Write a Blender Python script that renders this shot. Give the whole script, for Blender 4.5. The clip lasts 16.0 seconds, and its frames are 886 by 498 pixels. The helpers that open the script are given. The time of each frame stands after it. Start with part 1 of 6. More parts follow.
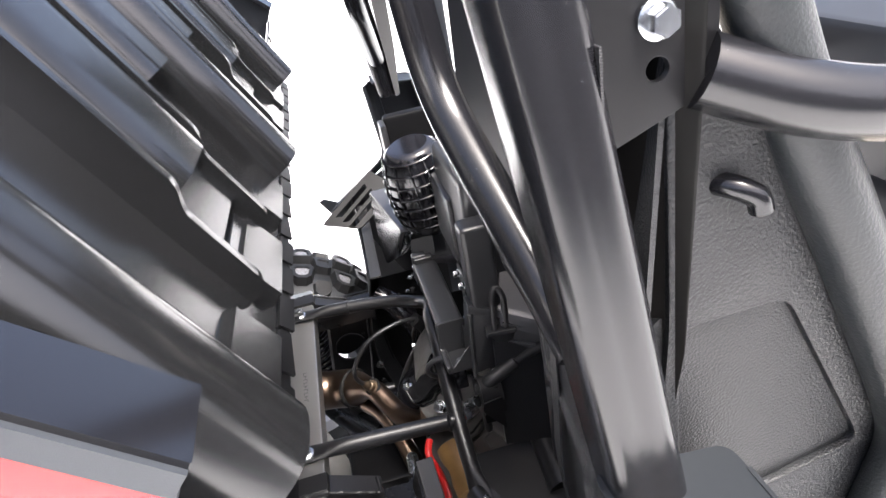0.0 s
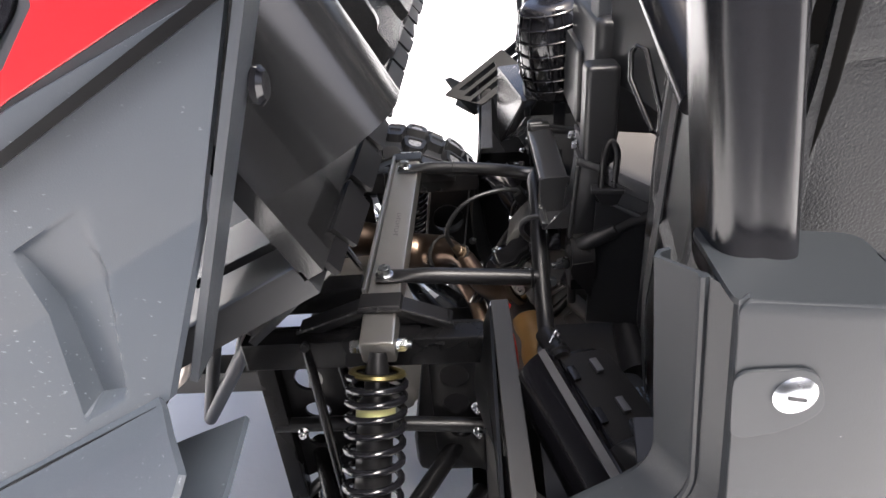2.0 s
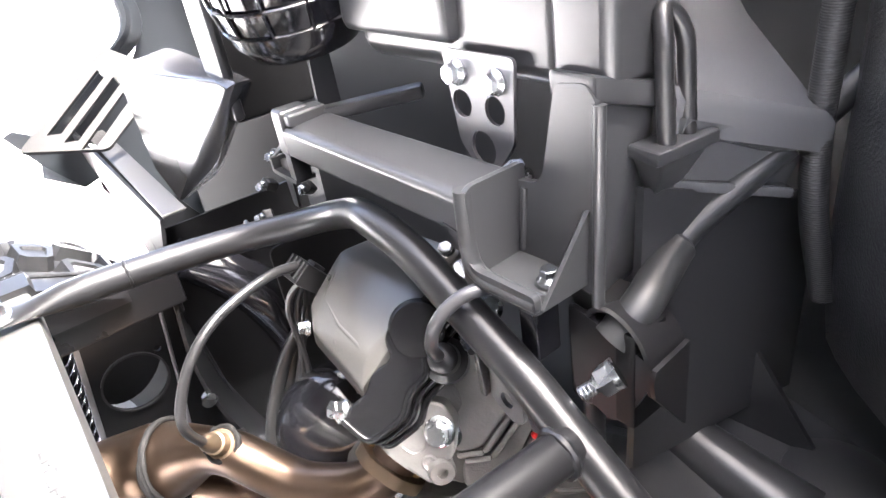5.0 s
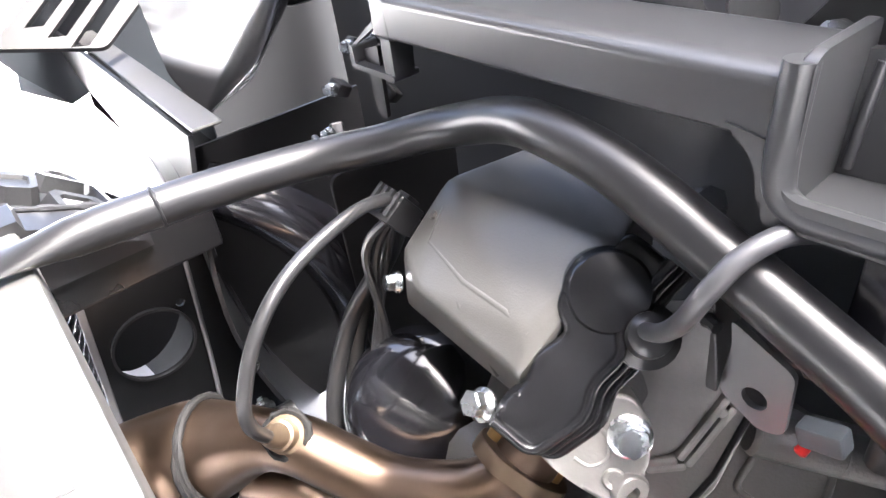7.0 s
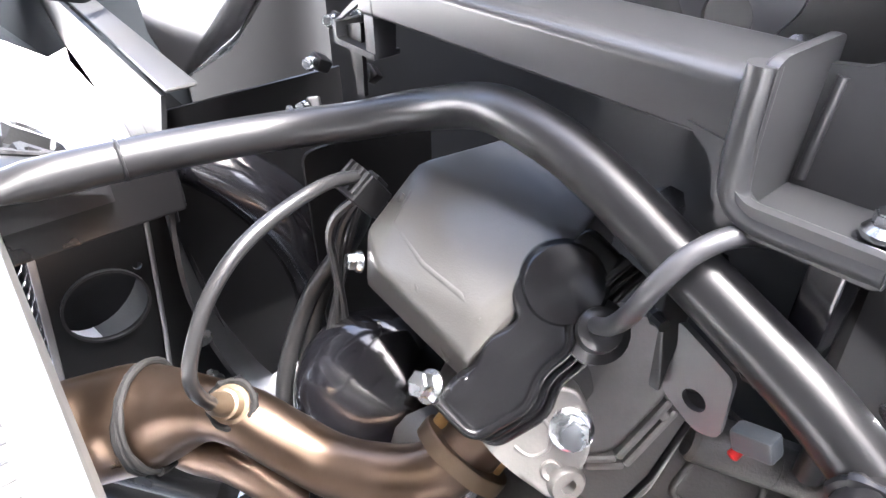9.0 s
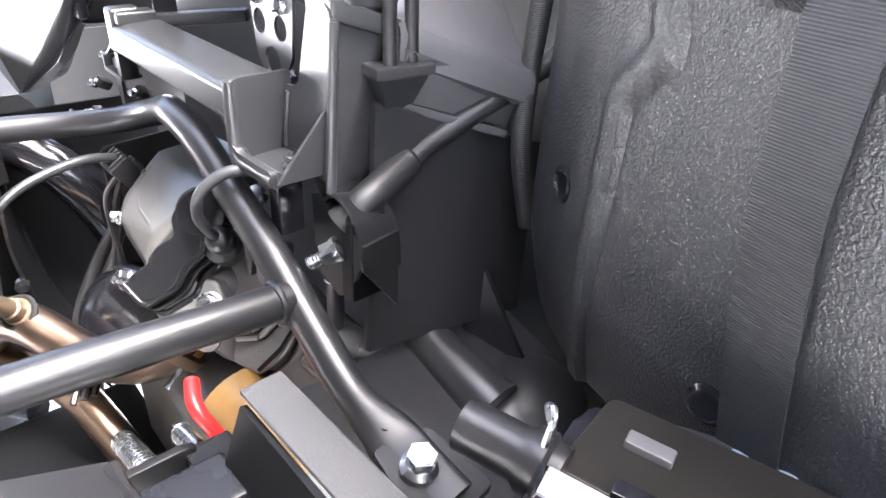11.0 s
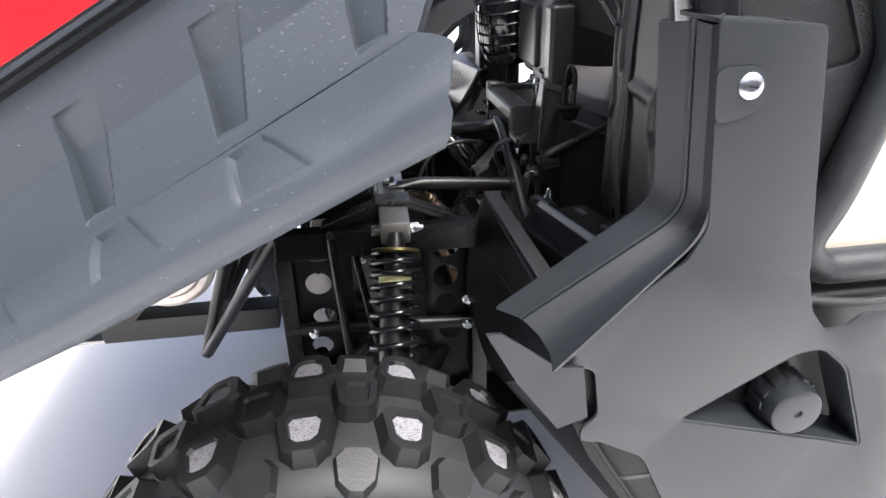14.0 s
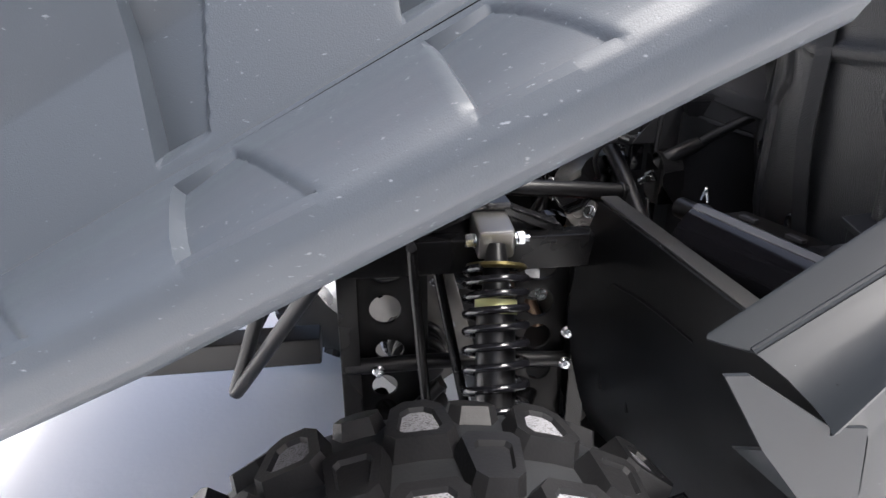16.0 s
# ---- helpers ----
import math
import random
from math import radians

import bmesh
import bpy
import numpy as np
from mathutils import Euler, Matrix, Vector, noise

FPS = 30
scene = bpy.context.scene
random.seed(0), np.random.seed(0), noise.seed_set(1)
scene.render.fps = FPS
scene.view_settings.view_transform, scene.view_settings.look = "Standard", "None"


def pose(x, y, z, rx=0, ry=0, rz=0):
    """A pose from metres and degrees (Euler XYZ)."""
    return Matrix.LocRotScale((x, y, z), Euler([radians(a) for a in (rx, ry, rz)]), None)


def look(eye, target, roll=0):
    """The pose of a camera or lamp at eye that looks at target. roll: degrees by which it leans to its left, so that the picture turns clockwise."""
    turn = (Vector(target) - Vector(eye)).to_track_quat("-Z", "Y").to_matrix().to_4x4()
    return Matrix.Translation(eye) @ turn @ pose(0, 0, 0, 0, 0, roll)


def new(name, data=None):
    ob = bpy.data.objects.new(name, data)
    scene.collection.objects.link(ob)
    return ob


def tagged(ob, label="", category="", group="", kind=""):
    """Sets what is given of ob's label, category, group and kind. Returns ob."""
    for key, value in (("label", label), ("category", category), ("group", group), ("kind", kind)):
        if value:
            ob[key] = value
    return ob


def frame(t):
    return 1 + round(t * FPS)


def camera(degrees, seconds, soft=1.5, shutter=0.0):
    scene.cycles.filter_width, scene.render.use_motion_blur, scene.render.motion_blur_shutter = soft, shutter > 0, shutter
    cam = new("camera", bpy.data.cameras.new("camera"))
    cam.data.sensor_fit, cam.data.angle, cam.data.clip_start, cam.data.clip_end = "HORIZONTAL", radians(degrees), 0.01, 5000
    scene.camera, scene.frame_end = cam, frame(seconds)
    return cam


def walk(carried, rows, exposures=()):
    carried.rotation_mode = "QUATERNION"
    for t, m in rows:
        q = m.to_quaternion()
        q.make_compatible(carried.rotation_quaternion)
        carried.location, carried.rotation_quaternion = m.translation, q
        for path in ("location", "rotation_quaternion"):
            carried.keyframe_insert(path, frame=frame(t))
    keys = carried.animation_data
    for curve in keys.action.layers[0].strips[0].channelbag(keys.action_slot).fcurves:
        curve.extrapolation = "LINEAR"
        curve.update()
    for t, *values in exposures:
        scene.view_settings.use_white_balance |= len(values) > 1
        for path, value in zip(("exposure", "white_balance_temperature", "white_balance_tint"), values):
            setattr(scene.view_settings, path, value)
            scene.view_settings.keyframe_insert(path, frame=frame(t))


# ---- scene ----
cam = camera(68.8, 16.0)
PATH = [
    (0, (0.168, -0.969, 1.474), (0.393, 0.783, 0.536), -11.0),
    (0.5, (0.247, -0.992, 1.413), (0.274, 0.76, 0.449), -10.7),
    (1, (0.19, -1.103, 1.418), (0.064, 0.616, 0.403), -11.3),
    (1.5, (0.128, -1.163, 1.401), (-0.005, 0.55, 0.376), -7.2),
    (2, (0.15, -1.021, 1.313), (0.03, 0.69, 0.286), -4.8),
    (2.5, (0.146, -0.857, 1.179), (0.2, 0.87, 0.172), -1.3),
    (3, (0.065, -0.722, 1.061), (0.589, 0.951, 0.098), 4.5),
    (3.5, (0.042, -0.657, 1.024), (0.802, 0.944, 0.095), 4.1),
    (4, (0.034, -0.569, 0.993), (0.924, 0.957, 0.055), 0.4),
    (4.5, (0.043, -0.47, 1.026), (0.996, 0.997, 0.058), -4.9),
    (5, (0.053, -0.376, 1.036), (1.013, 1.071, 0.043), -9.2),
    (5.2, (0.048, -0.339, 1.04), (1.004, 1.098, 0.029), -10.3),
    (7.3, (0.04, -0.199, 0.954), (0.968, 1.139, -0.207), -7.7),
    (7.5, (0.04, -0.202, 0.95), (0.968, 1.144, -0.201), -6.5),
    (8, (0.043, -0.203, 0.951), (0.963, 1.141, -0.211), -4.5),
    (8.2, (0.039, -0.203, 0.952), (0.974, 1.135, -0.204), -3.3),
    (10.3, (0.046, -0.312, 1.009), (1.124, 0.913, -0.147), 0.9),
    (10.5, (0.061, -0.357, 1.021), (1.168, 0.864, -0.112), 1.3),
    (11, (0.064, -0.524, 1.018), (1.243, 0.724, -0.009), 3.7),
    (11.5, (0.052, -0.675, 1.042), (1.102, 0.757, 0.122), 3.8),
    (12, (0.059, -0.817, 1.088), (0.758, 0.822, 0.18), 1.6),
    (12.5, (0.028, -0.929, 1.126), (0.582, 0.76, 0.21), 1.2),
    (13, (0.039, -1.063, 1.147), (0.454, 0.676, 0.251), -0.7),
    (13.5, (0.027, -1.267, 1.227), (0.292, 0.517, 0.362), -1.6),
    (14, (-0.044, -1.315, 1.173), (0.179, 0.477, 0.315), -1.6),
    (14.5, (-0.198, -1.289, 1.029), (0.027, 0.51, 0.183), -1.4),
    (15, (-0.24, -1.263, 0.988), (0.002, 0.56, 0.201), -0.7),
    (15.5, (-0.212, -1.239, 1.026), (0.026, 0.599, 0.275), -0.5),
    (16, (-0.179, -1.104, 1.049), (0.078, 0.734, 0.304), -0.1),
]
STOPS = [(0, 1.75, 6350, 10), (1, 1.75, 6350, 10), (1.5, 1.5, 6350, 10), (2, 1.45, 6500, 10), (2.5, 2.15, 6700, 10), (3, 3.0, 6500, 10), (3.5, 3.75, 6500, 10), (5, 4.35, 6400, 10), (8, 4.3, 6250, 10), (10.5, 4.5, 6150, 10), (11.5, 4.0, 6300, 10), (12, 3.2, 6350, 10), (12.5, 2.35, 6300, 10), (13, 2.4, 6400, 10), (13.5, 1.8, 6300, 9), (14, 1.2, 6250, 9), (16, 1.25, 6300, 9)]
walk(cam, [(t, look(eye, target, roll)) for t, eye, target, roll in PATH], STOPS)

# world and light: bright overcast sky over a white ground
world = bpy.data.worlds.new("sky")
scene.world = world
world.use_nodes = True
wn = world.node_tree.nodes
sky = wn.new("ShaderNodeTexSky")
sky.sky_type, sky.sun_disc = "NISHITA", False
sky.sun_elevation, sky.sun_rotation = radians(64), radians(145)
sky.air_density, sky.dust_density, sky.ozone_density = 0.6, 8.0, 0.5
world.node_tree.links.new(sky.outputs[0], wn["Background"].inputs[0])
wn["Background"].inputs[1].default_value = 0.15
sun = new("sun", bpy.data.lights.new("sun", "SUN"))
sun.data.energy, sun.data.angle, sun.data.color = 2.4, radians(24), (1, 0.985, 0.965)
sun.matrix_world = look((0, 0, 5), (-0.7, 1.0, 2.5))


# ---- materials ----
def mat(name, color, rough=0.5, metal=0.0, grain=0.0, grain_scale=900.0, vary=0.15, vary_scale=6.0,
        coat=0.0, specks=0.0, speck_color=(0.33, 0.35, 0.38), speck_scale=140.0, tint=None, spec=0.5, rough_vary=0.12, bump=0.0015):
    m = bpy.data.materials.new(name)
    m.use_nodes = True
    nt = m.node_tree
    n, l = nt.nodes, nt.links
    p = n["Principled BSDF"]
    p.inputs["Metallic"].default_value = metal
    p.inputs["Coat Weight"].default_value = coat
    p.inputs["Coat Roughness"].default_value = 0.12
    p.inputs["Specular IOR Level"].default_value = spec
    tc = n.new("ShaderNodeTexCoord")
    big = n.new("ShaderNodeTexNoise")
    big.inputs["Scale"].default_value, big.inputs["Detail"].default_value = vary_scale, 6
    l.new(tc.outputs["Object"], big.inputs["Vector"])
    fine = n.new("ShaderNodeTexNoise")
    fine.inputs["Scale"].default_value, fine.inputs["Detail"].default_value = grain_scale, 3
    l.new(tc.outputs["Object"], fine.inputs["Vector"])
    ramp = n.new("ShaderNodeMix")
    ramp.data_type = "RGBA"
    lo = [c * (1 - vary) for c in color]
    hi = [min(1, c * (1 + vary)) for c in (tint or color)]
    ramp.inputs["A"].default_value, ramp.inputs["B"].default_value = (*lo, 1), (*hi, 1)
    l.new(big.outputs["Fac"], ramp.inputs["Factor"])
    col = ramp.outputs["Result"]
    if specks:
        sp = n.new("ShaderNodeTexNoise")
        sp.inputs["Scale"].default_value, sp.inputs["Detail"].default_value = speck_scale, 2
        st = n.new("ShaderNodeMapping")
        st.inputs["Scale"].default_value = (1.0, 2.4, 2.4)
        l.new(tc.outputs["Object"], st.inputs["Vector"])
        l.new(st.outputs[0], sp.inputs["Vector"])
        mul = n.new("ShaderNodeMath")
        mul.operation = "MULTIPLY_ADD"
        mul.inputs[1].default_value, mul.inputs[2].default_value = 0.35, -0.12
        l.new(big.outputs["Fac"], mul.inputs[0])
        add = n.new("ShaderNodeMath")
        l.new(sp.outputs["Fac"], add.inputs[0])
        l.new(mul.outputs[0], add.inputs[1])
        cr = n.new("ShaderNodeValToRGB")
        cr.color_ramp.elements[0].position, cr.color_ramp.elements[1].position = 0.86 - 0.1 * specks, 0.96 - 0.1 * specks
        l.new(add.outputs[0], cr.inputs[0])
        mx = n.new("ShaderNodeMix")
        mx.data_type = "RGBA"
        l.new(cr.outputs[0], mx.inputs["Factor"])
        l.new(col, mx.inputs["A"])
        mx.inputs["B"].default_value = (*speck_color, 1)
        col = mx.outputs["Result"]
    l.new(col, p.inputs["Base Color"])
    rm = n.new("ShaderNodeMapRange")
    rm.inputs["To Min"].default_value, rm.inputs["To Max"].default_value = max(0.03, rough - rough_vary), min(1, rough + rough_vary)
    l.new(big.outputs["Fac"], rm.inputs["Value"])
    l.new(rm.outputs[0], p.inputs["Roughness"])
    if grain:
        b = n.new("ShaderNodeBump")
        b.inputs["Strength"].default_value, b.inputs["Distance"].default_value = grain, bump
        l.new(fine.outputs["Fac"], b.inputs["Height"])
        l.new(b.outputs[0], p.inputs["Normal"])
    return m


GREY = mat("grey_moulded_plastic", (0.048, 0.057, 0.07), 0.42, grain=0.12, grain_scale=1400, specks=1.3, speck_scale=190, speck_color=(0.165, 0.182, 0.205), vary=0.12)
GREYB = mat("dark_grey_plastic", (0.04, 0.045, 0.053), 0.42, grain=0.12, grain_scale=1400, vary=0.12)
RED = mat("red_gloss_panel", (0.4, 0.015, 0.021), 0.25, coat=0.4, vary=0.05)
SHINY = mat("black_gloss_plastic", (0.008, 0.008, 0.01), 0.15, coat=0.5, vary=0.2)
PLAST = mat("black_satin_plastic", (0.026, 0.027, 0.029), 0.32, vary=0.2, rough_vary=0.06)
LEATH = mat("black_grained_plastic", (0.012, 0.0129, 0.0146), 0.34, grain=0.7, grain_scale=520, vary=0.2)
STEEL = mat("black_powder_coat", (0.01, 0.01, 0.011), 0.33, grain=0.03, grain_scale=700, spec=0.42, rough_vary=0.06, vary=0.25)
FRAMEB = mat("deep_black_frame_coat", (0.006, 0.006, 0.0066), 0.27, spec=0.24, grain=0.03, grain_scale=700, rough_vary=0.08, vary=0.3)
BARE = mat("sheen_coated_steel", (0.36, 0.355, 0.345), 0.3, metal=0.85, grain=0.04, vary=0.1)
ZINC = mat("zinc_plated_steel", (0.62, 0.64, 0.66), 0.25, metal=1.0, vary=0.15, vary_scale=60)
BRONZE = mat("heat_tinted_exhaust", (0.165, 0.105, 0.056), 0.33, metal=1.0, vary=0.4, vary_scale=20, tint=(0.165, 0.122, 0.1), rough_vary=0.14)
SCORCH = mat("scorched_weld", (0.012, 0.0115, 0.0115), 0.7, metal=0.2, spec=0.2, vary=0.5, vary_scale=120)
STAIN = mat("stained_stainless", (0.5, 0.42, 0.34), 0.35, metal=0.9, vary=0.3, vary_scale=18, tint=(0.55, 0.52, 0.5))
ALU = mat("cast_aluminium", (0.12, 0.118, 0.114), 0.45, metal=0.55, grain=0.3, grain_scale=500, vary=0.2, vary_scale=25)
COVER = mat("grey_engine_cover", (0.095, 0.092, 0.087), 0.36, metal=0.3, grain=0.1, vary=0.08)
RIMALU = mat("machined_alloy", (0.6, 0.6, 0.62), 0.3, metal=0.9, vary=0.1)
SIDEW = mat("dusty_sidewall_rubber", (0.017, 0.018, 0.0195), 0.5, spec=0.35, grain=0.15, grain_scale=300, vary=0.5, vary_scale=16, tint=(0.026, 0.0275, 0.03))
RUBBER = mat("tyre_rubber", (0.008, 0.0083, 0.0095), 0.42, spec=0.3, grain=0.2, grain_scale=300, vary=0.4, vary_scale=20, tint=(0.018, 0.018, 0.019))
SNOWY = mat("snow_packed_pocket", (0.27, 0.27, 0.29), 0.6, grain=0.6, grain_scale=300, specks=2.9, speck_scale=420, speck_color=(0.06, 0.06, 0.06), vary=0.3, vary_scale=30)
SNOW = mat("packed_snow", (0.92, 0.925, 0.93), 0.7, grain=0.5, grain_scale=60, vary=0.05, vary_scale=1.5)
TAN = mat("beige_vinyl", (0.5, 0.46, 0.4), 0.45, grain=0.3, grain_scale=500, vary=0.06)
WHITE = mat("white_label", (0.8, 0.8, 0.79), 0.4, vary=0.04)
ORANGE = mat("orange_label", (0.75, 0.2, 0.08), 0.4, vary=0.04)
SEATY = mat("yellow_passivated_steel", (0.13, 0.108, 0.045), 0.36, metal=0.8, vary=0.2, vary_scale=30)
YELLOW = mat("yellow_label", (0.6, 0.6, 0.28), 0.4, vary=0.1)
INK = mat("printed_ink", (0.03, 0.03, 0.03), 0.5)
PRINT = mat("pale_blue_print", (0.2, 0.25, 0.32), 0.5)
CABLE = mat("black_cable", (0.015, 0.015, 0.016), 0.35)
REDW = mat("red_wire", (0.5, 0.015, 0.015), 0.35)
LINER_RED = mat("faded_red_line", (0.16, 0.022, 0.015), 0.5, vary=0.7, vary_scale=14, tint=(0.09, 0.03, 0.025))
OCHRE = mat("ochre_insulator", (0.24, 0.14, 0.045), 0.5, vary=0.3, vary_scale=30)
SATIN = mat("black_satin_bed_plastic", (0.011, 0.0112, 0.012), 0.17, spec=0.9, rough_vary=0.04, grain=0.04, grain_scale=900, vary=0.2)
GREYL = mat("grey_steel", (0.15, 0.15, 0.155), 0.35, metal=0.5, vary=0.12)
FENDER = mat("dark_grey_fender_plastic", (0.019, 0.0222, 0.0262), 0.42, grain=0.12, grain_scale=1400, specks=0.3, speck_scale=300, vary=0.14)
STRIP = mat("dusty_dark_plastic", (0.036, 0.036, 0.036), 0.42, grain=0.2, vary=0.2)
BRKT = mat("satin_moulded_bracket", (0.03, 0.0308, 0.033), 0.29, vary=0.12, rough_vary=0.05)
BOLST = mat("dark_grey_vinyl", (0.026, 0.0295, 0.0315), 0.38, grain=0.4, grain_scale=420, vary=0.12)
CAGE = mat("satin_black_cage", (0.01, 0.01, 0.012), 0.22, grain=0.02, spec=0.7, vary=0.2, specks=0.2, speck_scale=300)
LEAD = mat("grey_rubber_lead", (0.035, 0.035, 0.038), 0.35)
CABLE2 = mat("matt_rubber", (0.02, 0.021, 0.022), 0.45)
FLANGE = mat("tinted_flange_steel", (0.17, 0.125, 0.085), 0.42, metal=0.75, vary=0.3, vary_scale=30)
DARKWALL = mat("unseen_dark_wall", (0.07, 0.07, 0.075), 0.7, vary=0.25, vary_scale=2.0)
LINER = mat("dull_black_liner", (0.006, 0.0062, 0.007), 0.4, spec=0.25, grain=0.1, vary=0.25)
# pale colour imitating the sky reflected along the gloss canister
SKYSTREAK = mat("painted_sky_streak", (0.12, 0.123, 0.13), 0.22)
LID = mat("brownish_black_plastic", (0.012, 0.011, 0.0095), 0.35, spec=0.35, vary=0.3, vary_scale=30)
SHELL = mat("dark_grained_seat_shell", (0.03, 0.031, 0.0335), 0.3, grain=1.0, grain_scale=560, vary=0.2, bump=0.0009, rough_vary=0.05)
# grey base stands in for bright surroundings mirrored in gloss black plastic
GLOSSG = mat("gloss_black_painted_reflection", (0.09, 0.092, 0.097), 0.18, vary=0.1)
PLATE = mat("dull_black_plate", (0.0045, 0.0045, 0.005), 0.4, spec=0.2, vary=0.3)
DEFL = mat("satin_grey_deflector", (0.06, 0.06, 0.063), 0.25, vary=0.1)
CAST = mat("pale_cast_aluminium", (0.2, 0.195, 0.188), 0.45, metal=0.5, grain=0.12, grain_scale=400, vary=0.3, vary_scale=40)
PILLAR = mat("brown_black_trim", (0.009, 0.0085, 0.008), 0.42, spec=0.25, vary=0.2)
COVERB = mat("smooth_black_trim", (0.007, 0.007, 0.008), 0.27, spec=0.35, vary=0.2, rough_vary=0.06)
WEB = mat("black_webbing", (0.022, 0.0225, 0.0245), 0.5, grain=0.35)
wv = WEB.node_tree.nodes.new("ShaderNodeTexWave")
wv.bands_direction = "Z"
wv.inputs["Scale"].default_value, wv.inputs["Distortion"].default_value = 210, 0.4
WEB.node_tree.links.new(next(n for n in WEB.node_tree.nodes if n.type == "TEX_COORD").outputs["Object"], wv.inputs["Vector"])
WEB.node_tree.links.new(wv.outputs["Fac"], next(n for n in WEB.node_tree.nodes if n.type == "BUMP").inputs["Height"])


# ---- mesh helpers ----
def V(*a):
    return Vector(a)


def part(name, bm, material, parent=None, label="", smooth=True):
    bmesh.ops.recalc_face_normals(bm, faces=bm.faces)
    me = bpy.data.meshes.new(name)
    bm.to_mesh(me)
    bm.free()
    me.materials.append(material)
    if smooth:
        me.shade_smooth()
        me.set_sharp_from_angle(angle=radians(38))
    ob = new(name, me)
    if smooth and 12 < len(me.polygons) < 400:
        wn = ob.modifiers.new("even_faces", "WEIGHTED_NORMAL")
        wn.keep_sharp = True
    if parent:
        ob.parent = parent
    if label:
        tagged(ob, label)
    return ob


def fillet(pts, rad, n=6):
    """Round the corners of a polyline."""
    pts = [Vector(p) for p in pts]
    out = [pts[0]]
    for a, b, c in zip(pts, pts[1:], pts[2:]):
        u, w = (a - b), (c - b)
        d = min(rad, u.length * 0.49, w.length * 0.49)
        p, q = b + u.normalized() * d, b + w.normalized() * d
        for i in range(n + 1):
            s = i / n
            out.append((1 - s) ** 2 * p + 2 * s * (1 - s) * b + s * s * q)
    return out + [pts[-1]]


def sweep(bm, pts, radius, seg=14, squash=None, cap=True):
    """A round tube along points; radius may be a list, squash a list of (flatness, axis) per point."""
    pts = [Vector(p) for p in pts]
    k = len(pts)
    rads = radius if isinstance(radius, (list, tuple)) else [radius] * k
    t0 = (pts[1] - pts[0]).normalized()
    ref = V(0, 0, 1) if abs(t0.z) < 0.9 else V(1, 0, 0)
    side = t0.cross(ref).normalized()
    rings = []
    for i, p in enumerate(pts):
        t = (pts[min(i + 1, k - 1)] - pts[max(i - 1, 0)]).normalized()
        side = (side - t * side.dot(t)).normalized()
        up = side.cross(t)
        f = squash[i] if squash else 1.0
        ring = []
        for j in range(seg):
            a = 2 * math.pi * j / seg
            wide = 1 + (1 - f) * 0.5
            ring.append(bm.verts.new(p + side * math.cos(a) * rads[i] * wide + up * math.sin(a) * rads[i] * f))
        rings.append(ring)
    for r, s in zip(rings, rings[1:]):
        for j in range(seg):
            bm.faces.new((r[j], r[(j + 1) % seg], s[(j + 1) % seg], s[j]))
    if cap:
        bm.faces.new(rings[0][::-1])
        bm.faces.new(rings[-1])
    return bm


def tube(pts, radius, rad=0.0, seg=14):
    bm = bmesh.new()
    return sweep(bm, fillet(pts, rad) if rad else pts, radius, seg)


def box(bm, c, s, rot=None, bevel=0.0, seg=2):
    g = bmesh.ops.create_cube(bm, size=1)
    vs = g["verts"]
    m = Matrix.Translation(c) @ (rot.to_4x4() if rot else Matrix.Identity(4)) @ Matrix.Diagonal((*s, 1))
    bmesh.ops.transform(bm, matrix=m, verts=vs)
    if bevel:
        es = list({e for v in vs for e in v.link_edges})
        bmesh.ops.bevel(bm, geom=es, offset=bevel, segments=seg, profile=0.5, affect="EDGES")
    return bm


def boxed(c, s, rot=None, bevel=0.003, seg=2):
    return box(bmesh.new(), c, s, rot, bevel, seg)


def bar(bm, a, b, w, h, up=V(0, 0, 1), bevel=0.002):
    """A rectangular bar from a to b, w across and h along up."""
    a, b = Vector(a), Vector(b)
    t = (b - a).normalized()
    side = t.cross(up).normalized()
    u = side.cross(t)
    rot = Matrix((t, side, u)).transposed()
    return box(bm, (a + b) / 2, ((b - a).length, w, h), rot, bevel)


def lathe(bm, profile, axis_p, axis_d, seg=32, closed=True):
    """Revolve (distance along the axis, radius) pairs."""
    d = Vector(axis_d).normalized()
    u = d.orthogonal().normalized()
    w = d.cross(u)
    rings = []
    for s, r in profile:
        rings.append([bm.verts.new(Vector(axis_p) + d * s + (u * math.cos(2 * math.pi * j / seg) + w * math.sin(2 * math.pi * j / seg)) * max(r, 1e-4)) for j in range(seg)])
    for a, b in zip(rings, rings[1:]):
        for j in range(seg):
            bm.faces.new((a[j], a[(j + 1) % seg], b[(j + 1) % seg], b[j]))
    if closed:
        bm.faces.new(rings[0][::-1])
        bm.faces.new(rings[-1])
    return bm


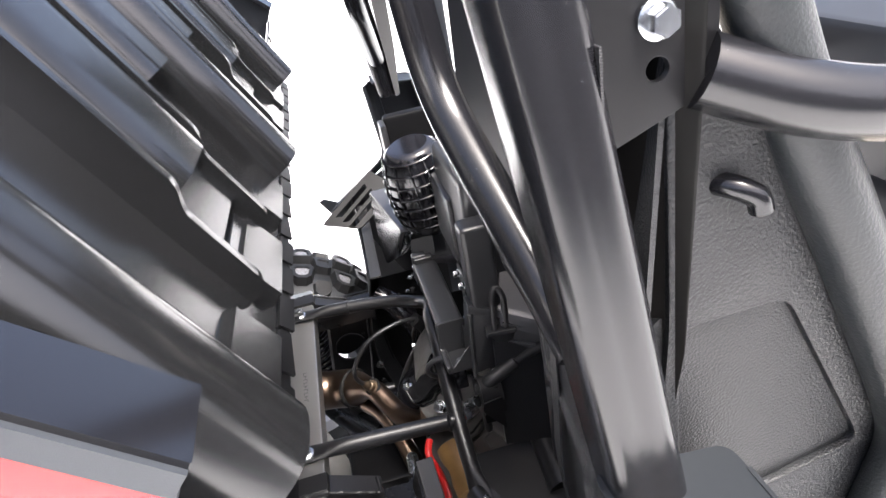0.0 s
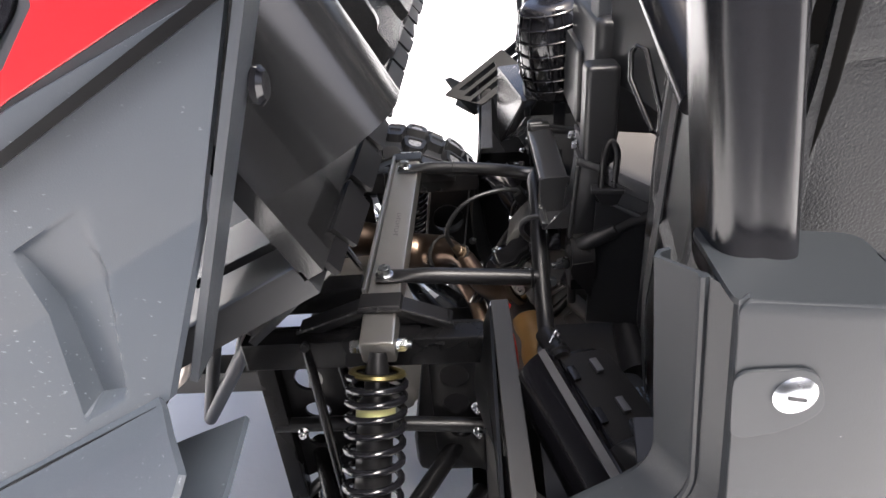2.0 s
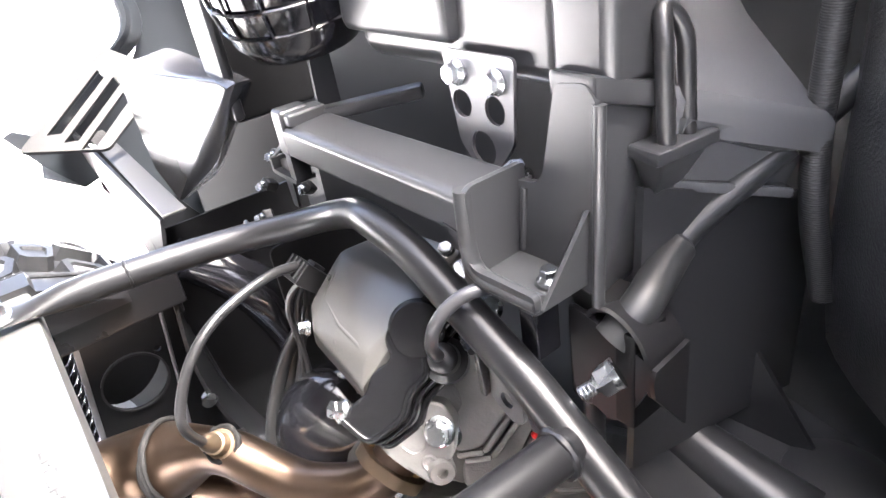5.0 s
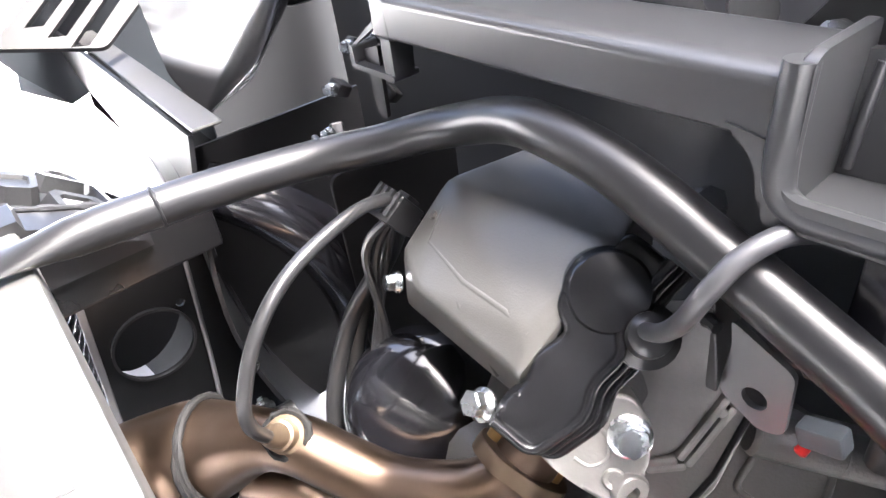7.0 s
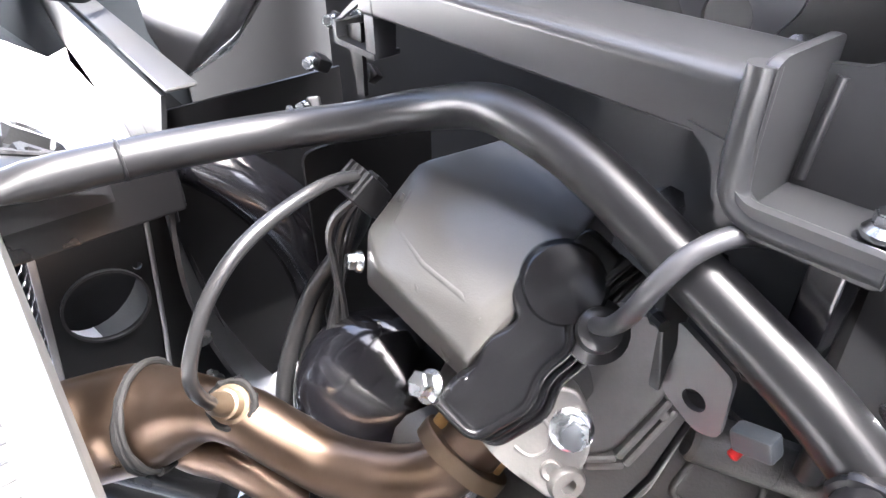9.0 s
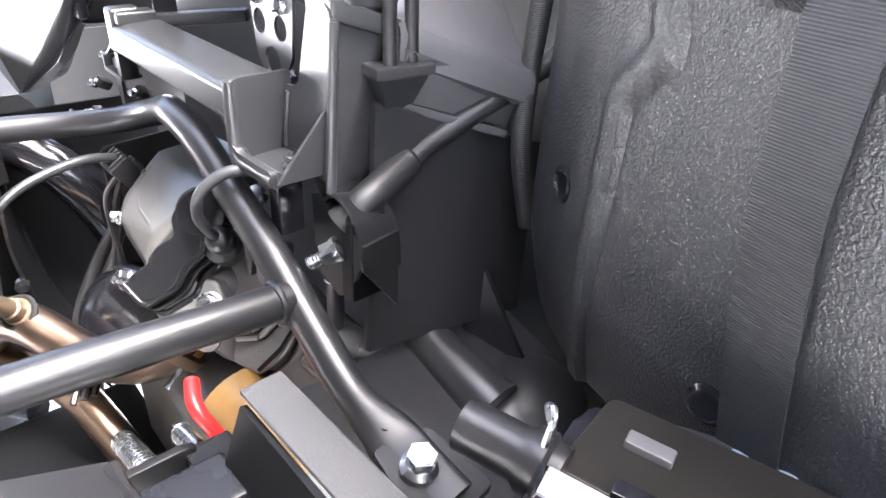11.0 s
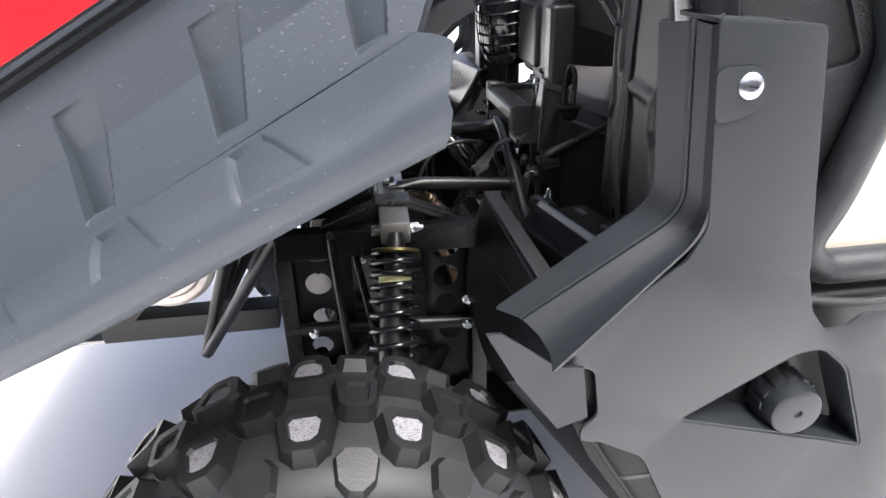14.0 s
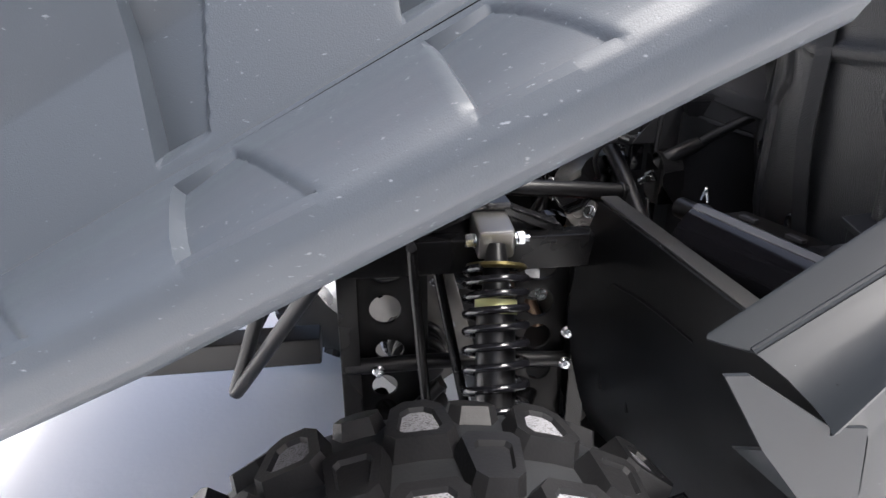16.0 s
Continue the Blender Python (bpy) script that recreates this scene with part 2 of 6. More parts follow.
def slab(outline, place, depth, holes=(), bevel=0.0, seg=2):
    """An outline in a plane, with holes, made thick. place(u, v, w) gives the point; w runs from 0 to depth."""
    bm = bmesh.new()
    loops = [list(outline)] + [list(h) for h in holes]
    edges = []
    for lp in loops:
        vs = [bm.verts.new((u, v, 0)) for u, v in lp]
        edges += [bm.edges.new((vs[i], vs[(i + 1) % len(vs)])) for i in range(len(vs))]
    if len(loops) == 1:
        bm.faces.new([e.verts[0] for e in edges])
    else:
        bmesh.ops.triangle_fill(bm, use_beauty=True, use_dissolve=False, edges=edges)
    faces = list(bm.faces)
    g = bmesh.ops.extrude_face_region(bm, geom=faces)
    up = [e for e in g["geom"] if isinstance(e, bmesh.types.BMVert)]
    for v in up:
        v.co.z += depth
    if bevel:
        ed = [e for e in bm.edges if e.is_manifold and e.calc_face_angle(0) > 0.9 and all(abs(v.co.z - depth) < 1e-6 for v in e.verts)]
        bmesh.ops.bevel(bm, geom=ed, offset=bevel, segments=seg, profile=0.5, affect="EDGES")
    for v in bm.verts:
        v.co = place(*v.co)
    return bm


def circle(u, v, r, n=20, sq=1.0):
    return [(u + r * math.cos(2 * math.pi * i / n), v + r * sq * math.sin(2 * math.pi * i / n)) for i in range(n)]


def rounded(outline, rad, n=4):
    """Round the corners of a closed 2D outline."""
    k = len(outline)
    out = []
    for i in range(k):
        a, b, c = (Vector(outline[(i + j) % k]) for j in (-1, 0, 1))
        u, w = a - b, c - b
        d = min(rad, u.length * 0.45, w.length * 0.45)
        p, q = b + u.normalized() * d, b + w.normalized() * d
        for j in range(n + 1):
            s = j / n
            out.append(tuple((1 - s) ** 2 * p + 2 * s * (1 - s) * b + s * s * q))
    return out


def skin(rows, thick=0.0):
    """A surface through rows of points (all rows the same length), made thick along its normals."""
    bm = bmesh.new()
    grid = [[bm.verts.new(p) for p in r] for r in rows]
    for a, b in zip(grid, grid[1:]):
        for j in range(len(a) - 1):
            bm.faces.new((a[j], a[j + 1], b[j + 1], b[j]))
    if thick:
        bmesh.ops.recalc_face_normals(bm, faces=bm.faces)
        bmesh.ops.solidify(bm, geom=list(bm.faces), thickness=thick)
    return bm


def smooth_rows(ctrl, nu, nv):
    """Interpolate a grid of control points with Catmull-Rom in both directions."""
    def cr(ps, n):
        ps = [Vector(p) for p in ps]
        out = []
        for i in range(len(ps) - 1):
            p0, p1, p2, p3 = ps[max(i - 1, 0)], ps[i], ps[i + 1], ps[min(i + 2, len(ps) - 1)]
            for j in range(n):
                t = j / n
                out.append(0.5 * (2 * p1 + (p2 - p0) * t + (2 * p0 - 5 * p1 + 4 * p2 - p3) * t * t + (3 * p1 - p0 - 3 * p2 + p3) * t ** 3))
        return out + [ps[-1]]
    rows = [cr(r, nv) for r in ctrl]
    cols = [cr(c, nu) for c in zip(*rows)]
    return list(zip(*cols))


def hex_bolt(name, p, normal, parent, size=0.016, flange=0.026, mat_=None, shank=0.0):
    """A flanged hexagon bolt head on the surface at p."""
    bm = bmesh.new()
    n = Vector(normal).normalized()
    lathe(bm, [(0, flange / 2), (0.002, flange / 2), (0.0045, size * 0.55)], p, n, 24)
    q = n.to_track_quat("Z", "Y").to_matrix().to_4x4()
    g = bmesh.ops.create_cone(bm, cap_ends=True, segments=6, radius1=size * 0.577, radius2=size * 0.577, depth=size * 0.62)
    top = [v for v in g["verts"] if v.co.z > 0]
    ed = [e for e in {e for v in top for e in v.link_edges} if all(v in top for v in e.verts)]
    bmesh.ops.transform(bm, matrix=Matrix.Translation(Vector(p) + n * (0.0035 + size * 0.31)) @ q, verts=g["verts"])
    bmesh.ops.bevel(bm, geom=ed, offset=size * 0.08, segments=2, affect="EDGES")
    if shank:
        lathe(bm, [(size * 0.6, size * 0.3), (size * 0.6 + shank, size * 0.3), (size * 0.65 + shank, size * 0.24)], p, n, 14)
    return part(name, bm, mat_ or ZINC, parent)


def weld(a, b, r, parent, seed=0):
    """A knobbly weld bead from a to b."""
    rng = random.Random(seed)
    a, b = Vector(a), Vector(b)
    k = max(4, int((b - a).length / (r * 0.9)))
    pts = [a.lerp(b, i / k) for i in range(k + 1)]
    bm = sweep(bmesh.new(), pts, [r * rng.uniform(0.65, 1.2) for _ in pts], 8)
    return part("weld_bead", bm, STEEL, parent)


def ring_weld(c, axis, rad, r, parent, seed=0, m=None):
    rng = random.Random(seed)
    d = Vector(axis).normalized()
    u = d.orthogonal().normalized()
    w = d.cross(u)
    pts = [Vector(c) + (u * math.cos(2 * math.pi * i / 28) + w * math.sin(2 * math.pi * i / 28)) * rad for i in range(29)]
    bm = sweep(bmesh.new(), pts, [r * rng.uniform(0.6, 1.2) for _ in pts], 8)
    return part("weld_bead", bm, m or STEEL, parent)


def hull(pts, bevel=0.004):
    bm = bmesh.new()
    for p in pts:
        bm.verts.new(p)
    r = bmesh.ops.convex_hull(bm, input=bm.verts)
    bmesh.ops.delete(bm, geom=list({g for g in r["geom_interior"] + r["geom_unused"] if isinstance(g, bmesh.types.BMVert)}), context="VERTS")
    bmesh.ops.dissolve_limit(bm, angle_limit=radians(4), verts=bm.verts, edges=bm.edges)
    if bevel:
        bmesh.ops.bevel(bm, geom=list(bm.edges), offset=bevel, segments=2, profile=0.6, affect="EDGES")
    return bm


def spline(pts, n=5):
    """A smooth line through the points."""
    ps = [Vector(p) for p in pts]
    out = []
    for i in range(len(ps) - 1):
        p0, p1, p2, p3 = ps[max(i - 1, 0)], ps[i], ps[i + 1], ps[min(i + 2, len(ps) - 1)]
        for j in range(n):
            t = j / n
            out.append(0.5 * (2 * p1 + (p2 - p0) * t + (2 * p0 - 5 * p1 + 4 * p2 - p3) * t * t + (3 * p1 - p0 - 3 * p2 + p3) * t ** 3))
    return out + [ps[-1]]


def ease(x):
    x = max(0.0, min(1.0, x))
    return x * x * (3 - 2 * x)


# ---- ground ----
g = bmesh.new()
bmesh.ops.create_grid(g, x_segments=120, y_segments=120, size=1)
for v in g.verts:
    v.co = Vector((math.copysign(abs(v.co.x) ** 4 * 600, v.co.x), math.copysign(abs(v.co.y) ** 4 * 600, v.co.y), 0))
    v.co.z = 0.012 * (noise.noise(v.co * 2.0) + 0.4 * noise.noise(v.co * 7.0)) - 0.006
tagged(part("ground", g, SNOW), "white packed snow covering the ground", "ground", kind="structure")

# plain unseen dark wall, added to close the camera's side and darken reflections
tagged(part("reflection_wall", boxed((0.0, -4.6, 1.1), (16.0, 0.3, 2.2), bevel=0.02), DARKWALL), "plain unseen dark wall added to darken reflections", "wall", kind="structure")

# ---- the vehicle ----
utv = tagged(new("utility_vehicle"), "grey and red side-by-side utility vehicle with its cargo bed tipped up", "vehicle")

# ---- chassis frame ----
bm = bmesh.new()
bar(bm, (0.002, -0.262, 0.752), (0.002, 0.262, 0.752), 0.05, 0.04, bevel=0.004)
cross = part("cross_member", bm, BARE, utv, "dark metallic square cross member of the rear frame")
part("side_lip", bar(bmesh.new(), (-0.027, -0.24, 0.757), (-0.027, 0.262, 0.757), 0.006, 0.05, bevel=0.002), BARE, cross)
for s in (-1, 1):
    a, b = V(0, s * 0.262, 0.749), V(0, s * 0.334, 0.737)
    bm = bar(bmesh.new(), a, b, 0.05, 0.042, bevel=0.005)
    head = part("shock_mount", bm, BARE, utv, "boxed metallic shock mount at the end of the cross member")
    hex_bolt("bolt", (0.026, s * 0.321, 0.741), (1, 0, 0), head, 0.017, 0.02, shank=0.01)
    hex_bolt("bolt", (-0.026, s * 0.321, 0.741), (-1, 0, 0), head, 0.017, 0.02)
    # hat-shaped strap over the cross member
    hat = [(-0.125, 0.735), (-0.032, 0.77), (-0.03, 0.778), (0.03, 0.778), (0.032, 0.77), (0.098, 0.742), (0.098, 0.728), (0.028, 0.757), (-0.028, 0.757), (-0.125, 0.72)]
    strap = part("frame_strap", slab(hat, lambda u, v, w, s=s: V(u, s * (0.246 + w), v), 0.034, bevel=0.003, seg=3), STEEL, utv, "bent black steel strap welded over the cross member")
    for x0, x1 in ((0.024, 0.1), (-0.024, -0.126)):
        part("strap_web", slab([(x0, 0.762), (x1, 0.732), (x1, 0.715), (x0, 0.715)], lambda u, v, w, s=s: V(u, s * (0.262 + w), v), 0.006), STEEL, strap)
    weld((-0.03, s * 0.282, 0.774), (0.03, s * 0.282, 0.774), 0.0042, strap, 3)
    weld((0.031, s * 0.281, 0.771), (0.098, s * 0.281, 0.744), 0.003, strap, 4)
    weld((-0.031, s * 0.281, 0.771), (-0.125, s * 0.281, 0.737), 0.003, strap, 5)
    weld((0.098, s * 0.25, 0.741), (0.1, s * 0.282, 0.74), 0.0045, strap, 6)
    weld((0.027, s * 0.281, 0.72), (0.09, s * 0.306, 0.728), 0.0025, strap, 8)
    # outer rail
    rail = part("frame_rail", bar(bmesh.new(), (-0.205, s * 0.285, 0.7105), (0.15, s * 0.285, 0.7105), 0.036, 0.05, bevel=0.004), FRAMEB, utv, "black square-tube frame rail")
    part("frame_rail", bar(bmesh.new(), (-0.72, s * 0.205, 0.742), (-0.034, s * 0.205, 0.752), 0.04, 0.045, bevel=0.004), FRAMEB, utv, "black square-tube frame rail")
    # hanging plates with lightening holes
    def wall(u, v, w, s=s):
        return V(u, s * (0.222 + w), v)
    left = [(-0.2, 0.705), (-0.08, 0.705), (-0.08, 0.42), (-0.2, 0.36)]
    part("frame_plate", slab(rounded(left, 0.012), wall, 0.006, [circle(-0.14, 0.665, 0.026, sq=0.8), circle(-0.145, 0.6, 0.024), circle(-0.14, 0.53, 0.022, sq=0.8), circle(-0.15, 0.465, 0.02)], bevel=0.0015), PLATE, utv, "black frame plate with round lightening holes")
    right = [(0.055, 0.705), (0.15, 0.705), (0.15, 0.36), (0.055, 0.42)]
    if s < 0:
        part("frame_plate", slab(rounded(right, 0.012), wall, 0.006, [circle(0.095, 0.655, 0.026, sq=0.8), circle(0.095, 0.595, 0.024), circle(0.095, 0.535, 0.022), circle(0.1, 0.475, 0.02)], bevel=0.0015), PLATE, utv, "black frame plate with round lightening holes")
    if s < 0:
        part("frame_post", bar(bmesh.new(), (0.155, s * 0.24, 0.7), (0.155, s * 0.24, 0.3), 0.035, 0.03, V(1, 0, 0)), FRAMEB, utv)
    part("frame_post", bar(bmesh.new(), (-0.2, s * 0.24, 0.7), (-0.2, s * 0.24, 0.33), 0.03, 0.03, V(1, 0, 0)), FRAMEB, utv)
    part("link_rod", tube([(-0.11, s * 0.3, 0.725), (-0.09, s * 0.33, 0.42)], 0.0075), FRAMEB, utv, "thin black steel link rod")
    part("link_rod", tube([(-0.075, s * 0.27, 0.7), (-0.03, s * 0.33, 0.44)], 0.0075), FRAMEB, utv, "thin black steel link rod")
    hex_bolt("bolt", (-0.11, s * 0.3, 0.728), (0, s, 0.3), rail, 0.012, 0.016, STEEL)
    # suspension arms and half shaft
    part("suspension_arm", tube([(-0.16, s * 0.2, 0.43), (-0.1, s * 0.36, 0.4), (-0.09, s * 0.55, 0.39)], 0.016, 0.06), FRAMEB, utv, "black tubular suspension arm")
    part("suspension_arm", tube([(0.1, s * 0.2, 0.43), (0.0, s * 0.36, 0.4), (-0.07, s * 0.55, 0.39)], 0.016, 0.06), FRAMEB, utv, "black tubular suspension arm")
    part("suspension_arm", tube([(-0.2, s * 0.2, 0.28), (-0.09, s * 0.55, 0.27)], 0.018), FRAMEB, utv, "black tubular suspension arm")
    part("suspension_arm", tube([(0.13, s * 0.2, 0.28), (-0.07, s * 0.55, 0.27)], 0.018), FRAMEB, utv, "black tubular suspension arm")
    part("axle_shaft", lathe(bmesh.new(), [(0, 0.035), (0.03, 0.04), (0.05, 0.033), (0.065, 0.038), (0.08, 0.028), (0.1, 0.016), (0.3, 0.016), (0.36, 0.03), (0.42, 0.04)], (-0.08, s * 0.12, 0.4), (0, s, -0.1), 20), CABLE, utv, "black half shaft with a ribbed rubber boot")
    # bolts on the cross member
    hex_bolt("bolt", (0, s * 0.2, 0.779), (0, 0, 1), cross, 0.018, 0.028)

for k in range(9):
    y = 0.012 - 0.0095 * k
    part("stamped_mark", boxed((0.004, y, 0.7724), (0.007, 0.0012, 0.0006), bevel=0), GREYL, cross)
    part("stamped_mark", boxed((0.004 + (k % 3 - 1) * 0.003, y - 0.003, 0.7724), (0.0014, 0.005, 0.0006), bevel=0), GREYL, cross)

# bar and bracket of the exhaust carrier behind the cross member
car = part("carrier_bar", slab(rounded([(-0.183, 0.73), (-0.183, 0.752), (-0.179, 0.752), (-0.179, 0.74), (-0.151, 0.74), (-0.151, 0.752), (-0.147, 0.752), (-0.147, 0.73)], 0.001), lambda u, v, w: V(u, -0.185 + w, v), 0.37), BARE, utv, "bright-edged channel bar across the rear frame")
for y in (-0.12, 0.05):
    hex_bolt("bolt", (-0.165, y, 0.741), (0, 0, 1), car, 0.012, 0.018)
gear = part("gearbox", hull([(-0.17, -0.13, 0.62), (-0.17, 0.12, 0.62), (-0.03, -0.13, 0.63), (-0.03, 0.12, 0.63), (-0.2, -0.1, 0.45), (-0.2, 0.1, 0.45), (0.02, -0.13, 0.44), (0.02, 0.12, 0.44), (-0.1, -0.15, 0.5), (-0.1, -0.13, 0.36), (-0.1, 0.12, 0.36), (-0.05, -0.155, 0.56)], 0.014), CAST, utv, "grey cast gearbox between the rear shocks")
for k, r in enumerate((0.05, 0.043, 0.047, 0.04)):
    part("boot_fold", lathe(bmesh.new(), [(-0.008, r * 0.86), (-0.003, r), (0.003, r), (0.008, r * 0.86)], (-0.09, -0.145 - 0.017 * k, 0.49 - 0.004 * k), (0, -1, -0.2), 28), CABLE, gear)
part("output_flange", lathe(bmesh.new(), [(0, 0.06), (0.006, 0.062), (0.012, 0.058), (0.013, 0.03)], (-0.09, -0.128, 0.495), (0, -1, -0.1), 32), ZINC, gear, "bright output flange")
part("gearbox_rib", bar(bmesh.new(), (-0.16, -0.134, 0.6), (-0.04, -0.137, 0.61), 0.008, 0.014), ALU, gear)
for x, z in ((-0.15, 0.585), (-0.06, 0.6), (-0.03, 0.52)):
    hex_bolt("bolt", (x, -0.136, z), (0, -1, 0.1), gear, 0.011, 0.016)
# added black bulk standing in for the dark mechanics low in the frame
part("dark_filler", boxed((0.11, 0.0, 0.38), (0.2, 0.4, 0.1), bevel=0.02), PLATE, utv, "black block added to fill the dark lower frame")
for s in (-1, 1):
    part("frame_tube", tube([(-0.21, s * 0.245, 0.515), (-0.06, s * 0.245, 0.515), (0.15, s * 0.245, 0.5)], 0.0125, 0.03), STEEL, utv, "black lower frame tube")
    part("frame_tube", tube([(-0.19, s * 0.235, 0.33), (-0.06, s * 0.24, 0.47)], 0.011), STEEL, utv, "black diagonal frame tube")
    for x, z in ((-0.16, 0.515), (0.13, 0.56), (0.13, 0.505)):
        hex_bolt("bolt", (x, s * 0.262, z), (0, s, 0.1), utv, 0.012, 0.018, shank=0.008)

# braces bolted across the engine bay
def brace(pts, r, foot=False):
    """A tube hammered flat at its first end, and at its foot if asked."""
    ps = [Vector(p) for p in pts]
    first = [ps[0].lerp(ps[1], k) for k in (0, 0.09, 0.14, 0.2, 0.27, 0.35)] + ps[1:]
    line = first[:6] + spline([first[5]] + ps[1:])[1:]
    d = [(p - line[0]).length for p in line]
    sq = [min(1.0, max(0.2, 0.2 + (x - 0.02) / 0.06)) for x in d]
    if foot:
        sq = [min(q, max(0.25, 0.25 + ((p - line[-1]).length - 0.05) / 0.05)) for q, p in zip(sq, line)]
    return sweep(bmesh.new(), line, r, 18, squash=sq)


u_tube = part("brace_tube", brace([(-0.012, 0.2, 0.779), (0.1, 0.19, 0.777), (0.16, 0.179, 0.776), (0.206, 0.162, 0.777), (0.235, 0.133, 0.784), (0.25, 0.102, 0.796), (0.256, 0.069, 0.808), (0.253, 0.037, 0.82), (0.246, 0.002, 0.828), (0.244, -0.045, 0.823), (0.242, -0.098, 0.804), (0.239, -0.16, 0.78), (0.238, -0.2, 0.757), (0.238, -0.26, 0.722), (0.238, -0.3, 0.716), (0.237, -0.33, 0.712), (0.237, -0.36, 0.709)], 0.0127, True), STEEL, utv, "satin black bent tube brace over the engine")
near_tube = part("brace_tube", brace([(-0.012, -0.2, 0.779), (0.1, -0.2, 0.772), (0.232, -0.198, 0.76)], 0.0127), STEEL, utv, "satin black tube brace with a flattened bolted end")
ring_weld((0.224, -0.198, 0.76), (1, 0, 0), 0.013, 0.003, near_tube, 2)
ring_weld((0.206, 0.167, 0.776), (1, -0.22, 0), 0.0125, 0.0022, u_tube, 6)
part("foot_plate", slab(rounded([(0.213, -0.372), (0.268, -0.365), (0.262, -0.31), (0.222, -0.306)], 0.006), lambda u, v, w: V(u, v, 0.7065 + w + (v + 0.345) * 0.12), 0.005, bevel=0.001), STEEL, u_tube)
part("foot_hole", lathe(bmesh.new(), [(0, 0.003), (0.0006, 0.003)], (0.237, -0.3, 0.7205), (0, -0.1, 1), 14), PLATE, u_tube)
hex_bolt("bolt", (0.237, -0.333, 0.7155), (0, -0.15, 0.98), u_tube, 0.016, 0.024)
ring_weld((0.101, 0.19, 0.777), (1, -0.1, 0), 0.0125, 0.0016, u_tube, 21)

# ---- shock absorbers ----
def shock(s):
    top, low = V(0, s * 0.33, 0.738), V(-0.035, s * 0.52, 0.4)
    d = (low - top).normalized()
    L = (low - top).length
    body = part("shock_absorber", lathe(bmesh.new(), [(0.0, 0.012), (0.03, 0.017), (0.06, 0.018), (0.07, 0.025), (0.24, 0.026), (L, 0.022)], top, d, 24), STEEL, utv, "black coil-over shock absorber with a yellow label")
    u = d.orthogonal().normalized()
    w = d.cross(u)
    turns, k = 12.5, 20
    pts = []
    for i in range(int(turns * k) + 1):
        a = i / k
        s_ = i / (turns * k)
        run = 0.034 + (L - 0.069) * (0.55 * s_ + 0.45 * s_ ** 1.7)
        pts.append(top + d * run + (u * math.cos(2 * math.pi * a) + w * math.sin(2 * math.pi * a)) * 0.039)
    part("coil_spring", sweep(bmesh.new(), pts, 0.0054, 10), SHINY, body, "glossy black coil spring")
    part("spring_seat", lathe(bmesh.new(), [(0.028, 0.0295), (0.026, 0.033), (0.027, 0.0385), (0.031, 0.0405), (0.034, 0.037), (0.034, 0.0295)], top, d, 40, closed=False), SEATY, body, "yellow-passivated top spring seat")
    part("seat_cup", lathe(bmesh.new(), [(0.024, 0.012), (0.03, 0.018), (0.032, 0.031), (0.034, 0.031)], top, d, 32), SHINY, body, "black cup under the spring seat")
    part("label", lathe(bmesh.new(), [(0.073, 0.0275), (0.092, 0.0275)], top, d, 24), YELLOW, body, "pale yellow printed label")
    part("damper_rod", lathe(bmesh.new(), [(0.2, 0.012), (0.3, 0.012)], top, d, 16), ZINC, body)
    return body


for s in (-1, 1):
    shock(s)

# ---- wheels ----
def lug_mesh(w0, w1, l, h, tap, cut, snow=True, pocket=0.0045):
    """A tread block: tapered sides, clipped corners and a shallow pocket packed with snow on top."""
    bm = bmesh.new()
    lo = rounded([(-w0 / 2, -l / 2), (w0 / 2, -l / 2), (w1 / 2, l / 2), (-w1 / 2, l / 2)], cut, 1)
    b = [bm.verts.new((x, y, -0.012)) for x, y in lo]
    t = [bm.verts.new((x * tap, y * tap, h)) for x, y in lo]
    k = len(lo)
    top = bm.faces.new(t)
    for i in range(k):
        bm.faces.new((b[i], b[(i + 1) % k], t[(i + 1) % k], t[i]))
    bm.faces.remove(top)
    rim_ = [bm.verts.new((v.co.x * 0.66, v.co.y * 0.66 - 0.002, h)) for v in t]
    low = [bm.verts.new((v.co.x * 0.58, v.co.y * 0.58 - 0.002, h - pocket)) for v in t]
    for i in range(k):
        j = (i + 1) % k
        bm.faces.new((t[i], t[j], rim_[j], rim_[i]))
        bm.faces.new((rim_[i], rim_[j], low[j], low[i]))
    top = bm.faces.new(low)
    top.material_index = 1 if snow else 0
    bmesh.ops.recalc_face_normals(bm, faces=bm.faces)
    me = bpy.data.meshes.new("tread_block")
    bm.to_mesh(me)
    bm.free()
    me.materials.append(RUBBER)
    me.materials.append(SNOWY)
    return me


LUG_MID = lug_mesh(0.05, 0.068, 0.074, 0.021, 0.8, 0.01)
LUG_WIDE = lug_mesh(0.084, 0.056, 0.078, 0.021, 0.8, 0.014)
LUG_MID2 = lug_mesh(0.05, 0.068, 0.074, 0.021, 0.8, 0.01, False)
LUG_WIDE2 = lug_mesh(0.084, 0.056, 0.078, 0.021, 0.8, 0.014, False)
LUG_SIDE = lug_mesh(0.062, 0.046, 0.06, 0.012, 0.78, 0.014, False, 0.0)


PROF = [(0.1, 0.192), (0.118, 0.2), (0.132, 0.225), (0.137, 0.252), (0.13, 0.282), (0.112, 0.307), (0.085, 0.32), (0.045, 0.326)]


def carcass(r):
    """How far the outer sidewall stands out at radius r."""
    for (p, a), (q, b) in zip(PROF, PROF[1:]):
        if a <= r <= b:
            return p + (q - p) * (r - a) / (b - a)
    return PROF[0][0]


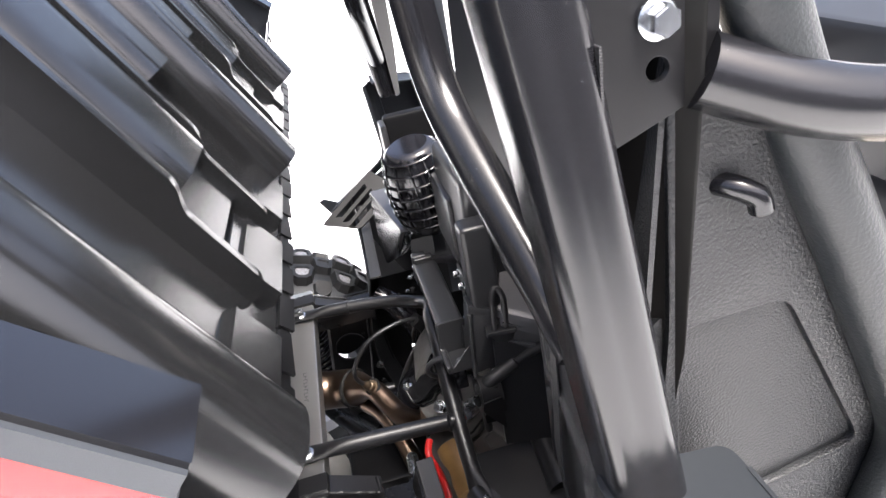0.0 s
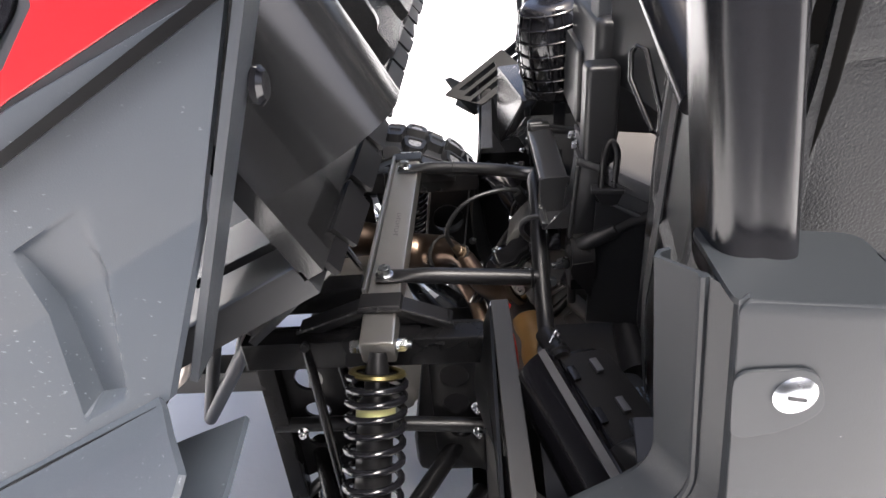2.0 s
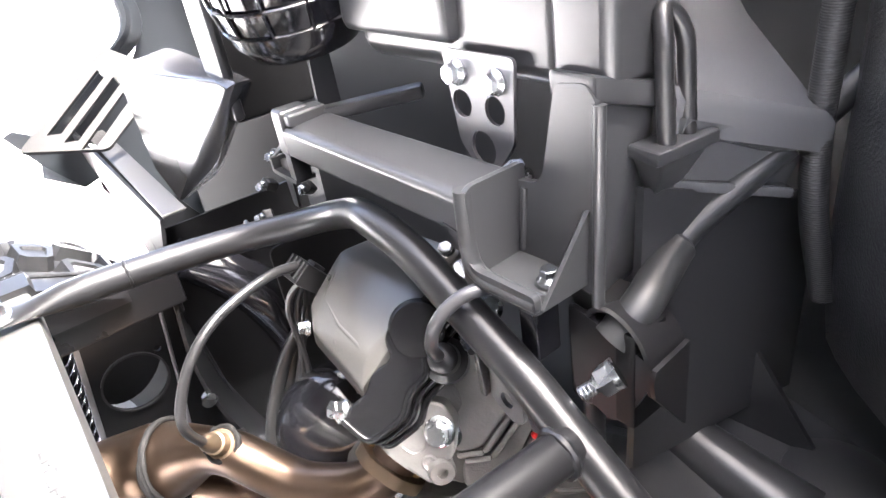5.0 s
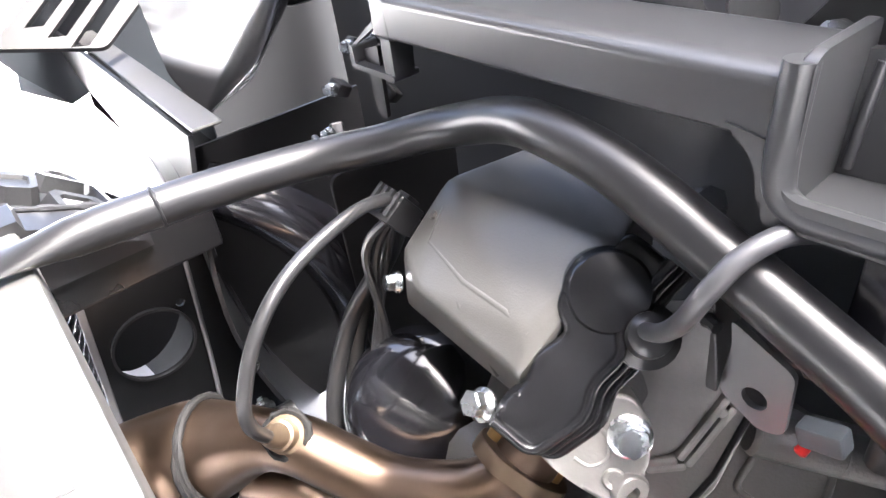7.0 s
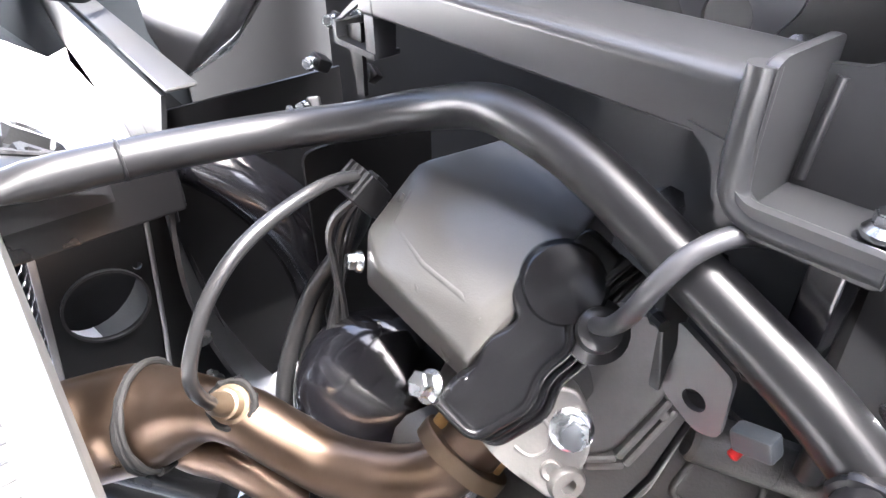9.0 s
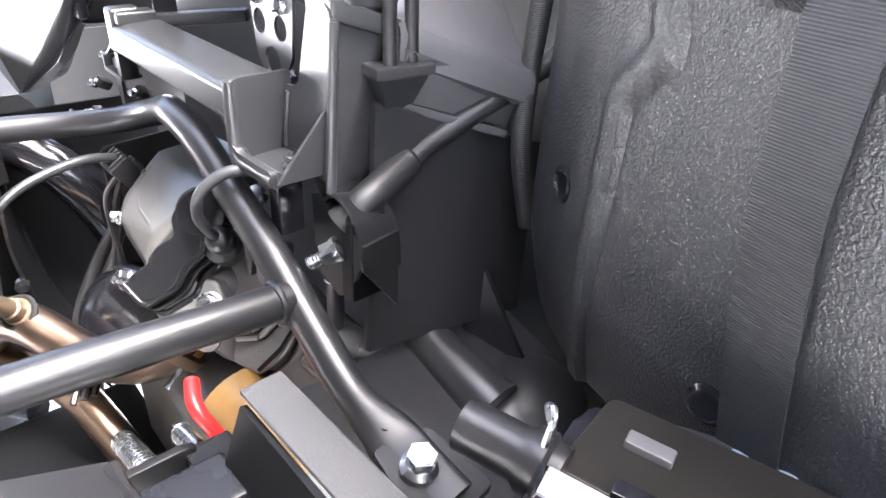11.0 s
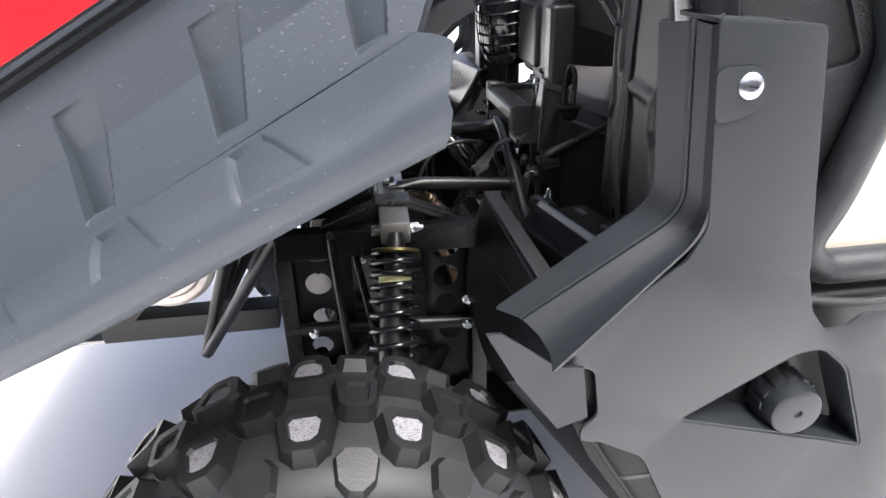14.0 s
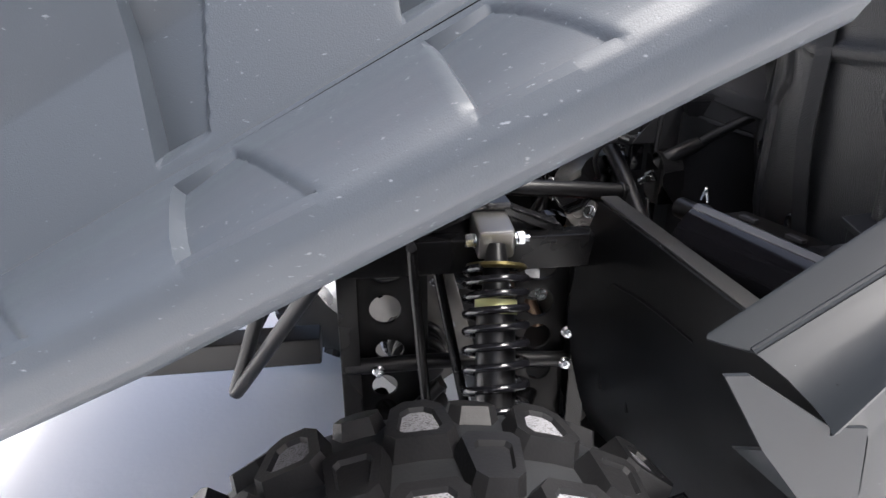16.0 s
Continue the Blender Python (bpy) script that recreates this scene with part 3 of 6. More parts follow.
def relief(name, lines, thick):
    """Moulded ridges on the sidewall, each along (tangent, radius) points."""
    bm = bmesh.new()
    for ln in lines:
        pts = []
        for (x0, r0), (x1, r1) in zip(ln, ln[1:]):
            for q in range(5):
                x, r = x0 + (x1 - x0) * q / 5, r0 + (r1 - r0) * q / 5
                pts.append(V(r * math.sin(x / r), carcass(r) + 0.0005, r * math.cos(x / r)))
        x, r = ln[-1]
        pts.append(V(r * math.sin(x / r), carcass(r) + 0.0005, r * math.cos(x / r)))
        sweep(bm, pts, thick, 7)
    bmesh.ops.recalc_face_normals(bm, faces=bm.faces)
    me = bpy.data.meshes.new(name)
    bm.to_mesh(me)
    bm.free()
    me.materials.append(RUBBER)
    me.shade_smooth()
    return me


def pad(name, outline, h):
    """A low raised pad on the sidewall with soft flanks."""
    bm = bmesh.new()
    k = len(outline)
    cx = sum(x for x, r in outline) / k
    cr = sum(r for x, r in outline) / k
    rings = []
    for f, up in ((1.12, -0.002), (1.0, h * 0.8), (0.9, h), (0.6, h), (0.3, h)):
        ring = []
        for x, r in outline:
            xx, rr = cx + (x - cx) * f, cr + (r - cr) * f
            ring.append(bm.verts.new(V(rr * math.sin(xx / rr), carcass(rr) + up, rr * math.cos(xx / rr))))
        rings.append(ring)
    for a, b in zip(rings, rings[1:]):
        for i in range(k):
            bm.faces.new((a[i], a[(i + 1) % k], b[(i + 1) % k], b[i]))
    bm.faces.new(rings[-1])
    bmesh.ops.recalc_face_normals(bm, faces=bm.faces)
    me = bpy.data.meshes.new(name)
    bm.to_mesh(me)
    bm.free()
    me.materials.append(SIDEW)
    me.shade_smooth()
    return me


SIDE_U = relief("sidewall_ridge", [[(-0.017, 0.289), (-0.021, 0.264), (-0.012, 0.244), (0.01, 0.244), (0.019, 0.262), (0.015, 0.291)], [(-0.004, 0.283), (-0.006, 0.256), (0.004, 0.256)]], 0.0021)
SIDE_A = relief("sidewall_ridge", [[(-0.012, 0.288), (-0.017, 0.262), (-0.03, 0.222)], [(0.012, 0.29), (0.018, 0.262), (0.034, 0.232)], [(-0.016, 0.287), (0.0, 0.276), (0.014, 0.289)], [(-0.016, 0.25), (0.0, 0.257), (0.013, 0.247)], [(0.0, 0.21), (0.002, 0.232), (0.01, 0.237), (0.018, 0.229)]], 0.0023)
PAD_U = pad("sidewall_pad", [(-0.024, 0.296), (-0.03, 0.262), (-0.018, 0.236), (0.016, 0.236), (0.028, 0.26), (0.022, 0.297)], 0.003)


def wheel(s):
    cx, cz, ym = -0.122, 0.342, 0.672
    hubp = (cx, s * ym, cz)
    ax = (0, s, 0)
    prof = [(-0.1, 0.192), (-0.118, 0.2), (-0.132, 0.225), (-0.137, 0.252), (-0.13, 0.282), (-0.112, 0.307), (-0.085, 0.32), (-0.045, 0.326), (0, 0.327), (0.045, 0.326), (0.085, 0.32), (0.112, 0.307), (0.13, 0.282), (0.137, 0.252), (0.132, 0.225), (0.118, 0.2), (0.1, 0.192)]
    rim = part("rear_wheel", lathe(bmesh.new(), [(-0.1, 0.19), (-0.11, 0.196), (-0.095, 0.17), (0.05, 0.165), (0.08, 0.176), (0.096, 0.19), (0.1, 0.197), (0.105, 0.197), (0.106, 0.19), (0.088, 0.178), (0.06, 0.16)], hubp, ax, 56, closed=False), RIMALU, utv, "machined alloy wheel with a knobbly off-road tyre")
    part("tyre", lathe(bmesh.new(), prof, hubp, ax, 84, closed=False), SIDEW, rim, "scuffed black off-road tyre carcass")
    part("red_line", lathe(bmesh.new(), [(0.1262, 0.2895), (0.125, 0.2912)], hubp, ax, 84, closed=False), LINER_RED, rim, "thin red moulding line")
    part("hub", lathe(bmesh.new(), [(0.0, 0.07), (0.03, 0.06), (0.05, 0.05), (0.06, 0.035)], hubp, ax, 28), STEEL, rim, "black hub")
    part("brake_disc", lathe(bmesh.new(), [(-0.085, 0.03), (-0.085, 0.1), (-0.08, 0.1), (-0.08, 0.03)], hubp, ax, 36), ZINC, rim, "bright brake disc")
    for i in range(6):
        a = 2 * math.pi * i / 6 + 1.2
        e = V(math.cos(a), 0, math.sin(a))
        side = V(-math.sin(a), 0, math.cos(a))
        c = V(cx, s * (ym + 0.062), cz)
        for k in (-1, 1):
            part("spoke", bar(bmesh.new(), c + e * 0.05 + side * k * 0.008, c + e * 0.182 + side * k * 0.032, 0.014, 0.022, V(0, 1, 0), 0.003), RIMALU, rim)
    N = 18
    rows = ((0.0, 0, LUG_MID, 0.326, 0.0), (0.056, 6, LUG_WIDE, 0.323, 0.5), (-0.056, 6, LUG_WIDE, 0.323, 0.5), (0.1, 28, LUG_SIDE, 0.313, 0.0), (-0.1, 28, LUG_SIDE, 0.313, 0.0))
    for i in range(N):
        for j, (off, tilt, me, rr, shift) in enumerate(rows):
            a = 2 * math.pi * (i + shift + 0.1) / N
            if (i * 7 + j * 3) % 7 < 2:
                me = LUG_MID2 if me is LUG_MID else LUG_WIDE2 if me is LUG_WIDE else me
            ob = new(me.name.split(".")[0], me)
            ob.parent = rim
            k = math.copysign(1, off) if off else 0
            n = V(math.cos(a), 0, math.sin(a))
            base = V(cx, s * ym + off, cz) + n * rr
            nn = (n * math.cos(radians(tilt)) + V(0, k, 0) * math.sin(radians(tilt))).normalized()
            ref = V(0, k if k else 1, 0)
            ly = (ref - nn * ref.dot(nn)).normalized()
            lx = ly.cross(nn)
            ob.matrix_basis = Matrix.Translation(base) @ Matrix((lx, ly, nn)).transposed().to_4x4()
    for i in range(24):
        for me in ((SIDE_A,) if i % 3 == 1 else (SIDE_U, PAD_U)):
            ob = new(me.name.split(".")[0], me)
            ob.parent = rim
            turn = Matrix.Rotation(2 * math.pi * i / 24 + 0.11, 4, "Y")
            flip = Matrix.Identity(4) if s > 0 else Matrix.Rotation(math.pi, 4, "Z")
            ob.matrix_basis = Matrix.Translation((cx, s * ym, cz)) @ turn @ flip
    return rim


for s in (-1, 1):
    wheel(s)

# ---- exhaust ----
muff = part("muffler", lathe(bmesh.new(), [(0, 0.074), (0.003, 0.08), (0.004, 0.084), (0.012, 0.086), (0.02, 0.083), (0.5, 0.083), (0.51, 0.07)], (-0.402, -0.255, 0.678), (0, 1, 0), 40), STAIN, utv, "stained stainless steel muffler with a round end cap")
part("end_cap", lathe(bmesh.new(), [(0, 0.066), (0.006, 0.06), (0.008, 0.02)], (-0.402, -0.2545, 0.678), (0, -1, 0), 36), STAIN, muff)
for a in (80, 200, 320):
    hex_bolt("bolt", (-0.402 + 0.045 * math.cos(radians(a)), -0.262, 0.678 + 0.045 * math.sin(radians(a))), (0, -1, 0), muff, 0.008, 0.012)
tail = sweep(bmesh.new(), fillet([(-0.402, -0.25, 0.678), (-0.402, -0.29, 0.678), (-0.457, -0.345, 0.628)], 0.03), 0.0185, 20, cap=False)
part("tailpipe", tail, STAIN, muff, "cut stainless tailpipe")
head_pts = spline([(0.236, -0.008, 0.63), (0.211, -0.004, 0.605), (0.187, 0.006, 0.592), (0.1655, 0.03, 0.585), (0.1473, 0.06, 0.58), (0.1306, 0.09, 0.5885), (0.1132, 0.12, 0.5995), (0.0943, 0.147, 0.597), (0.066, 0.185, 0.576), (0.0286, 0.21, 0.566), (-0.02, 0.212, 0.575), (-0.1, 0.19, 0.62), (-0.3, 0.1, 0.68)], 6)
part("exhaust_pipe", sweep(bmesh.new(), head_pts, [0.0215 if p.x > 0.105 else 0.0215 + 0.0205 * ease((0.105 - p.x) / 0.05) if p.x > 0.0 else 0.042 - 0.004 * ease(-p.x / 0.08) for p in head_pts], 28), BRONZE, utv, "heat-tinted bronze exhaust header pipe")
for q in range(3):
    k = V(-0.72, 0.66, -0.2).normalized()
    ring_weld(V(0.066, 0.185, 0.576) + k * 0.0022 * (q - 1), k + V(0.05 * (q - 1), 0.04 * (q % 2), 0.06 * (q - 1)), 0.0408, 0.0032, utv, 31 + q, SCORCH)


def coil(a, b, r, wire, turns, parent):
    """A small zinc tension spring with hooked ends."""
    a, b = Vector(a), Vector(b)
    d = (b - a).normalized()
    u = d.orthogonal().normalized()
    w = d.cross(u)
    k = int(turns * 12)
    pts = [a - d * 0.02, a - d * 0.006] + [a.lerp(b, i / k) + (u * math.cos(i * math.pi / 6) + w * math.sin(i * math.pi / 6)) * r for i in range(k + 1)] + [b + d * 0.006, b + d * 0.02]
    return part("exhaust_spring", sweep(bmesh.new(), pts, wire, 6), ZINC, parent, "small zinc tension spring")


coil((0.15, 0.032, 0.484), (0.15, -0.065, 0.528), 0.011, 0.0016, 14, utv)
coil((0.18, -0.077, 0.568), (0.18, -0.124, 0.584), 0.009, 0.0016, 11, utv)
part("exhaust_pipe", sweep(bmesh.new(), spline([(0.07, 0.19, 0.545), (0.085, 0.172, 0.533), (0.104, 0.148, 0.53), (0.12, 0.12, 0.522), (0.136, 0.088, 0.504), (0.15, 0.045, 0.47), (0.165, 0.0, 0.42)], 5), 0.0185, 20), BRONZE, utv, "heat-tinted bronze exhaust header pipe")

# ---- hitch ----
hb = part("trailer_hitch", boxed((-0.45, 0, 0.42), (0.38, 0.06, 0.055), bevel=0.004), STEEL, utv, "black tow bar with a flat drilled tongue")
part("tongue", slab(rounded([(-0.78, -0.03), (-0.62, -0.03), (-0.62, 0.03), (-0.78, 0.03)], 0.02), lambda u, v, w: V(u, v, 0.395 + w), 0.008, [circle(-0.75, 0, 0.011)]), BARE, hb)
for s in (-1, 1):
    part("rear_guard", tube([(-0.19, s * 0.27, 0.74), (-0.41, s * 0.1, 0.385), (-0.29, s * 0.16, 0.72)], 0.0125, 0.02), STEEL, utv, "black bent tube rear guard")

# ---- cargo bed, tipped up ----
TILT_BED = radians(28.5)
CB, SB = math.cos(TILT_BED), math.sin(TILT_BED)


def bed(u, y, w):
    """A point of the tipped bed: u along it to the front, w square to its floor."""
    return V(u * CB - w * SB, y, u * SB + w * CB)


tray = tagged(new("cargo_bed"), "tipped-up cargo bed with grey plastic sides and a red panel", "cargo bed")
part("bed_floor", slab([(-0.55, -0.74), (0.59, -0.74), (0.59, 0.74), (-0.55, 0.74)], lambda u, v, w: bed(u, v, 0.955 + w), 0.02, bevel=0.004), PLAST, tray, "black plastic bed floor")
for y in (-0.5, -0.17, 0.17, 0.5):
    part("floor_beam", slab([(-0.5, 0.955), (0.5, 0.955), (0.46, 0.92), (-0.5, 0.92)], lambda u, v, w, y=y: bed(u, y - 0.02 + w, v), 0.04, bevel=0.003), STEEL, tray, "black steel beam under the bed")
# front wall: flat sheet, three deep round ribs, narrow fins and stepped blocks between them
front = part("front_wall", slab([(-0.74, 0.965), (0.74, 0.965), (0.74, 1.42), (-0.74, 1.42)], lambda v, w, d: bed(0.588 + d, v, w), 0.012), SATIN, tray, "ribbed black plastic front wall of the bed")


def d_rib(y, half, proud, w0, w1, n=18, square=0.75):
    """A rib of rounded section standing proud of the front wall."""
    ring = [(y + half * math.copysign(abs(math.cos(math.pi * i / n)) ** square, math.cos(math.pi * i / n)), proud * max(0.0, math.sin(math.pi * i / n)) ** square) for i in range(n + 1)]
    bm = bmesh.new()
    rows = [[bm.verts.new(bed(0.6 + p, yy, w)) for yy, p in ring] for w in (w0 + 0.0, w1)]
    for i in range(n):
        bm.faces.new((rows[0][i], rows[0][i + 1], rows[1][i + 1], rows[1][i]))
    bm.faces.new(rows[0])
    bm.faces.new(rows[1][::-1])
    return bm


for y in (-0.63, -0.02, 0.6):
    part("rib", d_rib(y, 0.05, 0.058, 0.996, 1.42), SATIN, front)
for y in (-0.4, -0.235, 0.2, 0.37):
    part("fin", slab(rounded([(1.0, 0.0), (1.42, 0.0), (1.42, 0.04), (1.13, 0.04), (1.11, 0.026), (1.012, 0.026)], 0.01), lambda w, p, d, y=y: bed(0.6 + p, y - 0.009 + d, w), 0.018, bevel=0.006, seg=3), SATIN, front)
for y, half, w0 in ((-0.3175, 0.072, 1.122), (0.285, 0.072, 1.122), (-0.14, 0.062, 1.2), (0.1, 0.062, 1.2)):
    part("short_rib", d_rib(y, half, 0.044, w0, 1.42, 28, 0.5), SATIN, front, "short rounded rib of the bed wall")
for y0, y1 in ((-0.39, -0.245), (0.212, 0.358)):
    part("step_block", slab(rounded([(1.05, 0.0), (1.14, 0.0), (1.14, 0.016), (1.056, 0.016)], 0.003), lambda w, p, d, y0=y0, y1=y1: bed(0.6 + p, y0 + d * (y1 - y0), w), 1.0), SATIN, front)
    part("step_foot", slab(rounded([(0.988, 0.0), (1.046, 0.0), (1.046, 0.007), (0.99, 0.007)], 0.002), lambda w, p, d, y0=y0, y1=y1: bed(0.6 + p, y0 + 0.02 + d * (y1 - y0 - 0.04), w), 1.0), SATIN, front)
for y in (-0.52, -0.32, -0.13, 0.11, 0.29, 0.47):
    part("ledge", slab([(0.975, 0.0), (1.035, 0.0), (1.03, 0.012), (0.98, 0.016)], lambda w, p, d, y=y: bed(0.6 + p, y - 0.06 + d, w), 0.12), SATIN, front)
lip = []
rng = random.Random(4)
for k in range(20):
    y = -0.7 + k * 0.073
    lip.append([(y, 0.952), (y + 0.05 + rng.uniform(0, 0.015), 0.95 + rng.uniform(0, 0.008)), (y + 0.06, 0.97), (y - 0.005, 0.97)])
part("bottom_lip", slab([(-0.73, 0.955), (0.73, 0.955), (0.73, 0.985), (-0.73, 0.985)], lambda v, w, d: bed(0.592 + d + (0.985 - w) * 0.2, v, w), 0.004), PLATE, front)
for q in lip:
    part("lip_tab", slab(q, lambda v, w, d: bed(0.6 + d + (0.97 - w) * 0.15, v, w), 0.003), PLATE, front)

WIN = [(0.436, 1.114), (0.41, 1.168), (0.491, 1.226), (0.579, 1.23), (0.616, 1.196), (0.628, 1.155), (0.606, 1.13), (0.58, 1.122)]


def pockets(u, w, centres, width, w0, w1, lean, depth):
    """Depth of the pressed recesses: deep along their rear and lower edges, running out forward and upward."""
    d = 0.0
    if w0 < w < w1:
        f = (w - w0) / (w1 - w0)
        for c in centres:
            x = (u - c - lean * f) / (width * (1 + 0.6 * f))
            if 0 < x < 1:
                edge = ease(x / 0.05) * (0.25 * ease((1 - x) / 0.06) + 0.75 * (1 - x)) * ease(f / 0.02)
                d = max(d, depth * edge * (1 - f) ** 0.5)
    return d


for s in (-1, 1):
    def face(u, w, s=s, extra=0.0):
        return bed(u, s * (0.787 + 0.33 * max(0.0, 1.032 - w) - extra), w)
    # lower side skin with leaning pressed recesses
    ws = [0.974 + 0.00149 * i for i in range(81)]
    rows = []
    for w in ws:
        uf = 0.533 + (w - 0.974) * 1.14
        shift = 0.03 * (w - 0.984) / 0.079
        us = [-0.6] + [-0.58 + 1.1 * k / 700 + shift for k in range(701)] + [0.52 + shift + (uf - 0.52 - shift) * k / 20 for k in range(1, 21)]
        rows.append([face(u, w, extra=pockets(u, w, [0.486 - 0.128 * q for q in range(8)], 0.028, 0.984, 1.063, 0.03, 0.0165)) for u in us])
    sp = part("side_panel", skin(rows, -0.006 * s), GREY, tray, "matt grey moulded side panel with leaning pressed recesses, dusty")
    up = [(-0.6, 1.093), (0.672, 1.093), (0.7, 1.112), (0.705, 1.122), (0.67, 1.225), (0.62, 1.36), (-0.6, 1.36)]
    part("upper_panel", slab(up, lambda u, v, w, s=s: bed(u, s * (0.775 + w), v), 0.012, [rounded(WIN, 0.008)], bevel=0.002), GREYB, tray, "dark grey upper side panel with a handle opening")
    red = [(0.2, 1.109), (0.574, 1.108), (0.682, 1.101), (0.699, 1.115), (0.675, 1.192), (0.622, 1.198), (0.633, 1.154), (0.609, 1.126), (0.582, 1.117), (0.436, 1.1115), (0.404, 1.168), (0.2, 1.19)]
    part("red_panel", slab(red, lambda u, v, w, s=s: bed(u, s * (0.787 + w), v), 0.003, bevel=0.0008), RED, tray, "bright red glossy plastic trim panel")
    z_bed = bed(0, 0, 1) - bed(0, 0, 0)
    for a, b, thick, y in (((-0.6, 1.0885), (0.672, 1.0945), 0.0045, 0.7888), ((-0.6, 0.9745), (0.53, 0.9745), 0.0042, 0.8062), ((-0.6, 1.099), (0.44, 1.101), 0.003, 0.7888), ((0.44, 1.101), (0.475, 1.094), 0.003, 0.7888)):
        part("groove", bar(bmesh.new(), bed(a[0], s * y, a[1]), bed(b[0], s * y, b[1]), 0.01, thick, z_bed, 0), PLATE, sp, "dark panel joint")
    part("trim_strip", slab([(-0.6, 1.0905), (0.66, 1.0965), (0.57, 1.1065), (-0.6, 1.1075)], lambda u, v, w, s=s: bed(u, s * (0.787 + w), v), 0.002, bevel=0.0006), GREY, sp, "matt grey strip under the red trim")
    sec_ = [(0.789, 0.004), (0.738, -0.002), (0.737, -0.011), (0.787, -0.011)]
    rail = part("corner_flange", slab(sec_, lambda y, q, d, s=s: bed(0.708 - 0.3525 * d + q * 0.94, s * y, 1.116 + d + q * 0.33), 0.244, bevel=0.002, seg=3), SHINY, tray, "glossy black sloping corner flange of the bed side")
    part("flange_lip", slab([(0.7885, 0.0005), (0.7915, 0.0005), (0.7915, -0.011), (0.7885, -0.011)], lambda y, q, d, s=s: bed(0.708 - 0.3525 * d + q * 0.94, s * y, 1.116 + d + q * 0.33), 0.244), GREYB, rail)
    # front return flange of the side
    fl = [[bed(0.53 + (w - 0.969) * 1.14 + 0.002, s * y, w) for w in (0.969, 1.0, 1.05, 1.095)] for y in (0.788, 0.78, 0.766)]
    fr = part("front_flange", skin(fl, 0.004), GREYB, tray, "grey return edge of the side panel")
    part("push_clip", lathe(bmesh.new(), [(0, 0.008), (0.003, 0.0085), (0.005, 0.006)], bed(0.646, s * 0.7655, 1.061), bed(1, 0, -0.6) - bed(0, 0, 0), 18), SHINY, fr, "black push clip")
    g0 = [[bed(u, s * y, w) for u, w in ((0.52, 0.99), (0.6, 0.985), (0.6, 0.955), (0.52, 0.935))] for y in (0.72, 0.66)]
    part("beam_end", skin(g0, 0.005), SATIN, tray, "open black box section at the bed corner")
    # skirt below the groove, bulging outwards, with trapezoid recesses
    sec = [(0.805, 0.974), (0.812, 0.971), (0.82, 0.968), (0.828, 0.965), (0.836, 0.961), (0.845, 0.956), (0.853, 0.951), (0.86, 0.945), (0.865, 0.938), (0.867, 0.93), (0.866, 0.918), (0.859, 0.91), (0.842, 0.906), (0.79, 0.905), (0.74, 0.91)]
    rows = []
    fine = [tuple(Vector(a).lerp(Vector(b), q / 4)) for a, b in zip(sec, sec[1:]) for q in range(4)] + [sec[-1]]
    for k, (y, w) in enumerate(fine):
        t = k / 32
        rows.append([])
        for q in range(561):
            u = -0.6 + 1.13 * q / 560
            d = 0.0
            if 0.12 < t < 1.06:
                for c in [0.376 - 0.126 * m for m in range(7)]:
                    half0, half1 = 0.016, 0.012 + 0.04 * t
                    if c - half0 < u < c + half1:
                        x = (u - c + half0) / (half0 + half1)
                        d = 0.008 * ease(x / 0.04) * (0.4 * ease((1 - x) / 0.07) + 0.6 * (1 - x) ** 1.3) * ease((t - 0.16) / 0.05) * ease((0.98 - t) / 0.05)
            wz = w + ((0.47 - u) * 0.05 + max(0.0, 0.2 - u) * 0.045) * min(1, t)
            f = max(0, (u - 0.45) / 0.08)
            nose = f * (0.022 * t / 0.65 if t < 0.65 else 0.022 - 0.046 * (t - 0.65) if t < 1 else max(-0.035, 0.006 - 0.07 * (t - 1)))
            lift = 0.008 * min(1, t / 0.65) * f * (1 if t < 1.1 else 0)
            rows[-1].append(bed(u + nose, s * (y - d * 0.5), wz - d * 0.8 + lift))
    part("lower_skirt", skin(rows, 0.004 * s), GREY, tray, "matt grey flared lower skirt with trapezoid recesses, dusty")
    # handle opening: glossy back wall, lever and label
    part("recess_wall", slab([(0.36, 1.07), (0.596, 1.07), (0.596, 1.3), (0.36, 1.3)], lambda u, v, w, s=s: bed(u, s * (0.685 + w), v), 0.004), GLOSSG, tray, "glossy black inner wall behind the handle opening")
    rim_pts = rounded(WIN, 0.008)
    inner = [[bed(0.53 + (u - 0.53) * k, s * y, 1.176 + (w - 1.176) * k) for u, w in rim_pts + rim_pts[:1]] for y, k in ((0.789, 1.0), (0.77, 0.985), (0.735, 0.93), (0.69, 0.9))]
    part("opening_edge", skin(inner, 0.003), SHINY, tray, "black edge of the handle opening")
    a, b = bed(0.542, s * 0.735, 1.112), bed(0.572, s * 0.762, 1.19)
    part("recess_strip", slab(rounded([(0.548, 1.16), (0.562, 1.16), (0.585, 1.225), (0.566, 1.225)], 0.004), lambda u, v, w, s=s: bed(u, s * (0.6895 + w), v), 0.002), PLATE, tray, "dark strip on the recess wall")
    part("lever_rail", bar(bmesh.new(), bed(0.45, s * 0.71, 1.105), bed(0.6, s * 0.71, 1.124), 0.04, 0.008, bed(0, 0, 1) - bed(0, 0, 0), 0.002), SHINY, tray, "black rail at the foot of the lever")
    line = [a.lerp(b, k / 8) for k in range(9)]
    lever = part("release_lever", sweep(bmesh.new(), line + [b + (b - a) * 0.03, b + (b - a) * 0.06], [0.006, 0.006, 0.0065, 0.0075, 0.0085, 0.0087, 0.009, 0.0094, 0.0096, 0.0084, 0.004], 18), CABLE2, tray, "black rubber-gripped release lever")
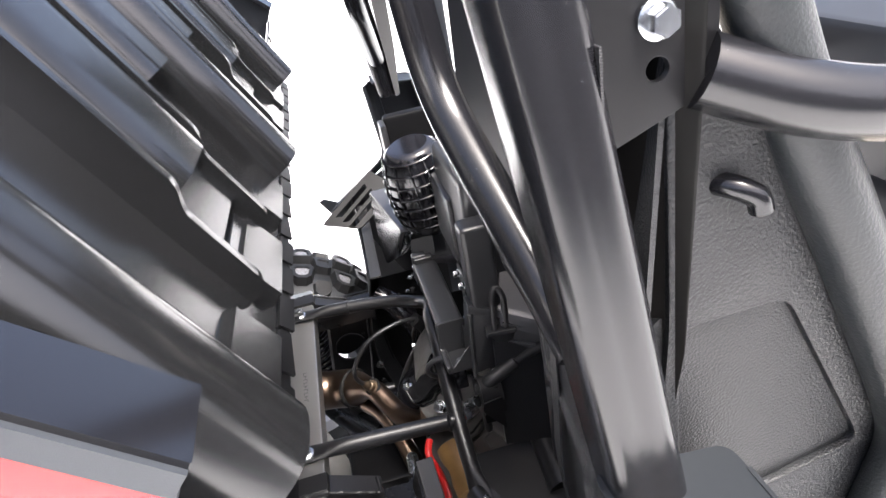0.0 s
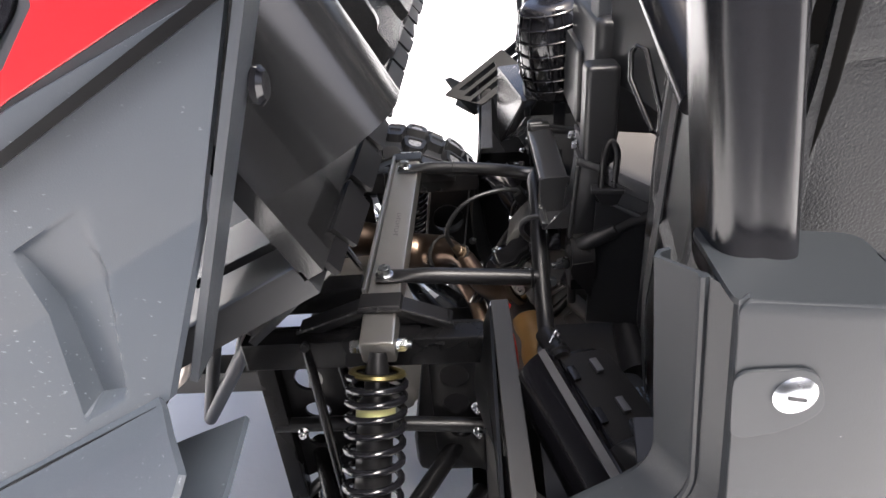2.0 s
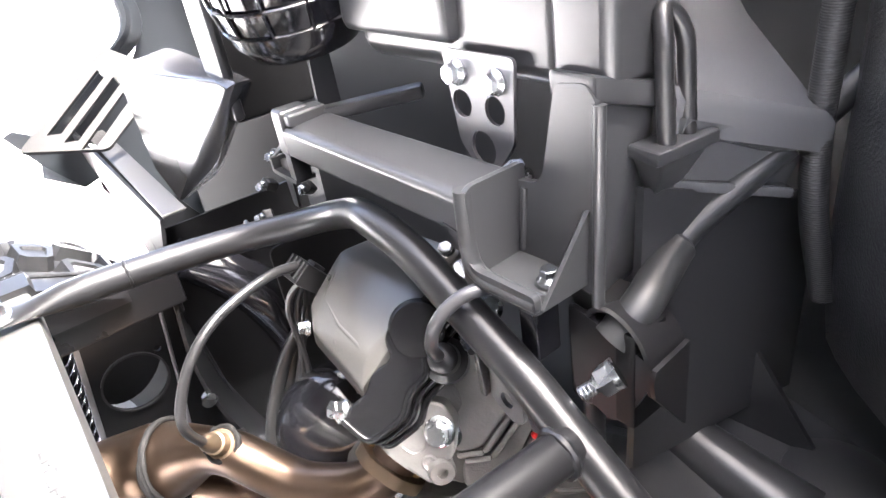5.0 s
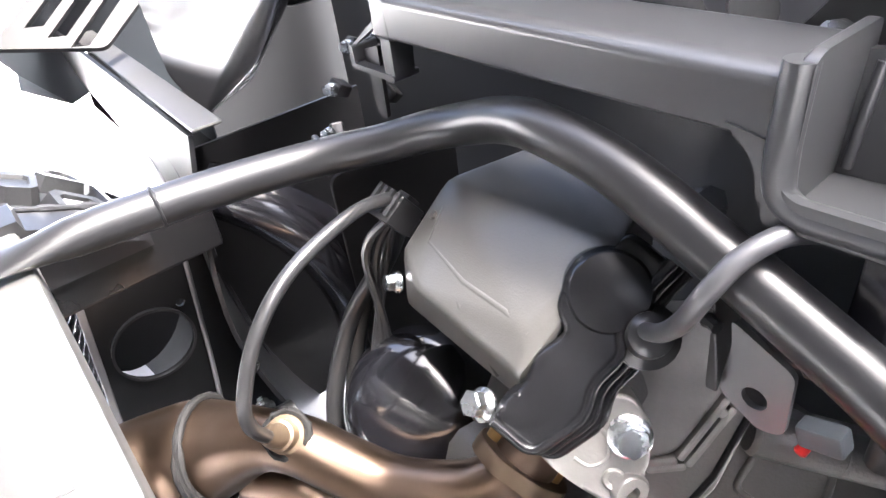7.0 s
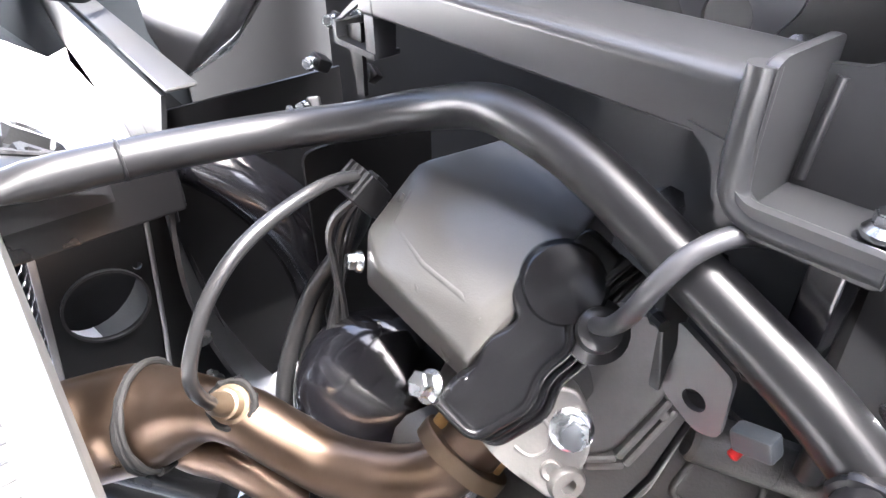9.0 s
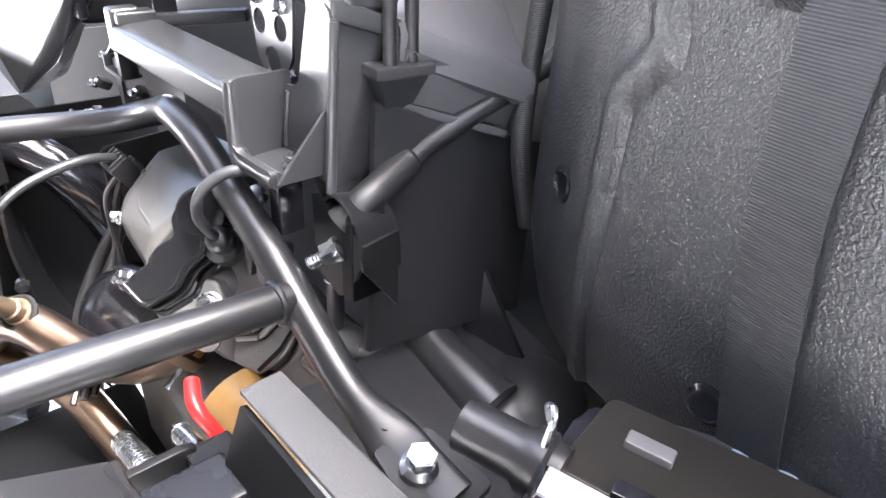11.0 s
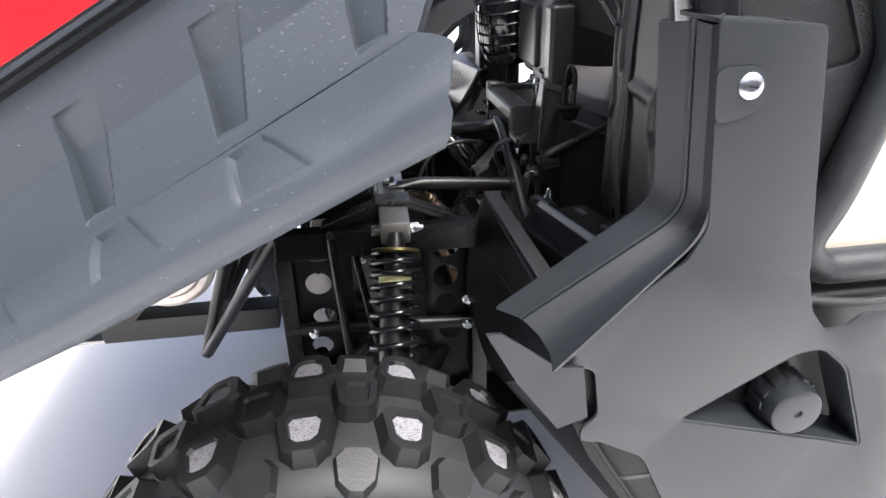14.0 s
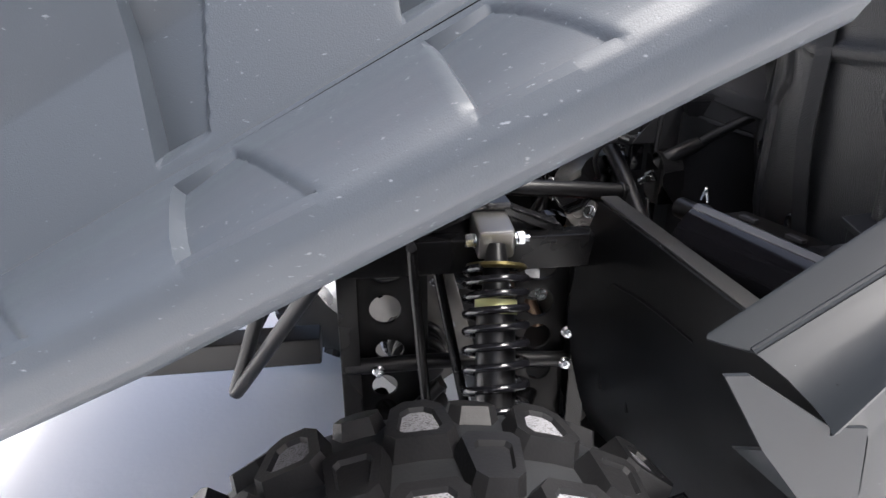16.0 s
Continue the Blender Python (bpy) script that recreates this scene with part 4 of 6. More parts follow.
    if s < 0:
        def lab(u, v, w):
            return bed(u, -0.69 - 0.0006 - w, v)
        tag = part("warning_label", slab([(0.444, 1.134), (0.524, 1.134), (0.524, 1.166), (0.444, 1.166)], lab, 0.0004), WHITE, tray, "white and orange warning label")
        part("orange_band", slab([(0.445, 1.155), (0.523, 1.155), (0.523, 1.165), (0.445, 1.165)], lambda u, v, w: lab(u, v, w + 0.0005), 0.0003), ORANGE, tag)
        cu = bpy.data.curves.new("lettering", "FONT")
        cu.body, cu.size, cu.align_x, cu.align_y, cu.extrude = "WARNING", 0.0098, "CENTER", "CENTER", 0.0001
        tx = new("lettering", cu)
        dx = (bed(1, 0, 0) - bed(0, 0, 0)).normalized()
        dz = (bed(0, 0, 1) - bed(0, 0, 0)).normalized()
        tx.matrix_world = Matrix.Translation(lab(0.488, 1.1598, 0.0012)) @ Matrix((dx, dz, dx.cross(dz))).transposed().to_4x4()
        cu.materials.append(INK)
        tx.parent = tag
        for k, (u0, u1, v) in enumerate(((0.474, 0.518, 1.151), (0.477, 0.512, 1.1475), (0.477, 0.505, 1.144), (0.474, 0.518, 1.1405), (0.477, 0.495, 1.137))):
            part("text_bar", slab([(u0, v - 0.0009), (u1, v - 0.0009), (u1, v + 0.0009), (u0, v + 0.0009)], lambda u, v, w: lab(u, v, w + 0.0005), 0.0002), INK, tag)
        part("pictogram", slab([(0.448, 1.138), (0.468, 1.138), (0.47, 1.146), (0.462, 1.152), (0.45, 1.148)], lambda u, v, w: lab(u, v, w + 0.0005), 0.0002), PRINT, tag)
# rubber buffer under the bed
part("rubber_buffer", lathe(bmesh.new(), [(-0.03, 0.03), (0.0, 0.036), (0.012, 0.041), (0.03, 0.042), (0.04, 0.038), (0.044, 0.03), (0.045, 0.01)], bed(-0.1, -0.5, 0.915), bed(0, 0, -1) - bed(0, 0, 0), 32), CABLE2, tray, "round black rubber buffer")
# bed latch tab and prop rod
tabp = [(-0.06, 0.0), (0.03, 0.0), (0.045, -0.02), (0.035, -0.05), (0.0, -0.06), (-0.04, -0.035)]
part("latch_tab", slab(rounded(tabp, 0.012), lambda u, v, w: V(-0.012 + w, -0.41 + u * 0.55, 1.075 + v), 0.005, [circle(0.0, -0.03, 0.008)]), GREYL, tray, "grey drilled steel latch tab")
part("prop_rod", tube([(-0.04, -0.172, 0.775), (-0.024, -0.43, 1.03)], 0.005), SHINY, tray, "thin black prop rod")
part("prop_sleeve", tube([(-0.026, -0.39, 0.99), (-0.022, -0.46, 1.06)], 0.008), SHINY, tray)

# ---- fenders ----
FY = 0.742
for s in (-1, 1):
    out = [(0.281, 1.108), (0.389, 1.096), (0.431, 0.833), (0.446, 0.785), (0.468, 0.757), (0.496, 0.76), (0.51, 0.775), (0.575, 0.775), (0.59, 0.68), (0.64, 0.64), (0.66, 0.3), (0.42, 0.28), (0.377, 0.378), (0.31, 0.5), (0.266, 0.595), (0.205, 0.636), (0.18, 0.645), (0.178, 0.662), (0.2, 0.677), (0.19, 0.742), (0.135, 0.768), (0.16, 0.786), (0.285, 0.862), (0.303, 0.9)]
    cav = [(0.302, 0.648), (0.44, 0.729), (0.475, 0.733), (0.512, 0.7), (0.565, 0.57), (0.5, 0.59)]
    fen = part("fender", slab(rounded(out, 0.01), lambda u, v, w, s=s: V(u, s * (FY + w + 0.2 * max(0, 0.24 - u) ** 1.0 * (v < 0.9)), v), 0.004, [rounded(cav, 0.012)], bevel=0.0015), FENDER, utv, "matt dark grey moulded rear fender panel, dusty")
    part("recess", slab([(0.29, 0.55), (0.6, 0.55), (0.6, 0.75), (0.29, 0.75)], lambda u, v, w, s=s: V(u, s * (0.685 - w), v), 0.004), PLAST, fen)
    edge = rounded(cav, 0.012)
    part("recess_edge", skin([[V(u, s * y, v) for u, v in edge + edge[:1]] for y in (0.744, 0.69)], 0.003), FENDER, fen)
    cap = part("filler_cap", lathe(bmesh.new(), [(0, 0.037), (0.035, 0.036), (0.048, 0.033), (0.051, 0.028), (0.051, 0.006), (0.048, 0.005)], (0.462, s * 0.695, 0.636), (0, s, 0), 28), FENDER, fen, "round grey filler cap")
    for k in range(12):
        a = 2 * math.pi * k / 12
        part("cap_grip", boxed((0.462 + 0.0345 * math.cos(a), s * 0.71, 0.636 + 0.0345 * math.sin(a)), (0.008, 0.03, 0.012), Euler((0, -a, 0)).to_matrix(), bevel=0.002), PLAST, fen)
    O = fillet([(0.281, s * 0.745, 1.108), (0.303, s * 0.745, 0.897), (0.132, s * 0.785, 0.768)], 0.035)
    M = fillet([(0.276, s * 0.71, 1.1), (0.293, s * 0.71, 0.905), (0.117, s * 0.71, 0.79)], 0.03)
    I = fillet([(0.255, s * 0.68, 1.096), (0.272, s * 0.68, 0.91), (0.095, s * 0.68, 0.787)], 0.03)
    O2 = [p + V(0.006, -s * 0.002, 0) for p in O]
    part("return_flange", skin([O2, O, [a.lerp(b, 0.12) + V(0.004, 0, 0) for a, b in zip(O, M)], [a.lerp(b, 0.4) + V(0.012, 0, -0.006) for a, b in zip(O, M)], [a.lerp(b, 0.72) + V(0.012, 0, -0.006) for a, b in zip(O, M)], [a.lerp(b, 0.93) + V(0.003, 0, -0.001) for a, b in zip(O, M)], M, [a.lerp(b, 0.1) for a, b in zip(M, I)], I, [p + V(0.003, -s * 0.004, 0.002) for p in I], [p + V(0.01, -s * 0.004, 0.004) for p in I]], 0.003), FENDER, fen, "channelled return edge of the fender")
    part("flange_ridge", sweep(bmesh.new(), [p + V(-0.001, 0, 0.001) for p in M], 0.0032, 8), FENDER, fen)
    part("top_cap", slab(rounded([(0.281, 0.66), (0.386, 0.66), (0.389, 0.744), (0.281, 0.744)], 0.012), lambda u, v, w, s=s: V(u, s * v, 1.105 - (u - 0.281) * 0.11 - w), 0.004), FENDER, fen)
    part("side_return", skin([[V(0.388 + 0.042 * k / 3, s * (FY + 0.003 - d), 1.095 - 0.262 * k / 3) for k in range(4)] for d in (0, 0.06)], 0.003), FENDER, fen)
    part("screw_pad", slab(rounded([(0.284, 1.062), (0.33, 1.062), (0.341, 1.03), (0.322, 1.015), (0.29, 1.008)], 0.012), lambda u, v, w, s=s: V(u, s * (FY + 0.0045 + w), v), 0.002, bevel=0.0008), FENDER, fen)
    part("screw", lathe(bmesh.new(), [(0, 0.0125), (0.002, 0.0125), (0.004, 0.009), (0.0045, 0.004)], (0.32, s * (FY + 0.006), 1.044), (0, s, 0.1), 24), ZINC, fen, "bright cross-head screw")
    part("screw_slot", bar(bmesh.new(), (0.315, s * (FY + 0.011), 1.045), (0.325, s * (FY + 0.011), 1.043), 0.001, 0.0016, bevel=0), STEEL, fen)
    low = [(0.07, 0.797), (0.1016, 0.7396), (0.146, 0.681), (0.18, 0.692), (0.171, 0.76), (0.141, 0.764), (0.085, 0.8)]
    cpc = part("corner_piece", slab(low, lambda u, v, w, s=s: V(u, s * (0.772 - w - max(0, 0.13 - u) * 0.4), v), 0.004), FENDER, fen, "angled grey corner of the fender")
    part("corner_facet", slab([(0.1016, 0.7396), (0.095, 0.7248), (0.146, 0.681)], lambda u, v, w, s=s: V(u, s * (0.7718 - w - max(0, 0.13 - u) * 0.4 - (0.018 if u < 0.097 else 0)), v), 0.004), FENDER, cpc)
# ---- wheel-arch liner ----
for s in (-1, 1):
    outer = ((0.16, 0.785), (0.172, 0.7), (0.21, 0.62), (0.28, 0.5), (0.36, 0.36), (0.42, 0.25))
    inner = ((0.16, 0.284, 0.774), (0.142, 0.275, 0.7), (0.132, 0.268, 0.6), (0.15, 0.26, 0.5), (0.19, 0.25, 0.38), (0.3, 0.24, 0.25))
    rows = [[V(x0 + (x1 - x0) * (k / 6) ** (0.7 if z0 > 0.55 else 1), s * (y0 + (0.752 - y0) * k / 6), z0 + (z1 - z0) * k / 6) for k in range(7)] for (x0, y0, z0), (x1, z1) in zip(inner, outer)]
    ln = part("arch_liner", skin(smooth_rows(rows, 5, 5), 0.004), LINER, utv, "thin black plastic wheel-arch liner")
    part("top_strip", bar(bmesh.new(), (0.171, s * 0.278, 0.779), (0.182, s * 0.7, 0.776), 0.025, 0.004), STRIP, ln, "grey turned edge of the liner")
    def on_liner(y, z, s=s):
        """A point on the liner's face."""
        def at(rows_, z):
            for (a, p), (b, q) in zip(rows_, rows_[1:]):
                if b <= z <= a:
                    return p + (q - p) * (a - z) / (a - b)
            return rows_[-1][1]
        xi, xo = at([(r[2], r[0]) for r in inner], z), at([(r[1], r[0]) for r in outer], z)
        t = max(0.0, min(1.0, (y - 0.27) / 0.48))
        return V(xi + (xo - xi) * t ** (0.7 if z > 0.55 else 1.0) - 0.002, s * y, z)
    for line in ([(0.33, 0.5), (0.345, 0.6), (0.36, 0.68), (0.4, 0.695), (0.47, 0.705), (0.56, 0.71)], [(0.39, 0.5), (0.4, 0.58), (0.425, 0.62), (0.5, 0.635), (0.58, 0.64)], [(0.3, 0.66), (0.31, 0.72), (0.34, 0.735), (0.36, 0.735)]):
        part("moulded_bead", sweep(bmesh.new(), spline([on_liner(y, z) for y, z in line], 4), 0.004, 8), LINER, ln)
    for z, y in ((0.36, 0.66), (0.47, 0.7)):
        hex_bolt("clip", (0.33 - (z - 0.36) * 0.6, s * y, z + 0.03), (-1, s * 0.3, 0), ln, 0.006, 0.014)

# outer lip of the liner behind the arch edge
for s in (-1, 1):
    lipo = [(0.2, 0.745), (0.215, 0.68), (0.262, 0.63), (0.32, 0.54), (0.385, 0.41), (0.44, 0.27), (0.4, 0.24), (0.33, 0.38), (0.262, 0.5), (0.2, 0.6), (0.165, 0.68), (0.17, 0.745)]
    part("arch_lip", slab(lipo, lambda u, v, w, s=s: V(u, s * (0.735 + w), v), 0.004), LINER, utv, "black turned edge inside the wheel arch")

# ---- engine ----
cn = V(-0.580, -0.632, 0.515)
c1 = V(0.807, -0.532, 0.257)
c2 = cn.cross(c1)


def on_head(u, v, d):
    """A point on the sloping face of the cylinder head, d above it."""
    return V(0.192, -0.03, 0.716) + c1 * u + c2 * v + cn * d


eng = part("engine", hull([on_head(0.0, -0.028, -0.012), on_head(0.04, -0.03, -0.02), on_head(0.08, 0.0, -0.04), on_head(0.11, -0.045, -0.05), on_head(0.03, -0.1, -0.05), on_head(0.08, -0.13, -0.09), (0.3, 0.04, 0.72), (0.22, 0.05, 0.6), (0.3, 0.1, 0.6), (0.32, -0.1, 0.56), (0.34, 0.08, 0.6), (0.33, -0.1, 0.66)], 0.008), ALU, utv, "grey cast engine with a smooth head cover")
part("head_cover", hull([(0.2355, 0.1027, 0.7275), (0.225, 0.117, 0.713), (0.2178, 0.036, 0.737), (0.2045, -0.0235, 0.741), (0.261, 0.1045, 0.757), (0.192, -0.03, 0.72), (0.216, 0.11, 0.672), (0.205, 0.075, 0.712), (0.247, -0.045, 0.778), (0.3, 0.06, 0.78), (0.3, -0.03, 0.79), (0.32, 0.1, 0.7), (0.2, -0.02, 0.69), (0.3, -0.03, 0.7), (0.28, 0.11, 0.66)], 0.0045), COVER, eng, "faceted grey cylinder-head cover")
edge = [V(0.192, -0.03, 0.716) + V(0.807, -0.532, 0.257) * u + V(0.111, 0.564, 0.818) * v for u, v in [(-0.0186, -0.011), (-0.0062, -0.0338), (0.0103, -0.029), (0.0253, -0.0247), (0.0337, -0.0106), (0.0532, -0.0017), (0.0555, 0.0118), (0.0768, 0.0261), (0.0909, 0.0326)]]
part("head_gasket_cover", sweep(bmesh.new(), fillet(edge, 0.006, 4), 0.004, 10), COVERB, eng, "wavy black cover edge")
part("cam_cover", hull([(0.192, -0.03, 0.716), (0.184, -0.047, 0.69), (0.236, -0.059, 0.73), (0.231, -0.03, 0.745), (0.25, -0.04, 0.77), (0.262, -0.058, 0.763), (0.205, -0.058, 0.692), (0.23, -0.02, 0.7)], 0.005), COVERB, eng, "black moulded cam-chain cover")
for crease in ([(0.2463, 0.0916, 0.7468), (0.2290, 0.0885, 0.7305)], [(0.2288, 0.0883, 0.7303), (0.2149, 0.0382, 0.7324), (0.2087, -0.0039, 0.7391), (0.2045, -0.0245, 0.7385)], [(0.2286, 0.088, 0.73), (0.2049, 0.0307, 0.7243), (0.1996, -0.0043, 0.6985)]):
    part("cover_crease", sweep(bmesh.new(), [Vector(p) + V(0.68, -0.2, -0.7) * 0.0027 for p in crease], 0.0032, 24), COVER, eng, "soft crease of the cover")
part("cover_rivet", lathe(bmesh.new(), [(-0.002, 0.0032), (0.001, 0.003), (0.0015, 0.001)], (0.241, 0.0975, 0.741), (-0.68, 0.25, 0.68), 16), COVER, eng)
scallop = [(-0.0186, -0.011), (-0.0062, -0.0338), (0.0103, -0.029), (0.0253, -0.0247), (0.0337, -0.0106), (0.0532, -0.0017), (0.0555, 0.0118), (0.0768, 0.0261), (0.0909, 0.0326), (0.0782, 0.0547), (0.062, 0.0464), (0.0398, 0.0426), (0.0305, 0.0307), (0.032, 0.0172), (0.0133, 0.0128), (0.0037, 0.0), (-0.0069, -0.0028)]
part("cover_skirt", slab(rounded(scallop, 0.007, 5), lambda u, v, w: V(0.192, -0.03, 0.716) + c1 * u + c2 * v + cn * (w - 0.008), 0.016, bevel=0.004, seg=3), COVERB, eng, "lobed black cover over the cam chain")
for off, rad in ((0.0, 0.0028), (0.0075, 0.0022), (0.0145, 0.003)):
    part("skirt_ridge", sweep(bmesh.new(), fillet([p + cn * (0.007 - off * 0.9) + c1 * off * 0.5 - c2 * off * 0.7 for p in edge], 0.008, 5), rad, 10), COVERB, eng)
part("cover_lobe", lathe(bmesh.new(), [(-0.02, 0.0225), (0.003, 0.0225), (0.007, 0.0195), (0.0085, 0.012), (0.009, 0.001)], V(0.192, -0.03, 0.716) + c1 * 0.058 + c2 * 0.03 + cn * 0.003, cn, 32), COVERB, eng)
hex_bolt("bolt", (0.18, -0.014, 0.697), (-0.75, 0.1, 0.65), eng, 0.013, 0.019)
hex_bolt("bolt", (0.236, -0.066, 0.668), (-0.6, -0.6, 0.5), eng, 0.014, 0.022)
hex_bolt("bolt", (0.216, 0.115, 0.69), (-0.9, 0.2, 0.3), eng, 0.011, 0.016)
hex_bolt("bolt", (0.292, -0.02, 0.786), (-0.3, -0.2, 0.9), eng, 0.01, 0.014)
# spark-plug boot and lead
part("boot_collar", lathe(bmesh.new(), [(-0.01, 0.017), (0.004, 0.017), (0.007, 0.012), (0.016, 0.011), (0.019, 0.008), (0.02, 0.002)], (0.247, -0.064, 0.734), (-0.45, -0.5, 0.7), 22), CABLE, eng, "black rubber plug boot")
part("plug_lead", sweep(bmesh.new(), spline([(0.2375, -0.0705, 0.748), (0.228, -0.084, 0.762), (0.216, -0.1, 0.786), (0.2165, -0.1085, 0.806), (0.228, -0.1135, 0.818), (0.244, -0.121, 0.823), (0.27, -0.132, 0.815)], 6), 0.0044, 12), LEAD, eng, "grey-black ignition lead")
# bolt pad, cylinder face and the ridged foot of the cylinder
pad = [(-0.008, -0.033), (0.009, -0.028), (0.0257, -0.0236), (0.0394, -0.0203), (0.0527, -0.0267), (0.0557, -0.0441), (0.0471, -0.0636), (0.0396, -0.0702), (0.0222, -0.0806), (0.0073, -0.0602), (0.0015, -0.0516)]
bp = part("bolt_pad", slab(rounded(pad, 0.005), lambda u, v, w: on_head(u, v, w - 0.03), 0.025, bevel=0.003, seg=3), CAST, eng, "pale cast pad with a flanged bolt")
hex_bolt("bolt", on_head(0.0426, -0.0454, -0.005), cn, eng, 0.0145, 0.0235)
part("cast_boss", lathe(bmesh.new(), [(-0.01, 0.0065), (0.001, 0.006), (0.002, 0.005), (0.001, 0.003), (-0.001, 0.0028)], on_head(0.0271, -0.0641, -0.005), cn, 22), CAST, bp)
part("pad_lug", lathe(bmesh.new(), [(-0.024, 0.011), (-0.002, 0.0105), (0.0, 0.009), (0.0, 0.0042), (-0.006, 0.004)], on_head(0.0335, -0.0745, -0.004), cn + c1 * 0.25 - c2 * 0.35, 24), CAST, bp)
part("pad_scar", sweep(bmesh.new(), spline([on_head(0.012, -0.047, -0.005), on_head(0.018, -0.054, -0.0055), (on_head(0.028, -0.053, -0.005)), on_head(0.032, -0.044, -0.005), on_head(0.03, -0.036, -0.005)], 4), 0.0012, 8), CAST, bp)
cyl = [(0.036, -0.018), (0.06, -0.008), (0.088, 0.002), (0.112, -0.006), (0.0995, -0.0495), (0.0633, -0.0735), (0.043, -0.0715)]
cy = part("cylinder_face", slab(rounded(cyl, 0.006), lambda u, v, w: on_head(u, v, w - 0.06), 0.03, bevel=0.003, seg=3), CAST, eng, "smooth cast face of the cylinder")
for k, (a, b, h) in enumerate((((0.0992, -0.0525), (0.0633, -0.0765), -0.033), ((0.1018, -0.0605), (0.0668, -0.0835), -0.038))):
    part("cylinder_ridge", bar(bmesh.new(), on_head(*a, h), on_head(*b, h), 0.012, 0.005, c1 * 0.55 + c2 * 0.83, 0.002), CAST, cy)
    part("ridge_turn", bar(bmesh.new(), on_head(*b, h), on_head(b[0] - 0.021, b[1] + 0.004, h - 0.002), 0.012, 0.005, c1 * 0.2 + c2 * 0.98, 0.002), CAST, cy)
part("ridge_web", bar(bmesh.new(), on_head(0.0925, -0.0545, -0.035), on_head(0.0955, -0.062, -0.038), 0.012, 0.006, c1, 0.0015), CAST, cy)
part("cylinder_foot", slab(rounded([(0.042, -0.079), (0.0665, -0.0865), (0.105, -0.0625), (0.112, -0.075), (0.078, -0.108), (0.056, -0.118), (0.035, -0.1)], 0.005), lambda u, v, w: on_head(u, v, w - 0.075), 0.03, bevel=0.003, seg=3), ALU, eng, "cast foot under the cylinder")
part("foot_groove", sweep(bmesh.new(), [on_head(0.1085, -0.073, -0.0445), on_head(0.08, -0.099, -0.0445), on_head(0.056, -0.113, -0.0445)], 0.0022, 10), PLATE, eng)
hex_bolt("bolt", (0.266, -0.076, 0.806), (-0.4, -0.5, 0.75), eng, 0.011, 0.017)
hex_bolt("bolt", (0.262, -0.104, 0.79), (-0.4, -0.5, 0.75), eng, 0.011, 0.017)
cas = part("cast_housing", slab(rounded([(0.112, -0.079), (0.08, -0.112), (0.062, -0.122), (0.07, -0.19), (0.2, -0.2), (0.2, -0.14)], 0.006), lambda u, v, w: on_head(u, v, w - 0.11), 0.05, bevel=0.004, seg=3), ALU, eng, "dark cast crankcase with a raised panel")
part("case_barrel", lathe(bmesh.new(), [(0, 0.011), (0.003, 0.0135), (0.05, 0.0135), (0.051, 0.0128), (0.052, 0.0135), (0.11, 0.0135)], on_head(0.108, -0.085, -0.055), c1 * 0.085 - c2 * 0.058, 28), ALU, cas, "rounded cast barrel along the crankcase")
rim = [on_head(u, v, -0.059) for u, v in ((0.1105, -0.1), (0.09, -0.1165), (0.1007, -0.133), (0.1347, -0.142), (0.146, -0.126), (0.1105, -0.1))]
part("panel_rim", sweep(bmesh.new(), fillet(rim, 0.006, 4), 0.0022, 10), ALU, cas)
part("plug", boxed((0.262, -0.147, 0.718), (0.011, 0.02, 0.012), Euler((-0.35, 0, 0)).to_matrix(), bevel=0.002), GREYB, cas, "grey wiring plug with a red tip")
part("plug_tip", lathe(bmesh.new(), [(-0.003, 0.0025), (0.003, 0.003), (0.004, 0.002)], (0.259, -0.142, 0.7085), (-0.6, 0.2, -0.6), 14), REDW, cas, "red plug tip")
part("ring_label", lathe(bmesh.new(), [(0, 0.0085), (0.014, 0.0085)], (0.29, -0.165, 0.735), (0.1, 0.1, 1), 18), WHITE, eng, "white wire label with bars of print")
part("harness_branch", tube([(0.29, -0.165, 0.69), (0.29, -0.165, 0.76), (0.3, -0.16, 0.8)], 0.007, 0.02, 12), CABLE, eng, "black sheathed branch of the harness")
part("crankcase", boxed((0.29, -0.02, 0.5), (0.2, 0.26, 0.18), bevel=0.03, seg=4), ALU, eng, "ribbed cast crankcase")
part("starter_motor", lathe(bmesh.new(), [(0, 0.02), (0.004, 0.03), (0.1, 0.03), (0.104, 0.02)], (0.228, -0.075, 0.592), (0.15, -0.9, -0.35), 24), OCHRE, eng, "ochre stained cylindrical starter")
part("starter_cable", tube([(0.19, -0.1, 0.64), (0.18, -0.125, 0.635), (0.195, -0.15, 0.6), (0.2, -0.16, 0.54), (0.18, -0.17, 0.48)], 0.0065, 0.03, 12), REDW, eng, "bright red battery cable")
part("belt_case", lathe(bmesh.new(), [(-0.07, 0.06), (-0.05, 0.063), (-0.02, 0.065), (0.0, 0.063), (0.014, 0.056), (0.023, 0.044), (0.028, 0.028), (0.03, 0.012), (0.0302, 0.001)], (0.207, 0.1, 0.58), (-0.5, -0.5, 0.7), 40), SHINY, eng, "black rounded casing")
